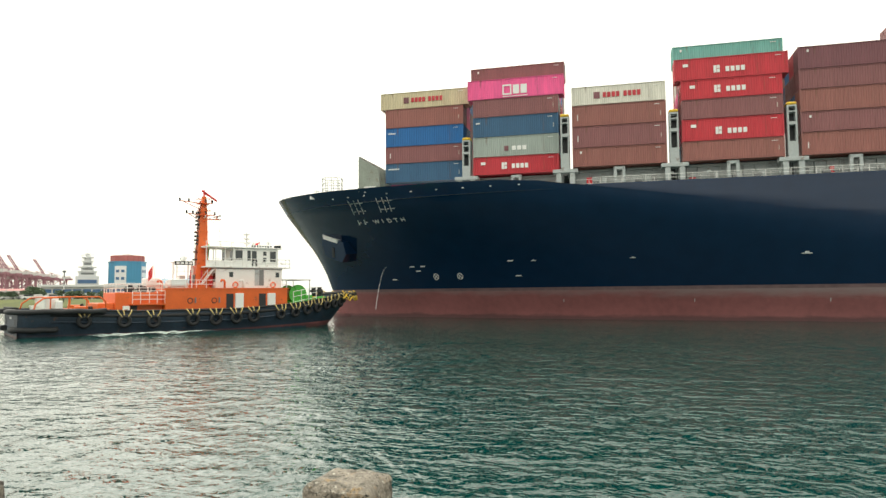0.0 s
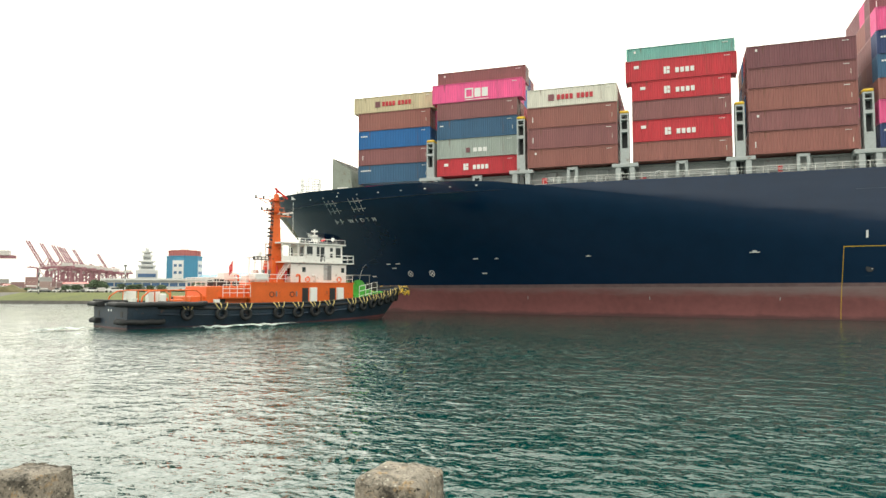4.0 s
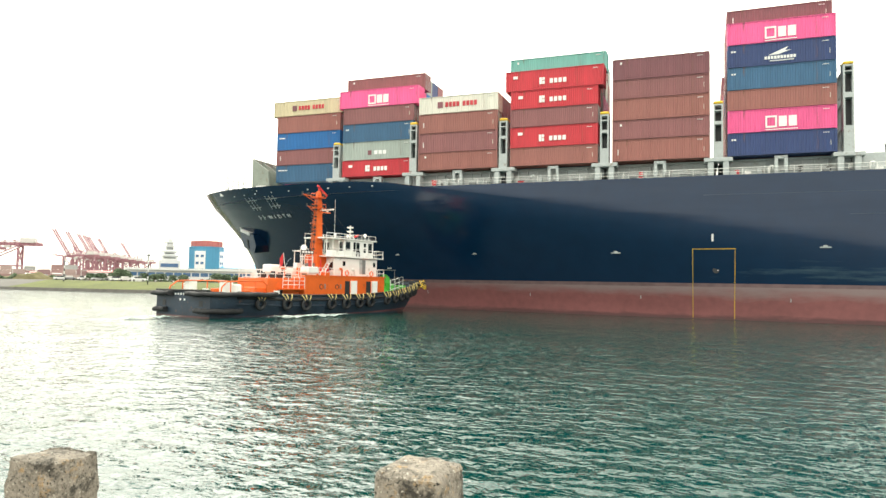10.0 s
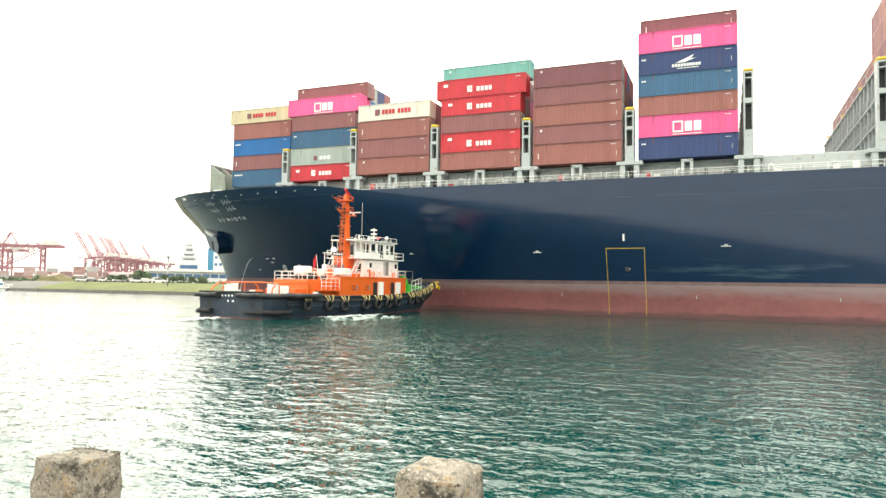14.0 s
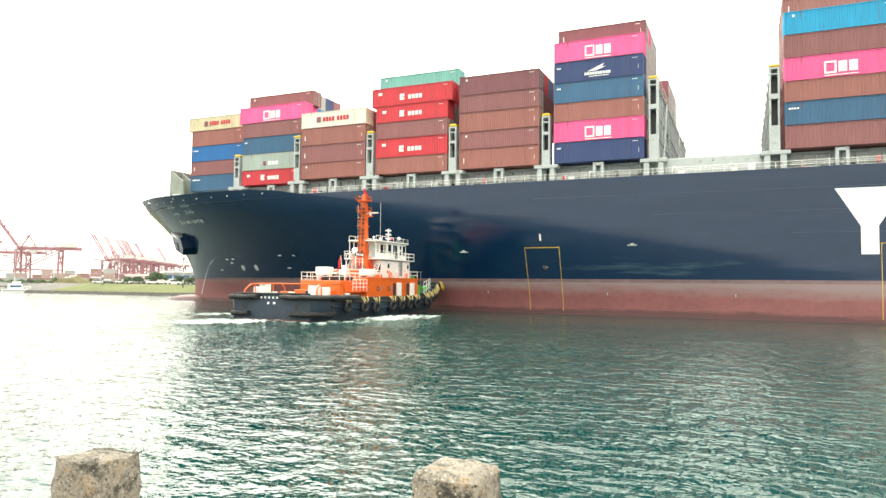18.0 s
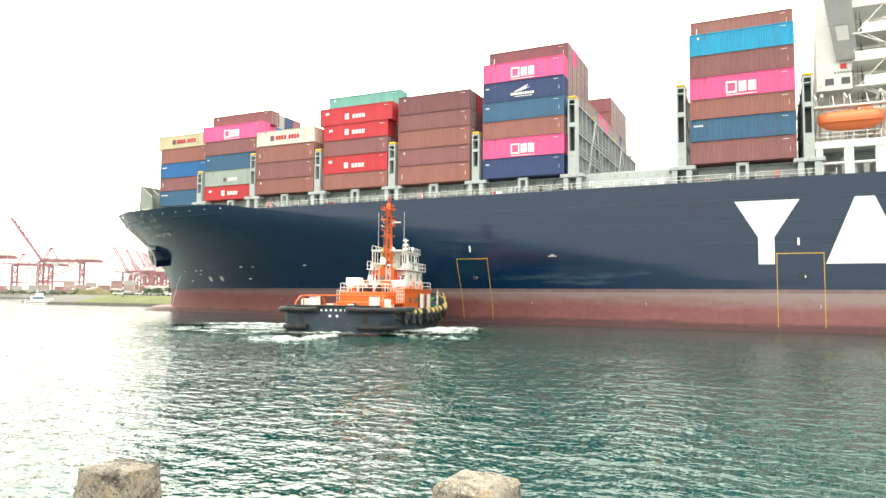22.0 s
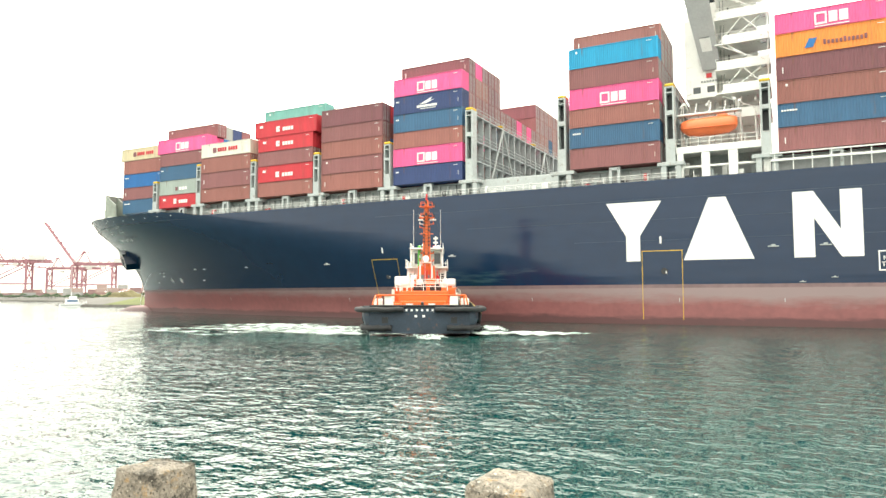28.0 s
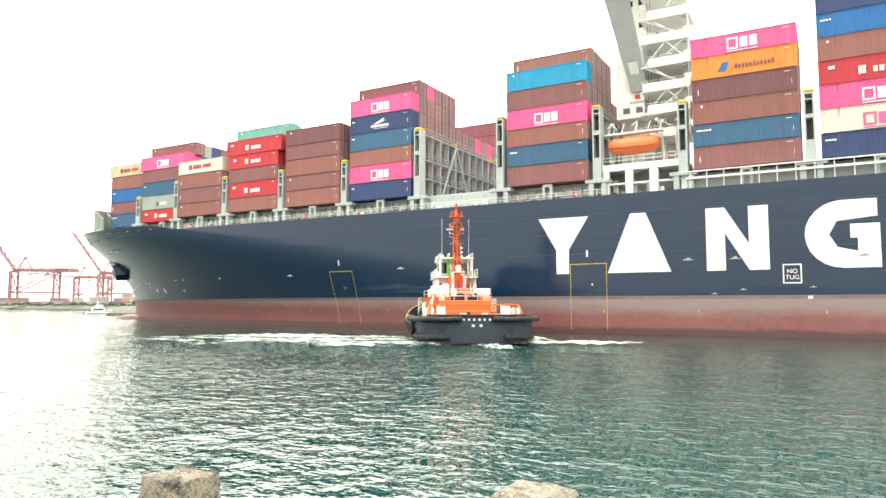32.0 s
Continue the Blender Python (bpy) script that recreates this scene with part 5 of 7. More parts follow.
def gantry_crane(az, d, s, yaw, boom, label="tall red ship-to-shore gantry crane, haze paled into its paint"):
    """A quay crane: legs, girder, mast and a boom raised by boom degrees."""
    x, y = at_azimuth(az, d)
    c = empty("gantry_crane", label, "crane", "container cranes", m=pose(x, y, 3, 0, 0, yaw))
    r = 1.4 * s
    G = 22 * s
    for lx in (-G, G):
        for ly in (-9 * s, 9 * s):
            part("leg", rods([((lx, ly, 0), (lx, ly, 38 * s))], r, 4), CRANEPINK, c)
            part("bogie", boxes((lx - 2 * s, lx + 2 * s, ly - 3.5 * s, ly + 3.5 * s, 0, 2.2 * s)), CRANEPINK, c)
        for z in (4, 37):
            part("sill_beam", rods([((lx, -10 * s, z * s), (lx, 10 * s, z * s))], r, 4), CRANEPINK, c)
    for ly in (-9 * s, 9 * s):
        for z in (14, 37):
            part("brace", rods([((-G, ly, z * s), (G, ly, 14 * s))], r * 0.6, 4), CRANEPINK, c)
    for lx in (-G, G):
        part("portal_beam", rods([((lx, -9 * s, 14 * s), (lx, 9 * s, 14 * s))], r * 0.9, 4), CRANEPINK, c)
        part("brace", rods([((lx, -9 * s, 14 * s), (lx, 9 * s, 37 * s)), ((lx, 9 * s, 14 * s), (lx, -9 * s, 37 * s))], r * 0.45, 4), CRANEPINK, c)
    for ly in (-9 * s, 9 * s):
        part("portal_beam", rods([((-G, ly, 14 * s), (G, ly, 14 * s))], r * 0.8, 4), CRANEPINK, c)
        part("walkway", boxes((-40 * s, G, ly - 0.4 * s, ly + 0.4 * s, 41.2 * s, 41.7 * s)), FARGREY, c)
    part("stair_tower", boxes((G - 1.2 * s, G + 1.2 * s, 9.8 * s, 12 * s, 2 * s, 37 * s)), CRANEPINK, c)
    for x in (-30, -16, -6, 6, 15):
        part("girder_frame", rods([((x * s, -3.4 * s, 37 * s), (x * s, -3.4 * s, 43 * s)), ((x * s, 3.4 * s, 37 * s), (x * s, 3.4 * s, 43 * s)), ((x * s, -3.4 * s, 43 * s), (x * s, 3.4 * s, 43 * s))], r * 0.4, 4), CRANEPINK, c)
    part("trolley", boxes((-12 * s, -6 * s, -3.6 * s, 3.6 * s, 34.5 * s, 37 * s)), FARGREY, c)
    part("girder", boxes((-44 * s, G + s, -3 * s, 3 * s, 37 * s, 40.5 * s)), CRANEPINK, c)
    part("machinery_house", boxes((-38 * s, -22 * s, -4 * s, 4 * s, 40.5 * s, 46 * s)), FARGREY, c)
    part("cab", boxes((4 * s, 9 * s, -2.5 * s, 2.5 * s, 32.5 * s, 36 * s)), FARGREY, c)
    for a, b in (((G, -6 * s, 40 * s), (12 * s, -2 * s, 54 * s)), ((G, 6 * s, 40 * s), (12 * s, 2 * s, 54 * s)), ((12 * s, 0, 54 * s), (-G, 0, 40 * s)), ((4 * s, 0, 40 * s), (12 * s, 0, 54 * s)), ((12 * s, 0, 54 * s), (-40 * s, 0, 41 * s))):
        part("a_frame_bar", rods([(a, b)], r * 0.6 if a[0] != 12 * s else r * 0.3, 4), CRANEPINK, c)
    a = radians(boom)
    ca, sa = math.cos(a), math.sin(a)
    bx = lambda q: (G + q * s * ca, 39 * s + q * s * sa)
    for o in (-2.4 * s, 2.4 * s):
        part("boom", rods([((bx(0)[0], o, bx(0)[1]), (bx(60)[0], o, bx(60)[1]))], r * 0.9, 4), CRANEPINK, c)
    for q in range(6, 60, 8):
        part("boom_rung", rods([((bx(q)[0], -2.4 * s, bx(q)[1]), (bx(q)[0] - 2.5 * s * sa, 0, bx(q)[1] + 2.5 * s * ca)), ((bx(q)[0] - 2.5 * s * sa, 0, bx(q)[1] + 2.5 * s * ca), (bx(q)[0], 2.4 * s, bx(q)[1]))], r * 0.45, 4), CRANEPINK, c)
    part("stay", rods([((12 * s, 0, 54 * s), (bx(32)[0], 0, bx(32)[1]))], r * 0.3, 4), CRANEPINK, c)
    return c


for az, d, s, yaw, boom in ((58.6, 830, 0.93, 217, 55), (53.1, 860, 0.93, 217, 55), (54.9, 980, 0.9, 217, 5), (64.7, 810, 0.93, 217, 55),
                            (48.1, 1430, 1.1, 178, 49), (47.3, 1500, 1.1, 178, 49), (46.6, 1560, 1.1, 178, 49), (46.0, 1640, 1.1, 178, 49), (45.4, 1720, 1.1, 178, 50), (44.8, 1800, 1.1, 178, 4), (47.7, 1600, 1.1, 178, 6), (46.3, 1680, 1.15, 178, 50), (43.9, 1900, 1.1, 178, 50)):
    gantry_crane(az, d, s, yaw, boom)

# ---- things on the far shore ----
def on_shore(az, d, z=3.2):
    x, y = at_azimuth(az, d)
    return x, y, z


def shore_tree(az, d, h, w, seed, trunk=True, label="dense dark green broadleaf tree on the far bank"):
    x, y, z = on_shore(az, d)
    t = empty("tree", label, "tree", "trees on the far shore", m=pose(x, y, z - 0.3, 0, 0, seed * 37))
    rng = random.Random(seed)
    bm = bmesh.new()
    rod(bm, (0, 0, 0), (0.1, 0.05, h * 0.55), 0.22, 6, 0.1)
    for k in range(4):
        a = rng.uniform(0, 6.28)
        rod(bm, (0.05, 0, h * 0.35), (w * 0.3 * math.cos(a), w * 0.3 * math.sin(a), h * rng.uniform(0.55, 0.75)), 0.1, 5, 0.04)
    part("trunk", bm, BARK, t)
    bm = bmesh.new()
    for k in range(520):
        a, u = rng.uniform(0, 6.28), rng.random() ** 0.45
        el = rng.uniform(-0.35, 1.0)
        rr = w * 0.5 * u * math.cos(max(-0.3, el) * 1.2) * (0.75 + 0.3 * math.sin(3 * a + seed))
        p = Vector((rr * math.cos(a), rr * math.sin(a), h * (0.55 + 0.42 * math.sin(el * 1.4) * u)))
        n = Vector((rng.gauss(0, 1), rng.gauss(0, 1), rng.gauss(0.4, 1))).normalized()
        q = n.to_track_quat("Z", "Y").to_matrix()
        s = rng.uniform(0.14, 0.3) * (0.8 + w * 0.06)
        vs = [bm.verts.new(p + q @ Vector(v) * s) for v in ((-1, -0.6, 0), (1, -0.5, 0.1), (0.8, 0.7, 0), (-0.7, 0.6, 0.15))]
        bm.faces.new(vs)
    part("crown", bm, LEAF, t)
    return t


for i, (az, d, h, w) in enumerate(((45.4, 250, 4.6, 5), (45.1, 252, 4.3, 5), (44.8, 250, 3.8, 4), (45.7, 255, 3.4, 4), (43.6, 250, 3.2, 4), (42.9, 250, 2.9, 4), (42.4, 250, 3.1, 4),
                                   (41.6, 250, 2.7, 3.5), (40.8, 248, 2.9, 4), (38.3, 245, 3.6, 5), (37.6, 246, 3.3, 5), (36.8, 246, 3.0, 4), (46.6, 260, 3.0, 4.5), (47.3, 262, 2.8, 4),
                                   (49.6, 320, 2.0, 4), (51.4, 330, 1.8, 4))):
    shore_tree(az, d, h, w, i + 1)


def striped_pole(az, d, h):
    x, y, z = on_shore(az, d, 2.4)
    p = empty("harbour_light", "black and white banded harbour light pole", "light pole", "poles on the far shore", m=pose(x, y, z))
    n = 7
    for k in range(n):
        part("band", rods([((0, 0, h * k / n), (0, 0, h * (k + 1) / n))], 0.16, 8), WALLWHITE if k % 2 else DARK, p)
    part("lantern", boxes((-0.35, 0.35, -0.35, 0.35, h, h + 0.55), bevel=0.08), SHADEGREY, p)


striped_pole(43.35, 215, 8.2)
striped_pole(49.0, 250, 6.5)


def lamp_post(az, d, h, arms=1):
    x, y, z = on_shore(az, d)
    p = empty("lamp_post", "slim pale grey lamp post on the far shore", "lamp post", "poles on the far shore", m=pose(x, y, z, 0, 0, az))
    part("pole", rods([((0, 0, 0), (0, 0, h))], 0.12, 6), FARGREY, p)
    for k in range(arms):
        o = 1 if k == 0 else -1
        part("arm", rods([((0, 0, h), (1.6 * o, 0, h + 0.15))], 0.08, 5), FARGREY, p)
        part("lamp_head", boxes((min(1.5 * o, 2.2 * o), max(1.5 * o, 2.2 * o), -0.15, 0.15, h + 0.05, h + 0.25)), FARGREY, p)


for az, d, h, arms in ((49.0, 300, 11, 2), (52.2, 420, 16, 2), (54.6, 460, 18, 2), (47.9, 280, 3.5, 1), (46.9, 275, 3.5, 1), (36.6, 262, 7, 1), (44.1, 262, 3.6, 1), (56.5, 520, 26, 2), (50.7, 330, 4, 1)):
    lamp_post(az, d, h, arms)


def shed(az, d, w, h, wall, roof, label, yaw=None):
    x, y, z = on_shore(az, d)
    s = empty("shed", label, "building", "low buildings on the far shore", m=pose(x, y, z - 0.2, 0, 0, az if yaw is None else yaw))
    part("wall", boxes((-w / 2, w / 2, -5, 5, 0, h)), wall, s)
    bm = bmesh.new()
    vs = [bm.verts.new(v) for v in ((-w / 2 - 0.4, -5.4, h), (w / 2 + 0.4, -5.4, h), (w / 2 + 0.4, 0, h * 1.22), (-w / 2 - 0.4, 0, h * 1.22), (w / 2 + 0.4, 5.4, h), (-w / 2 - 0.4, 5.4, h))]
    for f in ((0, 1, 2, 3), (3, 2, 4, 5), (0, 3, 5), (1, 4, 2), (0, 5, 4, 1)):
        bm.faces.new([vs[i] for i in f])
    part("roof", bm, roof, s)
    n = max(2, int(w / 5))
    for k in range(n):
        xx = -w / 2 + (k + 0.5) * w / n
        part("opening", boxes((xx - w / n * 0.2, xx + w / n * 0.2, -5.05, -4.9, h * 0.3, h * 0.6)), FARGREY if k % 3 else SHADEGREY, s)


for az, d, w, h, wall, roof, label in (
        (46.3, 400, 16, 4.2, FARGREY, REDROOF, "low grey shed with a faded red roof"), (47.6, 420, 20, 4.2, WALLWHITE, FARGREY, "long pale shed behind the grass"),
        (48.9, 420, 12, 3.0, FARGREY, FARGREY, "small grey shed on the far quay"), (50.2, 440, 14, 3.6, WALLWHITE, REDROOF, "white warehouse with a red roof"),
        (51.6, 480, 12, 3.0, REDROOF, FARGREY, "dull red warehouse behind the quay"), (55.2, 560, 16, 3.0, FARGREY, FARGREY, "wide grey warehouse behind the quay"), (57.4, 600, 22, 3.2, WALLWHITE, FARGREY, "wide white warehouse behind the quay"),
        (60.2, 620, 24, 3.4, FARGREY, REDROOF, "long warehouse with a red roof"), (63.2, 640, 24, 3.4, WALLWHITE, FARGREY, "long white warehouse behind the quay"), (36.2, 300, 22, 6, WALLWHITE, BLUEWALL, "white hall with a blue roof"), (34.0, 320, 30, 7, FARGREY, BLUEWALL, "grey hall with a blue roof")):
    shed(az, d, w, h, wall, roof, label)


def yard_stack(az, d, cols, tiers, seed):
    """A block of containers standing in the far yard."""
    x, y, z = on_shore(az, d)
    rng = random.Random(seed)
    k = empty("container_block", "block of containers with haze-dulled paint in the far container yard", "container stack", "blocks in the far yard", m=pose(x, y, z, 0, 0, az + rng.uniform(-12, 12)))
    for c in range(cols):
        for t in range(max(1, tiers - rng.randrange(2))):
            part("container", boxes(((c - cols / 2) * 6.3, (c - cols / 2) * 6.3 + 6.05, -1.2, 1.2, t * 2.6, t * 2.6 + 2.55), bevel=0.04),
                 rng.choice(HAZED), k)


for i, (az, d, cols, tiers) in enumerate(((52.6, 455, 5, 2), (53.6, 470, 4, 2), (50.6, 430, 4, 2), (49.4, 420, 3, 3), (48.2, 400, 4, 2), (47.0, 395, 4, 2), (46.1, 400, 3, 2), (55.9, 520, 5, 2), (58.3, 560, 6, 2), (61.3, 580, 6, 2),
                                          (44.9, 390, 3, 2), (51.5, 500, 4, 3), (54.5, 540, 5, 2), (56.8, 500, 4, 1), (59.6, 540, 4, 2), (63.0, 600, 6, 2), (65.0, 620, 5, 2))):
    yard_stack(az, d, cols, tiers, 60 + i)


def scrub(az, d, w, h, seed):
    """A low ragged strip of bushes."""
    x, y, z = on_shore(az, d)
    rng = random.Random(seed)
    bm = bmesh.new()
    for k in range(int(w * 42)):
        u = rng.uniform(-1, 1)
        top = h * (0.55 + 0.45 * math.sin(u * 5 + seed) * math.sin(u * 11 + 2 * seed)) * (1 - u ** 6)
        p = Vector((u * w / 2, rng.gauss(0, 0.8), max(0.05, rng.random() ** 0.6 * top)))
        q = Vector((rng.gauss(0, 1), rng.gauss(0, 1), rng.gauss(0.4, 1))).normalized().to_track_quat("Z", "Y").to_matrix()
        sz = rng.uniform(0.2, 0.42)
        bm.faces.new([bm.verts.new(p + q @ Vector(v) * sz) for v in ((-1, -0.6, 0), (1, -0.5, 0.1), (0.8, 0.7, 0), (-0.7, 0.6, 0.15))])
    ob = part("bushes", bm, LEAF, None)
    ob.matrix_basis = pose(x, y, z - 0.1, 0, 0, az)
    return tagged(ob, "ragged strip of olive green bushes on the far shore", "bushes", kind="stuff")


for i, (az, d, w, h) in enumerate(((51.3, 300, 22, 2.6), (49.4, 320, 14, 1.8), (47.9, 290, 18, 1.5), (46.2, 280, 14, 1.7), (44.4, 268, 12, 1.6), (53.4, 360, 20, 2.0), (55.6, 420, 26, 2.2), (58.8, 470, 30, 2.4), (62.4, 500, 34, 2.4), (42.0, 256, 14, 1.4), (39.6, 250, 12, 1.3), (37.4, 250, 14, 1.6))):
    scrub(az, d, w, h, i + 1)


def moored_boat(az, d, s, yaw):
    x, y = at_azimuth(az, d)
    b = empty("moored_boat", "small white boat moored at the far quay", "boat", "boats at the far quay", m=pose(x, y, 0, 0, 0, yaw))
    bm = bmesh.new()
    out = [(-5 * s, -1.4 * s), (3 * s, -1.4 * s), (5.5 * s, 0), (3 * s, 1.4 * s), (-5 * s, 1.4 * s)]
    prism(bm, out, -0.3, 1.3 * s)
    part("hull", bm, WALLWHITE, b)
    part("rubbing_strake", boxes((-5.1 * s, 3 * s, -1.5 * s, -1.4 * s, 0.7 * s, 0.95 * s)), SHADEGREY, b)
    part("upper_cabin", boxes((-1.6 * s, 1.0 * s, -0.8 * s, 0.8 * s, 3.2 * s, 4.3 * s), bevel=0.1), WALLWHITE, b)
    rail_run(b, [(q * s, -1.3 * s, 1.3 * s) for q in (1.8, 3.0, 4.2)], 0.9, WALLWHITE, 2, 0.05)
    c = part("cabin", boxes((-3 * s, 1.5 * s, -1.0 * s, 1.0 * s, 1.3 * s, 3.2 * s), bevel=0.1), WALLWHITE, b)
    part("window", boxes((-2.6 * s, 1.1 * s, -1.05 * s, -0.95 * s, 2.1 * s, 2.8 * s)), BLUEGLASS, c)
    part("mast", rods([((-1 * s, 0, 3.2 * s), (-1 * s, 0, 6 * s))], 0.1, 5), WALLWHITE, b)


for az, d, s, yaw in ((54.4, 262, 0.85, 66),):
    moored_boat(az, d, s, yaw)

def quay_fence(az0, az1, d0, d1, n):
    f = tagged(new("quay_fence"), "long dark railing along the far quay edge", "fence")
    for k in range(n):
        u = k / (n - 1)
        x, y = at_azimuth(az0 + (az1 - az0) * u, d0 + (d1 - d0) * u)
        part("post", rods([((x, y, 2.2), (x, y, 4.3))], 0.22, 6), SHADEGREY, f)
        if k:
            part("rail", rods([((px, py, 4.1), (x, y, 4.1))], 0.12, 5), SHADEGREY, f)
        px, py = x, y


quay_fence(55.6, 61.5, 440, 520, 28)

# white bollards and parked cars along the far bank
for i in range(9):
    az = 44.0 + i * 0.62 + (0.3 if i % 3 else 0)
    x, y, z = on_shore(az, 236 + i * 6, 3.2)
    c = empty("parked_car", "small pale car parked behind the grass bank", "car", "parked cars", m=pose(x, y, z, 0, 0, az + (i % 3) * 8))
    part("body", boxes((-2.0, 2.0, -0.8, 0.8, 0.3, 0.95), bevel=0.12), (WALLWHITE, FARGREY, WALLWHITE, SHADEGREY)[i % 4], c)
    part("cabin", boxes((-1.2, 1.0, -0.7, 0.7, 0.95, 1.5), bevel=0.15), FARGREY if i % 2 else GLASS, c)
    for wx in (-1.3, 1.3):
        for wy in (-0.8, 0.62):
            part("wheel", rods([((wx, wy, 0.32), (wx, wy + 0.18, 0.32))], 0.32, 10), RUBBER, c)

# distant hills, aerial haze put into their pale blue-grey colour
def far_hills():
    n = 90
    az = np.linspace(20, 85, n)
    h = 26 + 24 * np.sin(az * 0.31) + 14 * np.sin(az * 0.83 + 1) + 8 * np.sin(az * 2.1)
    h = np.maximum(h, 6) * np.clip((az - 52) / 8, 0.1, 1)
    D = 3300
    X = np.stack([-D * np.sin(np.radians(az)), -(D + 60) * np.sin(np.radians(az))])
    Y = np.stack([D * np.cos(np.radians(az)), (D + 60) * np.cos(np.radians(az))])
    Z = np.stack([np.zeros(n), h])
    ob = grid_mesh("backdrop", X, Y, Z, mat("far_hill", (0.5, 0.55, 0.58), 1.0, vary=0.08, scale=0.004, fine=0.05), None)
    tagged(ob, "distant hills beyond the harbour, haze in their pale colour", "hills", kind="structure")


far_hills()


# mounds of reddish earth behind the bank
def earth_mound(az, d, w, h, seed):
    x, y = at_azimuth(az, d)
    u, v = np.meshgrid(np.linspace(-1, 1, 26), np.linspace(-1, 1, 14))
    z = h * np.clip(1 - u ** 2 - v ** 2, 0, 1) ** 0.8 * (1 + 0.25 * np.sin(u * 7 + seed) * np.cos(v * 5 + seed)) - 0.1
    ob = grid_mesh("earth_mound", u * w / 2, v * w / 3, z, MOUND, None)
    ob.matrix_basis = pose(x, y, 3.1, 0, 0, az)
    tagged(ob, "reddish earth mound with thin grass on the far shore", "mound", "mounds on the far shore")


MOUND = mat("reddish_earth", (0.12, 0.105, 0.05), 0.95, vary=0.35, scale=0.3, fine=2, bump=0.05)
for i, (az, d, w, h) in enumerate(((50.9, 300, 15, 2.6), (49.7, 310, 14, 1.8), (51.9, 305, 14, 1.6))):
    earth_mound(az, d, w, h, i * 1.7)

# ---- the tug ----
TA, TB = 19.4, 5.7
tug = empty("tugboat", "black-hulled harbour tug with orange deckhouse and white wheelhouse", "tugboat")


def tug_nose(z):
    """How far forward the raked stem reaches at height z."""
    return TA - 3.4 * (1 - min(1, max(0, z / 3.8)))


def tug_half(x, z):
    """Half breadth at x: a blunt stern, full sides and a rounded bow that leans out."""
    u = (x - 3.0) / (tug_nose(z) - 3.0)
    w = TB * (0.9 + 0.1 * min(1, max(0, z / 1.6)))
    if u > 0:
        return w * max(0.0, 1 - min(1, u) ** 2.3) ** 0.62
    s = (x + TA) / 2.2
    return w if s > 1 else w * (0.84 + 0.16 * max(0, 1 - (1 - s) ** 2) ** 0.5)


def tug_rail(x):
    return float(np.interp(x, [-19.5, -15, -9, 2, 9, 14, 19.5], [2.75, 2.6, 2.35, 2.4, 2.85, 3.5, 4.3]))


def fore(x, z):
    """The place along the hull that x slides to under the raked stem."""
    return x if x <= 3 else 3 + (x - 3) * (tug_nose(z) - 3) / (TA - 3)


def build_tug_hull():
    f = np.linspace(0, 1, 9)
    xs = np.concatenate([np.linspace(-TA, -TA + 2.2, 8), np.linspace(-16, 3, 14), 3 + (TA - 3) * np.sin(np.linspace(0.06, 0.5, 22) * math.pi)])
    for sign in (-1, 1):
        X, Y, Z = [], [], []
        for k in f:
            rx, ry, rz = [], [], []
            for x in xs:
                z = -1.2 + k * (tug_rail(x) + 1.2)
                xx = fore(x, z)
                rx.append(xx)
                ry.append(sign * tug_half(xx, z))
                rz.append(z)
            X.append(rx)
            Y.append(ry)
            Z.append(rz)
        grid_mesh("hull_side", np.array(X), np.array(Y), np.array(Z), TUGHULL, tug, flip=sign < 0)
    bm = bmesh.new()
    vs = [bm.verts.new((-TA, y, z)) for y, z in ((-TB * 0.84, -1.2), (TB * 0.84, -1.2), (TB * 0.84, 2.75), (-TB * 0.84, 2.75))]
    bm.faces.new(vs)
    part("transom", bm, TUGHULL, tug)
    xs2 = np.linspace(-TA + 0.1, TA - 0.6, 30)
    hb = np.array([tug_half(x, 1.6) - 0.1 for x in xs2])
    g = np.linspace(-1, 1, 5)[:, None]
    X = np.repeat(xs2[None], 5, 0)
    zz = np.array([tug_rail(x) - 0.95 for x in xs2])
    grid_mesh("deck", X, g * hb[None], np.repeat(zz[None], 5, 0), DECKGREEN, tug, smooth=False)


build_tug_hull()


def tug_boot_line():
    """The dull red antifouling that shows just above the water."""
    xs = np.concatenate([np.linspace(-TA, -TA + 2.2, 8), np.linspace(-16, 3, 10), 3 + (TA - 3) * np.sin(np.linspace(0.06, 0.5, 18) * math.pi)])
    for sign in (-1, 1):
        X, Y, Z = [], [], []
        for z, lift in ((-1.0, 0.0), (0.0, 0.0), (0.16, 0.55)):
            row = [(fore(x, z + lift * max(0, x) / TA), z + lift * max(0, x) / TA) for x in xs]
            X.append([x for x, _ in row])
            Y.append([sign * (tug_half(x, q) + 0.02) for x, q in row])
            Z.append([q for _, q in row])
        grid_mesh("boot_line", np.array(X), np.array(Y), np.array(Z), BOOT, tug, flip=sign < 0)
    part("boot_line", boxes((-TA - 0.02, -TA + 0.05, -TB * 0.83, TB * 0.83, -1.0, 0.16)), BOOT, tug)


tug_boot_line()


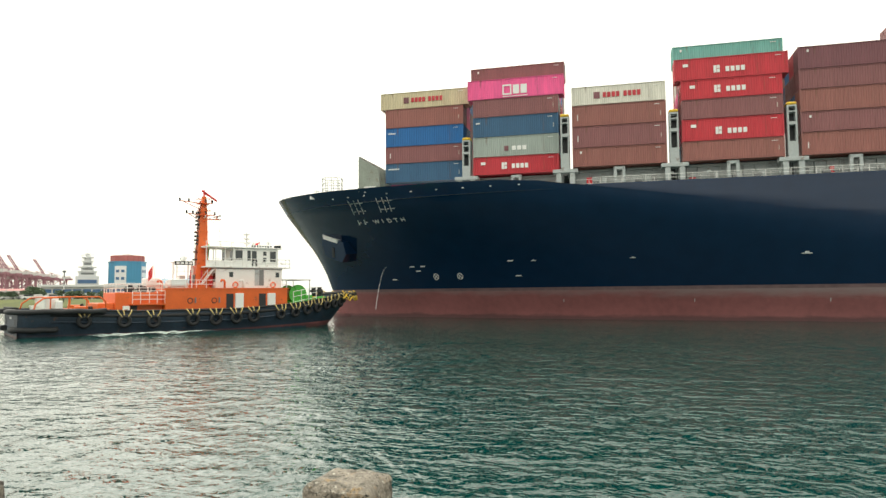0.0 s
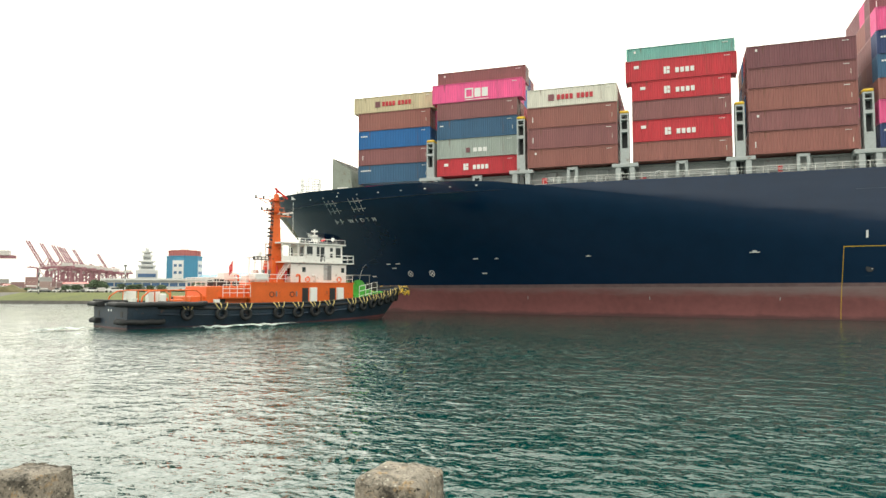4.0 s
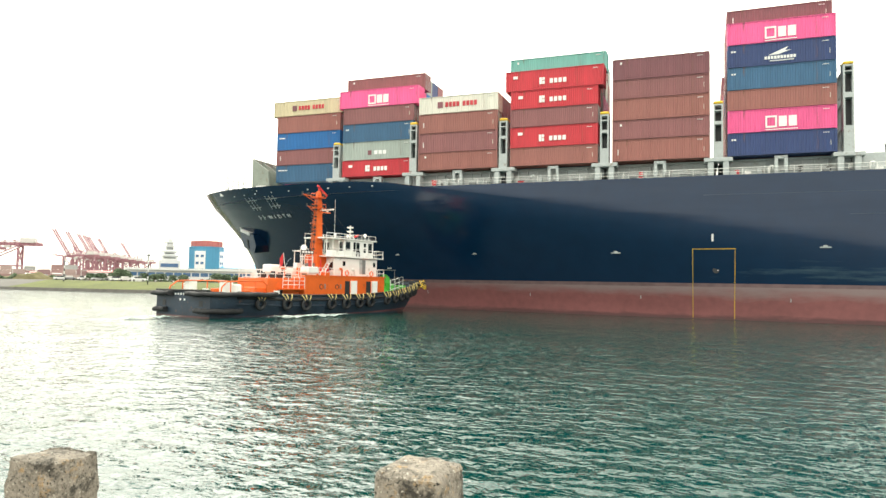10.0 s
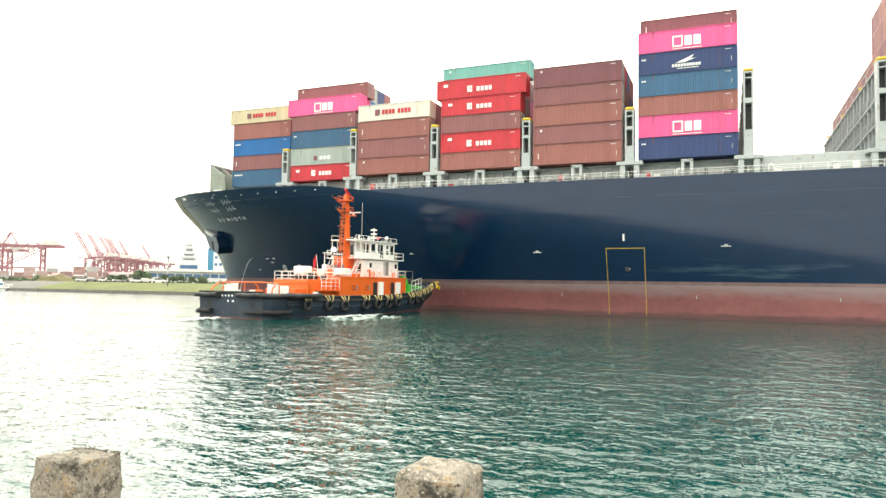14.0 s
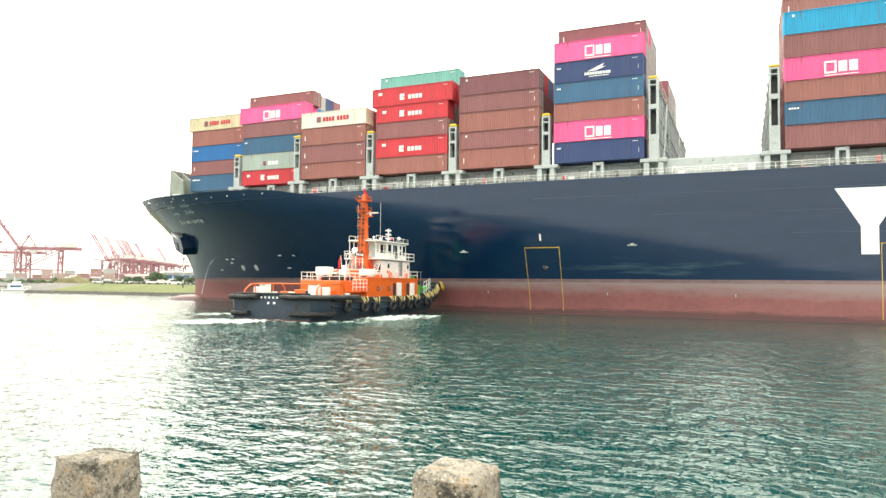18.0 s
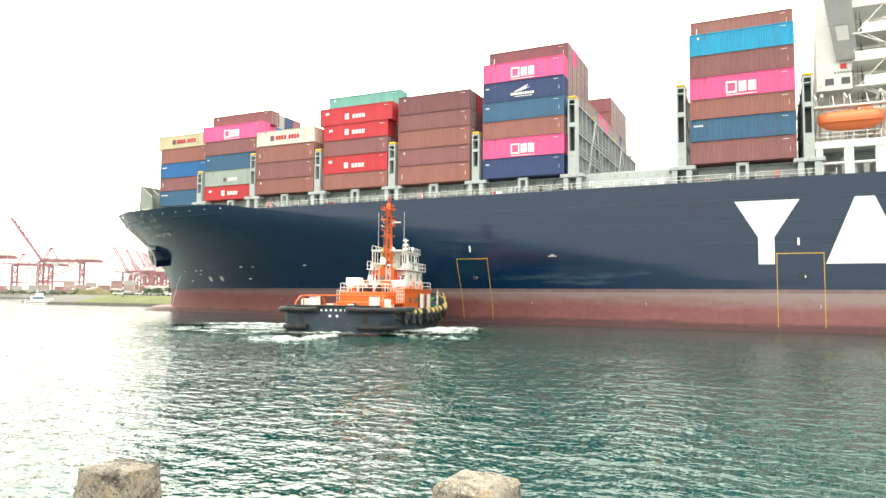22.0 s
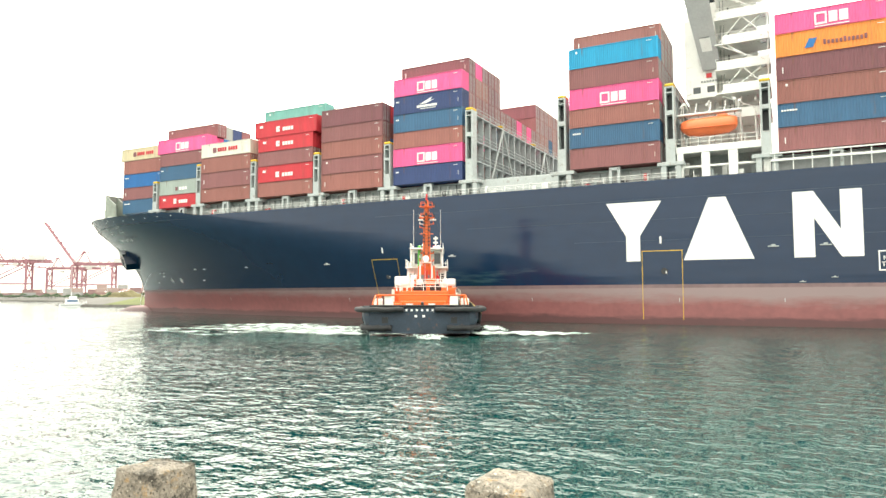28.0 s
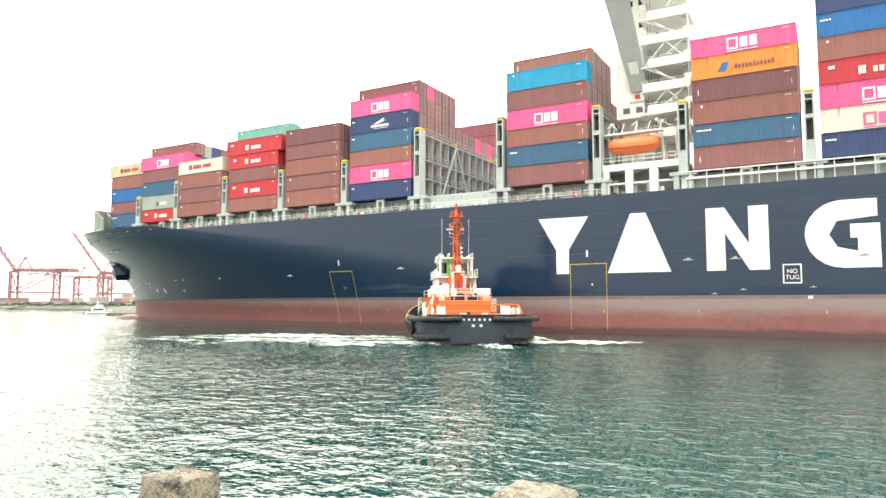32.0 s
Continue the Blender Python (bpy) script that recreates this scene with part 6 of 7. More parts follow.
def slab_tube(bm, pts, wide, tall, seg=10):
    """A flattened, sagging roll through pts that lies level."""
    pts = [Vector(p) for p in pts]
    rings = []
    for i, p in enumerate(pts):
        d = pts[min(i + 1, len(pts) - 1)] - pts[max(i - 1, 0)]
        o = Vector((d.y, -d.x, 0)).normalized()
        sag = 0.05 * math.sin(i * 1.9) * tall / 0.3
        rings.append([bm.verts.new(p + o * wide * math.copysign(abs(math.cos(t)) ** 0.6, math.cos(t)) + Vector((0, 0, tall * math.copysign(abs(math.sin(t)) ** 0.7, math.sin(t)) + sag))) for t in [2 * math.pi * j / seg for j in range(seg)]])
    for a, b in zip(rings, rings[1:]):
        for j in range(seg):
            f = bm.faces.new((a[j], a[(j + 1) % seg], b[(j + 1) % seg], b[j]))
            f.smooth = True
    bm.faces.new(rings[0][::-1])
    bm.faces.new(rings[-1])
    bmesh.ops.recalc_face_normals(bm, faces=bm.faces)


def quarter(sign, z, first, last, out=0.3):
    """A line round the stern quarter, from near the middle of the transom to the side."""
    pts = []
    for f in np.linspace(first, last, 15):
        if f < 0.35:
            pts.append((-TA - out, sign * (1.5 + (TB * 0.84 - 1.5) * f / 0.35), z))
        else:
            a = (f - 0.35) / 0.65
            x = -TA - out + 0.5 * min(1, a * 5) + 7.2 * a
            pts.append((x, sign * (max(tug_half(x, z), TB * 0.84) + out * min(1, a * 5)), z))
    return pts


def tug_fenders():
    # gunwale cap and rubbing strakes follow the side
    rng = random.Random(31)
    for sign in (-1, 1):
        xs = [x for x in [-16.8 + 0.85 * i for i in range(44)] if x < TA - 0.35] + [TA - 0.2]
        for name, dz, r, mt in (("gunwale", 0.0, 0.12, RUBBER), ("rubbing_strake", -0.5, 0.17, RUBBER), ("rubbing_strake", -1.2, 0.1, TUGHULL)):
            pts = []
            for x in xs:
                z = tug_rail(x) + dz
                xx = fore(x, z)
                pts.append((xx, sign * (tug_half(xx, z) + 0.04), z))
            bm = bmesh.new()
            tube(bm, pts, r, 7)
            part(name, bm, mt, tug)
        # tyres on their ropes
        for x in (-13.9, -10.2, -7.35, -3.3, -0.8, 1.5, 3.6, 7.4, 9.6, 11.4, 13.1, 14.6, 16.0, 17.2):
            z = tug_rail(x) - 1.05 + rng.uniform(-0.06, 0.06)
            xx = fore(x, z)
            y = tug_half(xx, z)
            slope = math.degrees(math.atan2(tug_half(xx + 0.3, z) - tug_half(xx - 0.3, z), 0.6))
            rr = (0.54 if x < 6 else 0.45) * rng.uniform(0.92, 1.06)
            bm = bmesh.new()
            torus(bm, Matrix(), rr, 0.21)
            t = part("tyre", bm, RUBBER, tug, "black rubber tyre fender")
            t.matrix_basis = pose(xx, sign * (y + 0.28), z, 90 - sign * 6, 0, sign * slope)
            for dx in (-0.66, rng.uniform(-0.15, 0.15), 0.66):
                b2 = bmesh.new()
                mid = (xx + dx * 0.8, sign * (y + 0.44), z + rr + 0.28)
                tube(b2, [(xx + dx * 0.4, sign * (y + 0.47), z + rr - 0.1), mid, (xx + dx * 1.05, sign * (tug_half(xx + dx, z + 1.0) + 0.14), z + 1.14)], 0.062, 5)
                part("tyre_rope", b2, ROPE, tug, "worn pale yellow rope lashing")
        # stern fenders: flattened rubber rolls round the quarter
        for z, wide, tall, first, last, out in ((2.45, 0.52, 0.25, 0.0, 1.0, 0.3), (0.72, 0.34, 0.26, 0.12, 0.62, 0.22)):
            pts = quarter(sign, z, first, last, out)
            bm = bmesh.new()
            slab_tube(bm, pts, wide, tall)
            part("stern_fender", bm, RUBBER, tug, "thick flattened black rubber fender at the stern quarter")
        part("freeing_port", boxes((-TA - 0.03, -TA + 0.02, sign * 3.3 - 0.3, sign * 3.3 + 0.3, 1.15, 1.75)), DARK, tug)
    # white name blocks on the transom
    for i in range(8):
        y = 1.75 - i * 0.5
        part("name_bar", boxes((-TA - 0.03, -TA + 0.02, y - 0.1, y + 0.1, 2.3, 2.5)), CLEANWHITE, tug)
    for y in (0.35, -0.4):
        part("name_bar", boxes((-TA - 0.03, -TA + 0.02, y - 0.13, y + 0.13, 1.72, 1.94)), CLEANWHITE, tug)
    bm = bmesh.new()
    tube(bm, [(-TA - 0.05, -TB * 0.84, 2.8), (-TA - 0.05, 0, 2.8), (-TA - 0.05, TB * 0.84, 2.8)], 0.12)
    part("gunwale", bm, RUBBER, tug)
    # big bow fender and draped mooring ropes
    bm = bmesh.new()
    pts = []
    for a in np.linspace(-78, 78, 17):
        c, s_ = math.cos(radians(a)), math.sin(radians(a))
        pts.append((TA - 3.2 + 3.4 * c, 3.6 * s_, 3.75 + 0.25 * c))
    tube(bm, pts, 0.42, 9)
    part("bow_fender", bm, RUBBER, tug, "thick black bow fender")
    for sign in (-1, 1):
        for k in range(5):
            bm = bmesh.new()
            pp = []
            for a in np.linspace(6, 88, 26):
                c, s_ = math.cos(radians(a)), math.sin(radians(a))
                pp.append((TA - 3.2 + (3.55 + 0.07 * k) * c, sign * (3.72 + 0.09 * k) * s_, 4.1 - 0.17 * k + 0.3 * math.sin(a * 0.3 + k * 2) + rng.uniform(-0.1, 0.1)))
            tube(bm, pp, 0.065, 5)
            part("mooring_rope", bm, ROPE if k % 2 else YELLOW, tug, "yellow mooring rope draped over the fender")


tug_fenders()


def tug_window(parent, x, y, z, w, h, face, name="window", mt=None, frame=True):
    """A window on a side (face 's' or 'p') or on an end (face 'f' or 'a')."""
    mt = mt or GLASS
    def slab(d0, d1, ww, hh):
        if face == "s":
            return (x - ww / 2, x + ww / 2, y - d1, y - d0, z - hh / 2, z + hh / 2)
        if face == "p":
            return (x - ww / 2, x + ww / 2, y + d0, y + d1, z - hh / 2, z + hh / 2)
        if face == "f":
            return (x + d0, x + d1, y - ww / 2, y + ww / 2, z - hh / 2, z + hh / 2)
        return (x - d1, x - d0, y - ww / 2, y + ww / 2, z - hh / 2, z + hh / 2)
    w_ = part(name, boxes(slab(-0.05, 0.02, w, h)), mt, parent)
    if frame:
        for dz in (-h / 2 - 0.03, h / 2 + 0.03):
            b = list(slab(-0.05, 0.045, w + 0.12, 0.06))
            b[4] += dz
            b[5] += dz
            part("frame", boxes(tuple(b)), WHITE, w_)
    return w_


HY, HT = 3.6, 4.7       # the deckhouse: half breadth and top


def tug_house():
    h = part("deckhouse", boxes((-5.6, 8.8, -HY, HY, 1.35, HT), bevel=0.12), ORANGE, tug, "orange painted steel deckhouse")
    part("aft_deckhouse", boxes((-10.4, -5.6, -2.7, 2.7, 1.35, 4.3), bevel=0.1), ORANGE, tug, "orange aft casing")
    part("low_casing", boxes((-12.0, -10.4, -2.4, 2.4, 1.35, 3.2), bevel=0.08), ORANGE, tug, "low orange winch casing")
    c = part("cabin", boxes((0.4, 8.6, -2.35, 2.35, HT, 7.2), bevel=0.08), WHITE, tug, "white upper cabin")
    w = part("wheelhouse", boxes((2.6, 8.3, -1.9, 1.9, 7.2, 9.5), bevel=0.08), WHITE, tug, "white wheelhouse with dark windows")
    part("bridge_deck", boxes((-0.9, 9.6, -2.6, 2.6, 7.15, 7.27)), WHITE, tug)
    part("roof", boxes((-0.75, 8.75, -2.1, 2.1, 9.5, 9.66), bevel=0.05), WHITE, tug)
    part("deck_stripe", boxes((0.38, 8.62, -2.39, -2.35, 7.0, 7.1)), SHADEGREY, c)
    for sx in (-1, 1):
        for x in (-0.6, 0.5, 1.6):
            part("roof_post", rods([((x, sx * 1.95, 7.25), (x, sx * 1.95, 9.5))], 0.065), WHITE, tug)
        part("verandah_panel", boxes((-0.6, 2.6, min(sx * 1.9, sx * 1.96), max(sx * 1.9, sx * 1.96), 7.27, 8.0)), WHITE, tug)
        part("deck_edge", boxes((-5.65, 8.85, min(sx * HY, sx * (HY + 0.07)), max(sx * HY, sx * (HY + 0.07)), HT - 0.1, HT + 0.06)), ORANGE, tug)
    for face, sx in (("s", -1), ("p", 1)):
        y = sx * 1.9
        for x, ww, hh, zz in ((3.3, 0.85, 1.1, 8.7), (4.55, 0.42, 1.2, 8.65), (5.2, 0.6, 1.25, 8.6), (6.55, 0.42, 0.5, 8.95), (6.55, 0.42, 0.5, 8.2), (7.6, 0.75, 1.25, 8.6)):
            tug_window(w, x, y, zz, ww, hh, face)
        y = sx * 2.35
        for x, zz in ((2.2, 6.35), (8.0, 6.35)):
            tug_window(c, x, y, zz, 0.48, 0.6, face)
        tug_window(c, 5.95, y, 6.0, 0.6, 1.9, face, "door", SHADEGREY)
        tug_window(c, 5.35, y * 1.012, 6.0, 0.5, 1.9, face, "door", LIGHTGREY, False)
        yy = sx * HY
        for x in (2.05, 6.0):
            tug_window(h, x - 0.45, yy, 3.15, 0.85, 1.9, face, "doorway", DARK, False)
            o = sx * 0.25
            part("door", boxes((x + 0.15, x + 1.1, yy + min(o, 0) - 0.02, yy + max(o, 0) + 0.02, 2.2, 4.15), bevel=0.03), CLEANWHITE, h, "white steel door standing open")
        for x in (-2.9, -0.2, 4.6):
            bm = bmesh.new()
            torus(bm, Matrix.Translation((x, yy, 3.35)) @ Matrix.Rotation(radians(90), 4, "X"), 0.28 if x < 4 else 0.12, 0.05, 12, 5)
            part("porthole", bm, DARK if x < 4 else ORANGE, h)
            if x < 4:
                part("vent_pipe", rods([((x + 0.55, yy + sx * 0.08, 3.1), (x + 0.55, yy + sx * 0.08, 3.7))], 0.09), SHADEGREY, h)
        for x in (2.7, 7.4):
            bm = bmesh.new()
            m_ = Matrix.Translation((x, sx * 2.43, 5.15)) @ Matrix.Rotation(radians(90), 4, "X")
            torus(bm, m_, 0.3, 0.08, 16, 6)
            ring = part("lifebuoy", bm, BOATORANGE, c, "orange and white lifebuoy")
            for k in range(4):
                a = radians(45 + 90 * k)
                bm = bmesh.new()
                torus(bm, m_ @ Matrix.Translation((0.3 * math.cos(a), 0.3 * math.sin(a), 0)) @ Matrix.Rotation(a, 4, "Z") @ Matrix.Rotation(radians(90), 4, "X"), 0.07, 0.03, 7, 4)
                part("band", bm, CLEANWHITE, ring)
        # the recess on the aft quarter of the house, with its rails and red locker
        part("side_deck", boxes((-9.0, -5.6, min(sx * 2.7, sx * HY), max(sx * 2.7, sx * HY), 2.95, 3.1)), ORANGE, tug)
        rail_run(tug, [(x, sx * (HY - 0.05), 3.1) for x in (-8.9, -8.1, -7.2, -6.4, -5.6)], 1.35, WHITE, 3, 0.035)
        part("fire_box", boxes((-9.75, -9.1, min(sx * 3.0, sx * 3.3), max(sx * 3.0, sx * 3.3), 1.5, 2.85), bevel=0.03), CLEANWHITE, tug, "white fire station box")
        part("fire_mark", boxes((-9.6, -9.25, min(sx * 3.28, sx * 3.32), max(sx * 3.28, sx * 3.32), 2.0, 2.5)), RED, tug)
        part("doorway", boxes((-8.9, -8.2, min(sx * 2.68, sx * 2.74), max(sx * 2.68, sx * 2.74), 1.5, 2.9)), DARK, tug)
        part("deck_crate", boxes((-11.9, -11.0, min(sx * 2.5, sx * 3.4), max(sx * 2.5, sx * 3.4), 1.5, 2.6), bevel=0.05), ORANGE, tug)
    for y in (-1.5, -0.75, 0, 0.75, 1.5):
        tug_window(w, 8.3, y, 8.7, 0.58, 1.1, "f")
    for y in (-1.25, 1.25):
        tug_window(w, 2.6, y, 8.5, 0.8, 1.4, "a")
        tug_window(c, 0.4, y * 1.45, 6.0, 0.65, 1.0, "a", "window", GLASS)
        part("red_cylinder", rods([((0.2, y * 1.1, 5.0), (0.2, y * 1.1, 6.2))], 0.2, 10), RED, tug, "red fire cylinder")
    # the block capital on the wheelhouse side
    for x0, x1, z0, z1 in ((4.9, 5.05, 7.4, 8.15), (5.4, 5.55, 7.4, 8.15), (5.05, 5.4, 7.7, 7.86)):
        part("letter_stroke", boxes((x0, x1, -1.96, -1.88, z0, z1)), DARK, w)
    for sx in (-1, 1):
        rail_run(tug, [(x, sx * 2.55, 7.27) for x in (-0.85, 0.6, 2, 3.5, 5, 6.4, 7.8, 9.5)], 0.95)
        rail_run(tug, [(x, sx * 2.0, 9.66) for x in (-0.65, 1, 2.6, 4.2, 5.8, 7.2, 8.6)], 0.55, WHITE, 1)
        rail_run(tug, [(x, sx * (HY - 0.1), HT) for x in (-5.5, -4.4, -3.3, -2.2, -1.1, 0.2)], 0.95)
        rail_run(tug, [(x, sx * 2.6, 4.3) for x in (-10.3, -9.2, -8.0, -6.8, -5.7)], 0.95)
        rail_run(tug, [(8.7, sx * 3.5, HT), (8.7, sx * 2.4, HT), (8.7, sx * 1.2, HT)], 1.0)
        # bow deck side rails
        rail_run(tug, [(9.2, sx * 4.3, 2.4), (10.3, sx * 4.2, 2.6), (11.4, sx * 4.0, 2.8), (12.6, sx * 3.7, 2.95)], 1.9, WHITE, 3)
        # pipe rails on the aft deck
        bm = bmesh.new()
        tube(bm, [(-18.2, sx * 4.75, 2.0), (-17.9, sx * 4.6, 3.2), (-17.2, sx * 4.45, 3.75), (-15.5, sx * 4.3, 3.85), (-13.8, sx * 4.2, 3.85), (-12.2, sx * 4.1, 3.85), (-11.6, sx * 4.05, 3.4), (-11.5, sx * 4.0, 1.6)], 0.085)
        part("towing_rail", bm, ORANGE, tug, "orange pipe rail over the aft deck")
        for x in (-16.6, -15.0, -13.4):
            part("rail_post", rods([((x, sx * 4.35, 1.6), (x, sx * 4.3, 3.83))], 0.065), ORANGE, tug)
        part("ladder", rods([((-1.5, sx * 2.3, HT), (0.35, sx * 2.3, 7.2)), ((-1.5, sx * 1.7, HT), (0.35, sx * 1.7, 7.2))], 0.06), WHITE, tug)
        rail_run(tug, [(-1.5, sx * 2.36, HT), (-0.6, sx * 2.36, 5.95), (0.35, sx * 2.36, 7.2)], 0.85, WHITE, 1, 0.03)
        for k in range(9):
            f = (k + 0.5) / 9
            part("tread", boxes((-1.62 + 1.85 * f, -1.38 + 1.85 * f, min(sx * 1.7, sx * 2.3), max(sx * 1.7, sx * 2.3), HT + 2.5 * f - 0.03, HT + 2.5 * f + 0.03)), WHITE, tug)
    bm = bmesh.new()
    tube(bm, [(-17.0, -4.45, 3.8), (-17.0, -2, 3.85), (-17.0, 2, 3.85), (-17.0, 4.45, 3.8)], 0.085)
    part("towing_arch", bm, ORANGE, tug, "orange pipe arch across the towing deck")
    rail_run(tug, [(-10.35, y, 4.3) for y in (-2.6, -1.3, 0, 1.3, 2.6)], 0.95)
    rail_run(tug, [(-5.5, y, HT) for y in (-3.5, -2.4, 2.4, 3.5)], 0.95)
    rail_run(tug, [(9.55, y, 7.27) for y in (-2.55, -1.3, 0, 1.3, 2.55)], 0.95)
    # rafts, fans and machinery on the house
    part("raft_canister", boxes((-6.2, -4.5, 1.8, 3.5, HT + 0.25, 6.0), bevel=0.16), CLEANWHITE, tug, "white liferaft box")
    part("raft_canister", boxes((-5.0, -3.3, -3.5, -2.0, HT + 0.2, 5.75), bevel=0.16), CLEANWHITE, tug, "white liferaft box")
    for x0, y0 in ((-6.0, 2.0), (-6.0, 3.2), (-4.9, -3.3), (-4.9, -2.2)):
        part("raft_cradle", boxes((x0, x0 + 1.4, y0, y0 + 0.15, HT - (0.4 if x0 < -5.6 else 0), HT + 0.3)), WHITE, tug)
    for x, y, ww, hh, mt in ((-3.6, 0.9, 0.55, 0.9, WHITE), (-2.7, 2.2, 0.5, 0.7, WHITE), (-1.6, -2.9, 0.4, 0.5, ORANGE), (-3.4, -0.6, 0.5, 1.1, ORANGE), (-2.3, 1.5, 0.35, 1.6, WHITE)):
        part("fan_box", boxes((x - ww, x + ww, y - ww, y + ww, HT, HT + hh), bevel=0.06), mt, tug)
    for k, (x, y) in enumerate(((-2.9, -1.4), (-4.6, 1.2), (-1.2, 2.9), (1.2, -3.0), (3.4, -3.1))):
        bm = bmesh.new()
        tube(bm, [(x, y, HT), (x, y, HT + 0.75), (x - 0.1, y, HT + 0.95), (x - 0.35, y, HT + 0.98), (x - 0.45, y, HT + 0.75)], 0.13, 8)
        part("gooseneck_vent", bm, ORANGE if k % 2 else WHITE, tug)
    # the towing gear on the aft casing
    for k, (x, y) in enumerate(((-6.4, -1.6), (-7.1, -0.9), (-7.2, 0.1), (-6.6, 1.0), (-8.4, 0.6), (-8.6, -1.4))):
        bm = bmesh.new()
        rod(bm, (x, y, 4.3), (x, y, 4.85 + 0.12 * (k % 3)), 0.24, 9)
        rod(bm, (x - 0.35, y, 4.75), (x + 0.35, y, 4.75), 0.14, 7)
        rod(bm, (x, y - 0.3, 4.6), (x, y + 0.3, 4.6), 0.3, 9)
        part("winch_gear", bm, DARK, tug, "dark deck machinery")
    part("tow_hook", rods([((-12.0, 0, 2.7), (-12.9, 0, 2.75)), ((-12.9, 0, 2.75), (-13.1, 0, 3.1)), ((-12.2, -0.6, 2.4), (-12.2, 0.6, 2.4))], 0.16, 8), DARK, tug)
    for x, y, ww, hh, mt in ((-16.3, 3.2, 0.55, 3.9, CLEANWHITE), (-16.1, 4.3, 0.3, 3.5, CLEANWHITE), (-16.4, -3.3, 0.6, 3.8, CLEANWHITE), (-15.9, -4.4, 0.3, 3.5, CLEANWHITE), (-13.2, 2.6, 0.7, 3.0, ORANGE), (-13.6, -2.6, 0.6, 2.9, ORANGE), (-14.6, -1.4, 0.4, 2.7, ORANGE)):
        part("deck_locker", boxes((x - ww, x + ww, y - 0.42, y + 0.42, 1.65, hh), bevel=0.1), mt, tug, "white deck locker" if mt is CLEANWHITE else "")
    for y in (-1.1, 1.1):
        bm = bmesh.new()
        rod(bm, (-17.4, y, 1.6), (-17.4, y, 2.9), 0.24, 9)
        rod(bm, (-17.4, y, 2.9), (-17.4, y, 3.0), 0.34, 9)
        part("bollard", bm, CLEANWHITE, tug)
    # bow winch and bitts
    bm = bmesh.new()
    rod(bm, (11.2, -1.4, 4.0), (11.2, 1.4, 4.0), 0.7, 16)
    part("towing_winch", bm, ROPE, tug, "winch drum wound with pale rope")
    for y in (-1.55, 1.4):
        bm = bmesh.new()
        rod(bm, (11.2, y, 4.0), (11.2, y + 0.14, 4.0), 1.2, 20)
        flange = part("winch_flange", bm, WINCHGREEN, tug, "bright green winch flange with ribs")
        for k in range(6):
            a = radians(60 * k)
            part("rib", rods([((11.2, y - 0.05, 4.0), (11.2 + 1.1 * math.cos(a), y - 0.05, 4.0 + 1.1 * math.sin(a)))], 0.07, 5), WINCHGREEN, flange)
    part("winch_bed", boxes((10.0, 12.6, -2.2, 2.2, 2.2, 2.95), bevel=0.06), WINCHGREEN, tug)
    part("winch_motor", boxes((12.1, 13.0, -2.0, -1.0, 2.95, 3.9), bevel=0.15), WINCHGREEN, tug)
    part("winch_motor", boxes((10.1, 10.8, 1.7, 2.5, 2.95, 3.7), bevel=0.15), WINCHGREEN, tug)
    part("awning", boxes((8.8, 12.6, -2.4, 2.4, 5.75, 5.82)), SHADEGREY, tug)
    for sx in (-1, 1):
        for x in (9.2, 12.4):
            part("awning_post", rods([((x, sx * 2.3, 2.6), (x, sx * 2.3, 5.75))], 0.05, 5), SHADEGREY, tug)
    for y in (-0.8, 0.8):
        part("bitt_post", rods([((14.6, y, 2.7), (14.6, y, 4.9))], 0.28, 10), DARK, tug)
    part("bitt_bar", rods([((14.6, -1.5, 4.4), (14.6, 1.5, 4.4))], 0.2, 10), DARK, tug)
    # coils of rope heaped on the fore deck
    rng = random.Random(9)
    for k in range(7):
        bm = bmesh.new()
        x, y = rng.uniform(13.2, 16.6), rng.uniform(-2.2, 2.2)
        for j in range(3):
            torus(bm, Matrix.Translation((x, y, 3.25 + 0.15 * j)) @ Matrix.Rotation(rng.uniform(-0.3, 0.3), 4, "X"), rng.uniform(0.45, 0.75), 0.085, 14, 5)
        part("rope_coil", bm, YELLOW if k % 2 else WINCHGREEN, tug)
    return h


tug_house()


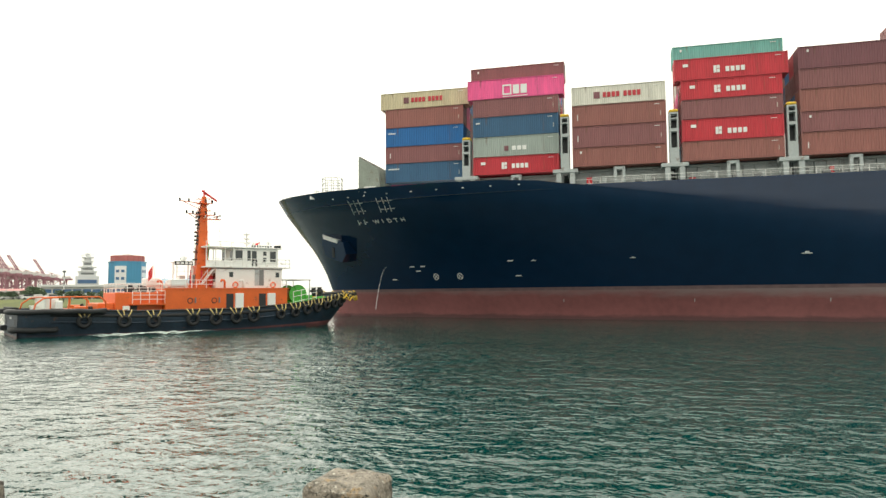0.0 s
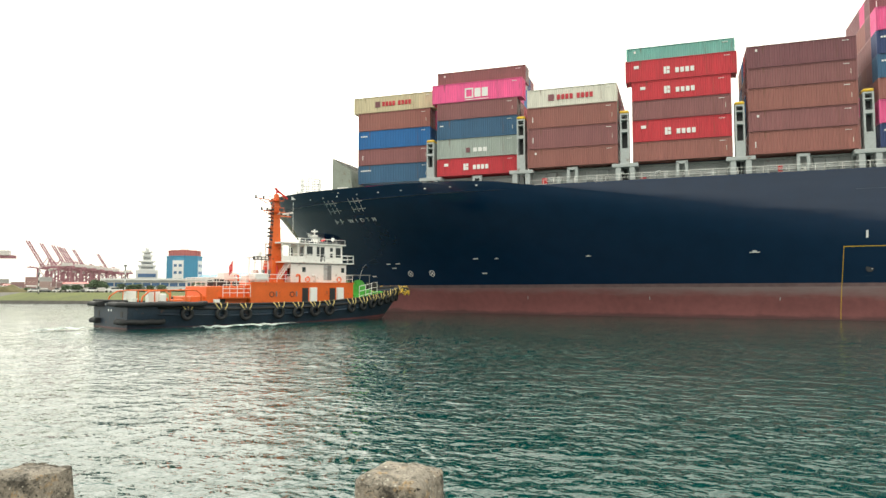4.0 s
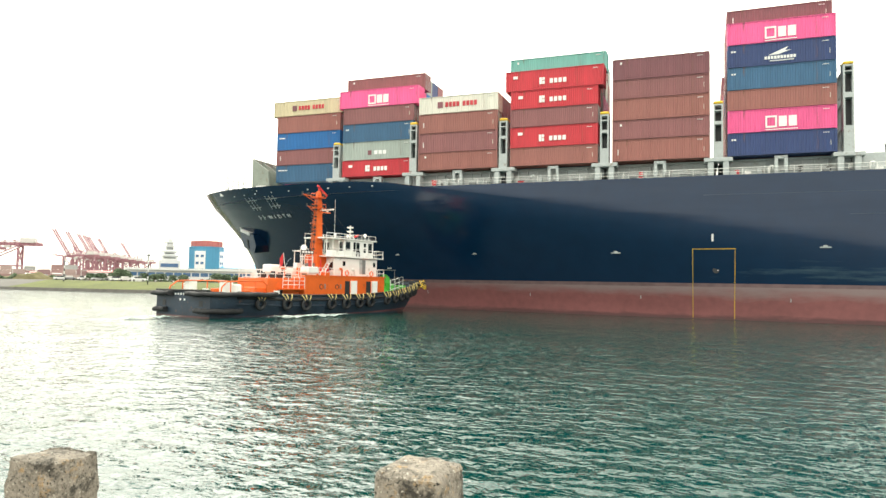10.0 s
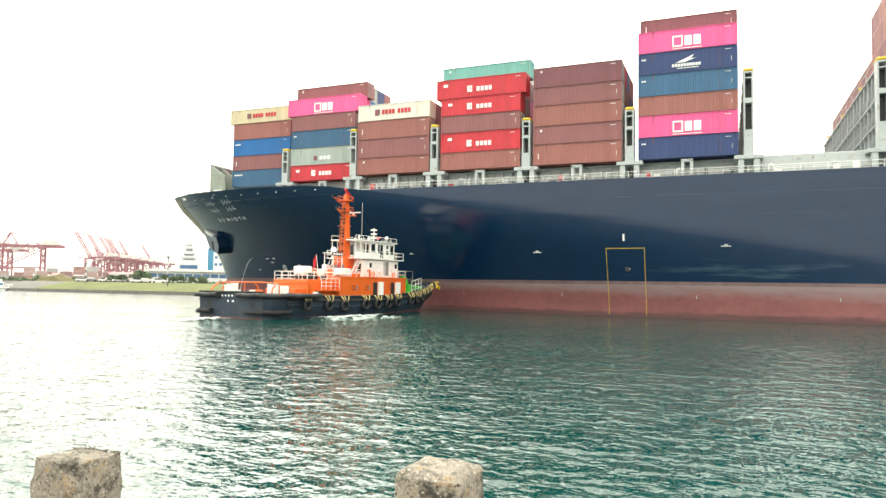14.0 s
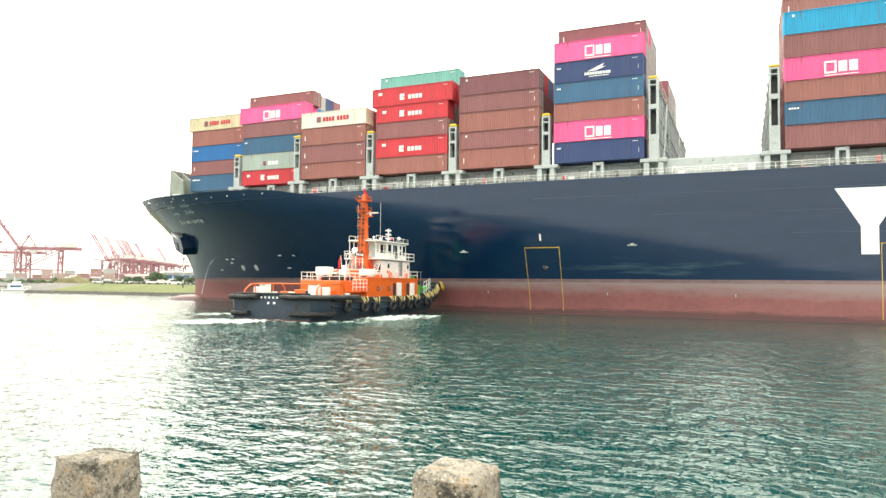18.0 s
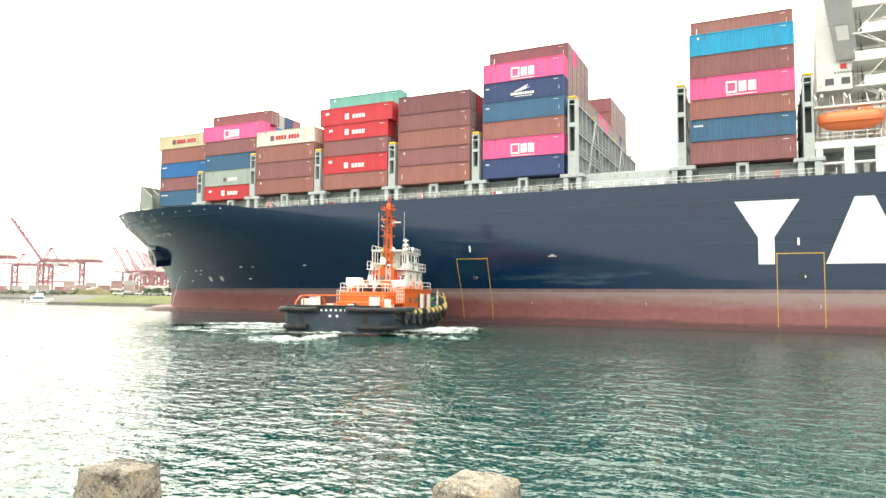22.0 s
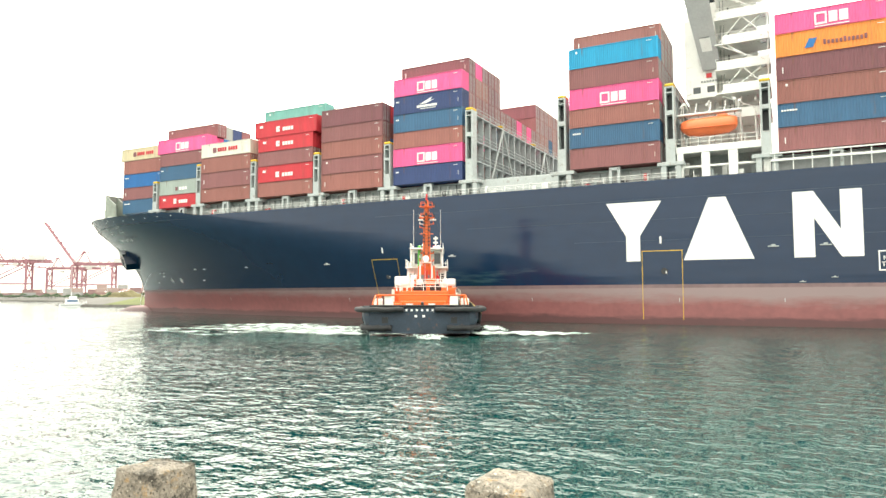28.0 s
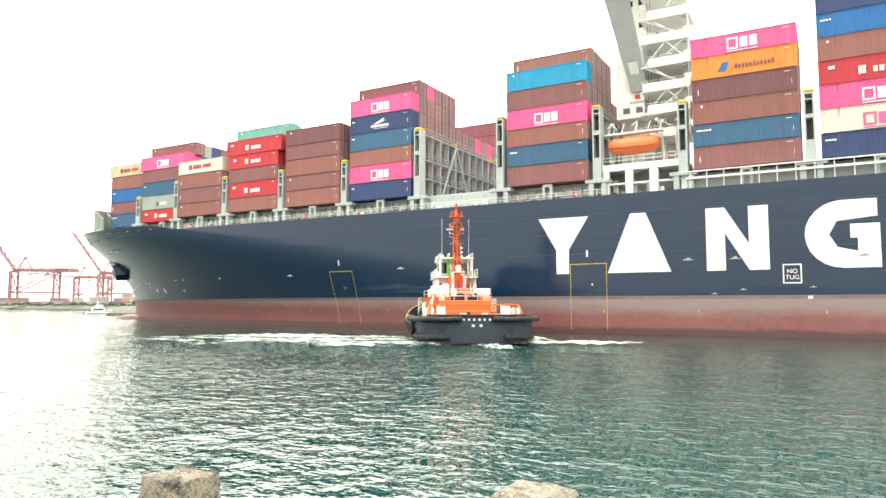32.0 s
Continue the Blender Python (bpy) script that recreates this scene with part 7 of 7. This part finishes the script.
def tug_mast():
    def frustum(bm, x0, x1, y, z0, x2, x3, y2, z1):
        lo = [bm.verts.new(p) for p in ((x0, -y, z0), (x1, -y, z0), (x1, y, z0), (x0, y, z0))]
        hi = [bm.verts.new(p) for p in ((x2, -y2, z1), (x3, -y2, z1), (x3, y2, z1), (x2, y2, z1))]
        for i in range(4):
            bm.faces.new((lo[i], lo[(i + 1) % 4], hi[(i + 1) % 4], hi[i]))
        bm.faces.new(lo[::-1])
        bm.faces.new(hi)
    bm = bmesh.new()
    frustum(bm, -1.6, 0.35, 1.15, HT, -1.35, 0.3, 1.0, 7.4)
    base = part("funnel_casing", bm, ORANGE, tug, "orange funnel casing under the mast")
    for y in (-0.5, 0.5):
        part("vent_grille", boxes((-1.62, -1.5, y - 0.35, y + 0.35, 5.4, 6.3)), SHADEGREY, base)
    bm = bmesh.new()
    frustum(bm, -1.15, 0.15, 0.5, 7.4, -0.95, 0.05, 0.42, 11.0)
    frustum(bm, -0.95, 0.05, 0.42, 11.0, -0.75, 0.0, 0.34, 14.2)
    frustum(bm, -0.72, -0.03, 0.31, 14.2, -0.5, -0.1, 0.2, 15.6)
    m = part("mast", bm, ORANGE, tug, "tall tapered orange steel mast")
    for z, wa, wf, wy in ((14.75, 2.6, 0.7, 0.95), (13.35, 1.8, 1.0, 0.95)):
        part("platform", boxes((-1.0, 0.3, -wy * 0.75, wy * 0.75, z - 0.06, z)), ORANGE, m)
        part("crosstree", boxes((-0.5, -0.32, -wy, wy, z, z + 0.12)), ORANGE, m)
        bm = bmesh.new()
        rod(bm, (-0.7, 0, z + 0.02), (-0.5 - wa, 0, z + 0.18), 0.055)
        rod(bm, (-0.6, 0, z - 0.75), (-0.5 - wa * 0.85, 0, z + 0.1), 0.045)
        rod(bm, (0.0, 0, z + 0.02), (wf, 0, z + 0.1), 0.055)
        part("spar", bm, ORANGE, m)
        for x in (-0.5 - wa, -0.5 - wa * 0.6, wf):
            part("lamp", rods([((x, 0, z + 0.12), (x, 0, z + 0.5))], 0.11, 7), DARK, m)
        for y in (-wy, wy):
            part("lamp", rods([((-0.4, y, z + 0.12), (-0.4, y, z + 0.42))], 0.1, 7), DARK, m)
        rail_run(tug, [(-1.0, -wy * 0.75, z), (0.3, -wy * 0.75, z), (0.3, wy * 0.75, z), (-1.0, wy * 0.75, z), (-1.0, -wy * 0.75, z)], 0.55, ORANGE, 1, 0.03)
    part("radar_bracket", boxes((0.0, 1.7, -0.2, 0.2, 12.9, 13.0)), ORANGE, m)
    part("radar_scanner", boxes((1.2, 1.4, -1.15, 1.15, 13.25, 13.43), bevel=0.04), CLEANWHITE, m, "white radar scanner bar")
    part("radar_pedestal", rods([((1.3, 0, 13.0), (1.3, 0, 13.25))], 0.16, 8), CLEANWHITE, m)
    bm = bmesh.new()
    rod(bm, (-0.3, 0, 15.4), (-0.3, 0, 16.35), 0.1)
    rod(bm, (-0.55, 0, 16.3), (1.3, 0.15, 15.2), 0.13)
    rod(bm, (-0.3, 0, 15.9), (0.6, 0, 15.6), 0.05)
    part("top_boom", bm, RED, m, "short dark red boom at the masthead")
    rng = random.Random(4)
    for k in range(13):
        z = 8.0 + k * 0.46
        for sx in (-1, 1):
            if rng.random() < 0.7:
                back = -1.12 + 0.05 * (z - 7.4)
                part("lamp", boxes((back - 0.32, back - 0.05, sx * 0.3 - 0.1, sx * 0.3 + 0.1, z, z + 0.2)), DARK, m)
            if rng.random() < 0.4:
                part("lamp_bracket", rods([((-0.4, sx * 0.4, z), (-0.4, sx * 0.85, z + 0.08)), ((-0.4, sx * 0.85, z), (-0.4, sx * 0.85, z + 0.3))], 0.05), ORANGE if rng.random() < 0.5 else WHITE, m)
    for y in (-0.22, 0.22):
        part("mast_ladder", rods([((-1.22, y, 7.4), (-0.82, y, 14.5))], 0.03), DARK, m)
    for k in range(18):
        z = 7.7 + k * 0.38
        x = -1.22 + 0.4 * (z - 7.4) / 7.1
        part("ladder_rung", rods([((x, -0.22, z), (x, 0.22, z))], 0.025, 4), DARK, m)
    for z in (9.0, 11.4):
        bm = bmesh.new()
        torus(bm, Matrix.Translation((-0.5, 0, z)), 0.85, 0.03, 12, 4)
        part("mast_hoop", bm, ORANGE, m)
    for sx in (-1, 1):
        part("whip_antenna", rods([((1.0, sx * 1.7, 9.7), (1.0, sx * 1.7, 14.6))], 0.022), WHITE, tug)
        part("mast_stay", rods([((-0.4, sx * 0.9, 14.7), (4.0, sx * 1.9, 9.7))], 0.012, 4), DARK, tug)
    bm = bmesh.new()
    rod(bm, (4.6, -1.0, 9.66), (4.6, -1.0, 11.5), 0.09)
    for z in (10.05, 10.6, 11.15):
        box(bm, 4.3, 4.9, -1.3, -0.7, z, z + 0.18)
    part("signal_post", bm, WHITE, tug, "white signal light post")
    for x, y, r in ((7.2, -1.3, 0.24), (6.4, 1.2, 0.2), (3.4, 0.6, 0.16)):
        bm = bmesh.new()
        bmesh.ops.create_uvsphere(bm, u_segments=14, v_segments=9, radius=r, matrix=Matrix.Translation((x, y, 10.3)))
        rod(bm, (x, y, 9.66), (x, y, 10.2), 0.06)
        part("search_light", bm, CLEANWHITE, tug)
    part("loudhailer", rods([((5.9, -0.6, 10.1), (6.4, -0.75, 10.35))], 0.13, 8), RED, tug)
    part("roof_box", boxes((8.0, 8.7, -1.9, -1.2, 9.66, 10.0)), DARK, tug)
    for i in range(8):
        part("name_bar", boxes((4.75 + i * 0.34, 4.97 + i * 0.34, -2.12, -2.08, 9.68, 9.92)), SHADEGREY, tug)
    bm = bmesh.new()
    bmesh.ops.create_uvsphere(bm, u_segments=16, v_segments=10, radius=0.38, matrix=Matrix.Translation((-2.6, 0.0, 8.2)))
    for f in bm.faces:
        f.smooth = True
    part("satellite_dome", bm, CLEANWHITE, tug, "white satellite dome")
    for x, y in ((-3.5, -0.7), (-1.8, -0.7), (-3.5, 0.7), (-1.8, 0.7)):
        part("dome_post", rods([((x, y, HT), (x, y, 7.75))], 0.06), WHITE, tug)
    part("dome_shelf", boxes((-3.8, -1.7, -0.75, 0.75, 7.7, 7.8)), WHITE, tug)
    part("name_board", boxes((-3.8, -1.7, -0.81, -0.75, 7.4, 7.85)), DARK, tug, "dark name board under the dome")
    for i in range(4):
        part("name_bar", boxes((-3.6 + i * 0.48, -3.25 + i * 0.48, -0.83, -0.8, 7.5, 7.75)), CLEANWHITE, tug)
    rail_run(tug, [(-3.8, -0.75, 6.3), (-2.7, -0.75, 6.3), (-1.7, -0.75, 6.3)], 0.8, WHITE, 2, 0.03)
    part("flagstaff", rods([((-5.4, 0, HT), (-5.9, 0, 7.4))], 0.04), WHITE, tug)
    bm = bmesh.new()
    for i in range(5):
        box(bm, -5.95 - 0.09 * (i + 1), -5.95 - 0.09 * i, -0.02 + 0.06 * (i % 2), 0.02 + 0.06 * (i % 2), 5.95 - 0.1 * i, 7.25 - 0.14 * i)
    part("flag", bm, RED, tug, "small red ensign")
    part("green_pipe", rods([((0.4, 0.95, 7.2), (0.6, 0.95, 10.0))], 0.2, 8), WINCHGREEN, tug, "green monitor pipe beside the mast")
    part("fire_hose", rods([((-1.75, -0.5, 5.2), (-1.75, -0.5, 6.9)), ((-1.75, -0.1, 5.2), (-1.75, -0.1, 6.9)), ((-1.75, -0.5, 5.2), (-1.75, -0.1, 5.2))], 0.08, 6), RED, tug, "red fire hose loop")
    part("red_pipe", rods([((-0.9, -1.3, HT), (-0.9, -1.3, 6.8))], 0.08, 8), RED, tug)


tug_mast()


# ---- the tug's wash ----
def tug_at(t):
    rows = TUG_ROWS
    ts = [r[0] for r in rows]
    return tuple(float(np.interp(t, ts, [r[k] for r in rows])) for k in (1, 2, 3))


def foam_sheet_material(rx, ry, boost=0.0):
    """Thin streaky foam that breaks up towards the edge of its patch."""
    m = bpy.data.materials.new("foam_film")
    m.use_nodes = True
    n, l = m.node_tree.nodes, m.node_tree.links
    p = n["Principled BSDF"]
    p.inputs["Base Color"].default_value, p.inputs["Roughness"].default_value = (0.62, 0.72, 0.68, 1), 0.7
    tc = n.new("ShaderNodeTexCoord")
    vals = []
    for sc, sx, det, off in ((0.3, 0.35, 4, 0.0), (1.7, 0.3, 7, 7.0)):
        mp, no = n.new("ShaderNodeMapping"), n.new("ShaderNodeTexNoise")
        mp.inputs["Scale"].default_value, mp.inputs["Location"].default_value = (sx, 1, 1), (off + rx, off, 0)
        no.inputs["Scale"].default_value, no.inputs["Detail"].default_value, no.inputs["Roughness"].default_value = sc, det, 0.62
        l.new(tc.outputs["Object"], mp.inputs[0])
        l.new(mp.outputs[0], no.inputs["Vector"])
        vals.append(no.outputs[0])
    mp, ln = n.new("ShaderNodeMapping"), n.new("ShaderNodeVectorMath")
    mp.inputs["Scale"].default_value = (1 / rx, 1 / ry, 0)
    ln.operation = "LENGTH"
    l.new(tc.outputs["Object"], mp.inputs[0])
    l.new(mp.outputs[0], ln.inputs[0])
    fall = n.new("ShaderNodeMapRange")
    fall.interpolation_type = "SMOOTHSTEP"
    for key, v in (("From Min", 0.15), ("From Max", 1.0), ("To Min", 0.12 + boost), ("To Max", -0.42)):
        fall.inputs[key].default_value = v
    l.new(ln.outputs["Value"], fall.inputs["Value"])
    last = fall.outputs[0]
    for v in vals:
        ad = n.new("ShaderNodeMath")
        ad.operation = "ADD"
        l.new(last, ad.inputs[0])
        l.new(v, ad.inputs[1])
        last = ad.outputs[0]
    al = n.new("ShaderNodeMapRange")
    for key, v in (("From Min", 0.98), ("From Max", 1.3), ("To Min", 0.0), ("To Max", 0.78)):
        al.inputs[key].default_value = v
    l.new(last, al.inputs["Value"])
    l.new(al.outputs[0], p.inputs["Alpha"])
    return m


def foam_sheet(rx, ry, seed, boost=0.0):
    u, v = np.meshgrid(np.linspace(-rx, rx, 110), np.linspace(-ry, ry, 60))
    heap = np.clip(1 - (u / rx) ** 2, 0, 1) * np.clip(1 - (v / ry) ** 2, 0, 1)
    z = 0.06 + 0.012 * seed + heap * (0.1 + 0.14 * np.sin(u * 2.3 + seed + 1.3 * np.sin(v * 1.7)) * np.sin(v * 2.9 + 2 * np.sin(u * 1.1 + seed)))
    ob = grid_mesh("wash_foam", u, v, z, foam_sheet_material(rx, ry, boost), None)
    return tagged(ob, "streaks of pale green and white foam on the water", "foam", kind="stuff")


# sheets that keep to the tug: half length, half width, seed, density, place on the tug, turn, times of rising and sinking
TUG_WASH = [
    (13, 3.0, 1, 0.06, (-8.0, -7.6), 1, None),
    (6, 5.0, 2, -0.04, (-23.5, -1.0), 6, None),
    (16, 6.0, 3, 0.1, (-9.0, -10.0), -2, (12, 15, 23, 26)),
    (10, 7.0, 4, 0.1, (-26.0, 2.0), -4, (13, 17, 21, 24)),
    (13, 5.0, 5, 0.17, (-19.0, -9.5), -100, (20, 24)),
]
# drifts left behind: half length, half width, seed, density, then seconds, x, y, depth, heading
DRIFTS = [
    (16, 7.0, 6, 0.0, ((0, -53, 67, -0.6, 28), (15, -53, 67, -0.6, 28), (18.5, -53, 66.5, 0, 28), (21, -52, 65.5, 0, 29), (26, -45, 61.5, 0, 31), (32, -48, 56.5, 0, 35))),
    (18, 6.0, 7, 0.01, ((0, -60, 72, -0.6, 28), (19, -60, 72, -0.6, 28), (23, -58, 70, 0, 30), (32, -56, 63, 0, 36))),
    (15, 9.0, 8, 0.02, ((0, -36, 60, -0.6, 30), (16, -37, 60, -0.6, 30), (20, -38, 60, 0, 30), (32, -36, 54, 0, 32))),
    (34, 19, 9, -0.06, ((0, -38, 68, -0.6, 20), (17, -40, 66, -0.6, 20), (23, -43, 62, 0, 20), (32, -48, 58, 0, 20))),
]
WASH_THINGS = [(foam_sheet(*w[:4]), w) for w in TUG_WASH]
DRIFT_THINGS = [(foam_sheet(*d[:4]), d[4]) for d in DRIFTS]


def follow_wash():
    times = [0, 2, 4, 6, 9, 11, 12, 13, 14, 15, 16, 17, 18, 19, 20, 21, 22, 23, 24, 25, 26, 28, 30, 32]
    for ob, (rx, ry, seed, boost, at, turn, rise) in WASH_THINGS:
        rows = []
        for t in times:
            x, y, a = tug_at(t)
            c, s_ = math.cos(radians(a)), math.sin(radians(a))
            deep = 0.0 if rise is None else float(np.interp(t, rise, (-0.6, 0.0, 0.0, -0.6)[:len(rise)]))
            rows.append((t, pose(x + c * at[0] - s_ * at[1], y + s_ * at[0] + c * at[1], deep, 0, 0, a + turn)))
        walk(ob, rows)
    for ob, rows in DRIFT_THINGS:
        walk(ob, [(t, pose(x, y, z, 0, 0, a)) for t, x, y, z, a in rows])


# ---- movement ----
def tug_pose(x, y, a):
    return pose(x, y, 0, 0, 0, a)


def motions():
    way = [(t, pose(x, y, z, 0, 0, a)) for t, x, y, z, a in SHIP_ROWS]
    for ob, m in RIDERS:
        walk(ob, [(t, w @ m) for t, w in way])
    walk(tug, [(t, tug_pose(x, y, a)) for t, x, y, a in TUG_ROWS])
    follow_wash()
    walk(water, [(0, pose(0.8, -0.4, 0)), (32, pose(-0.8, 0.4, 0))])


motions()
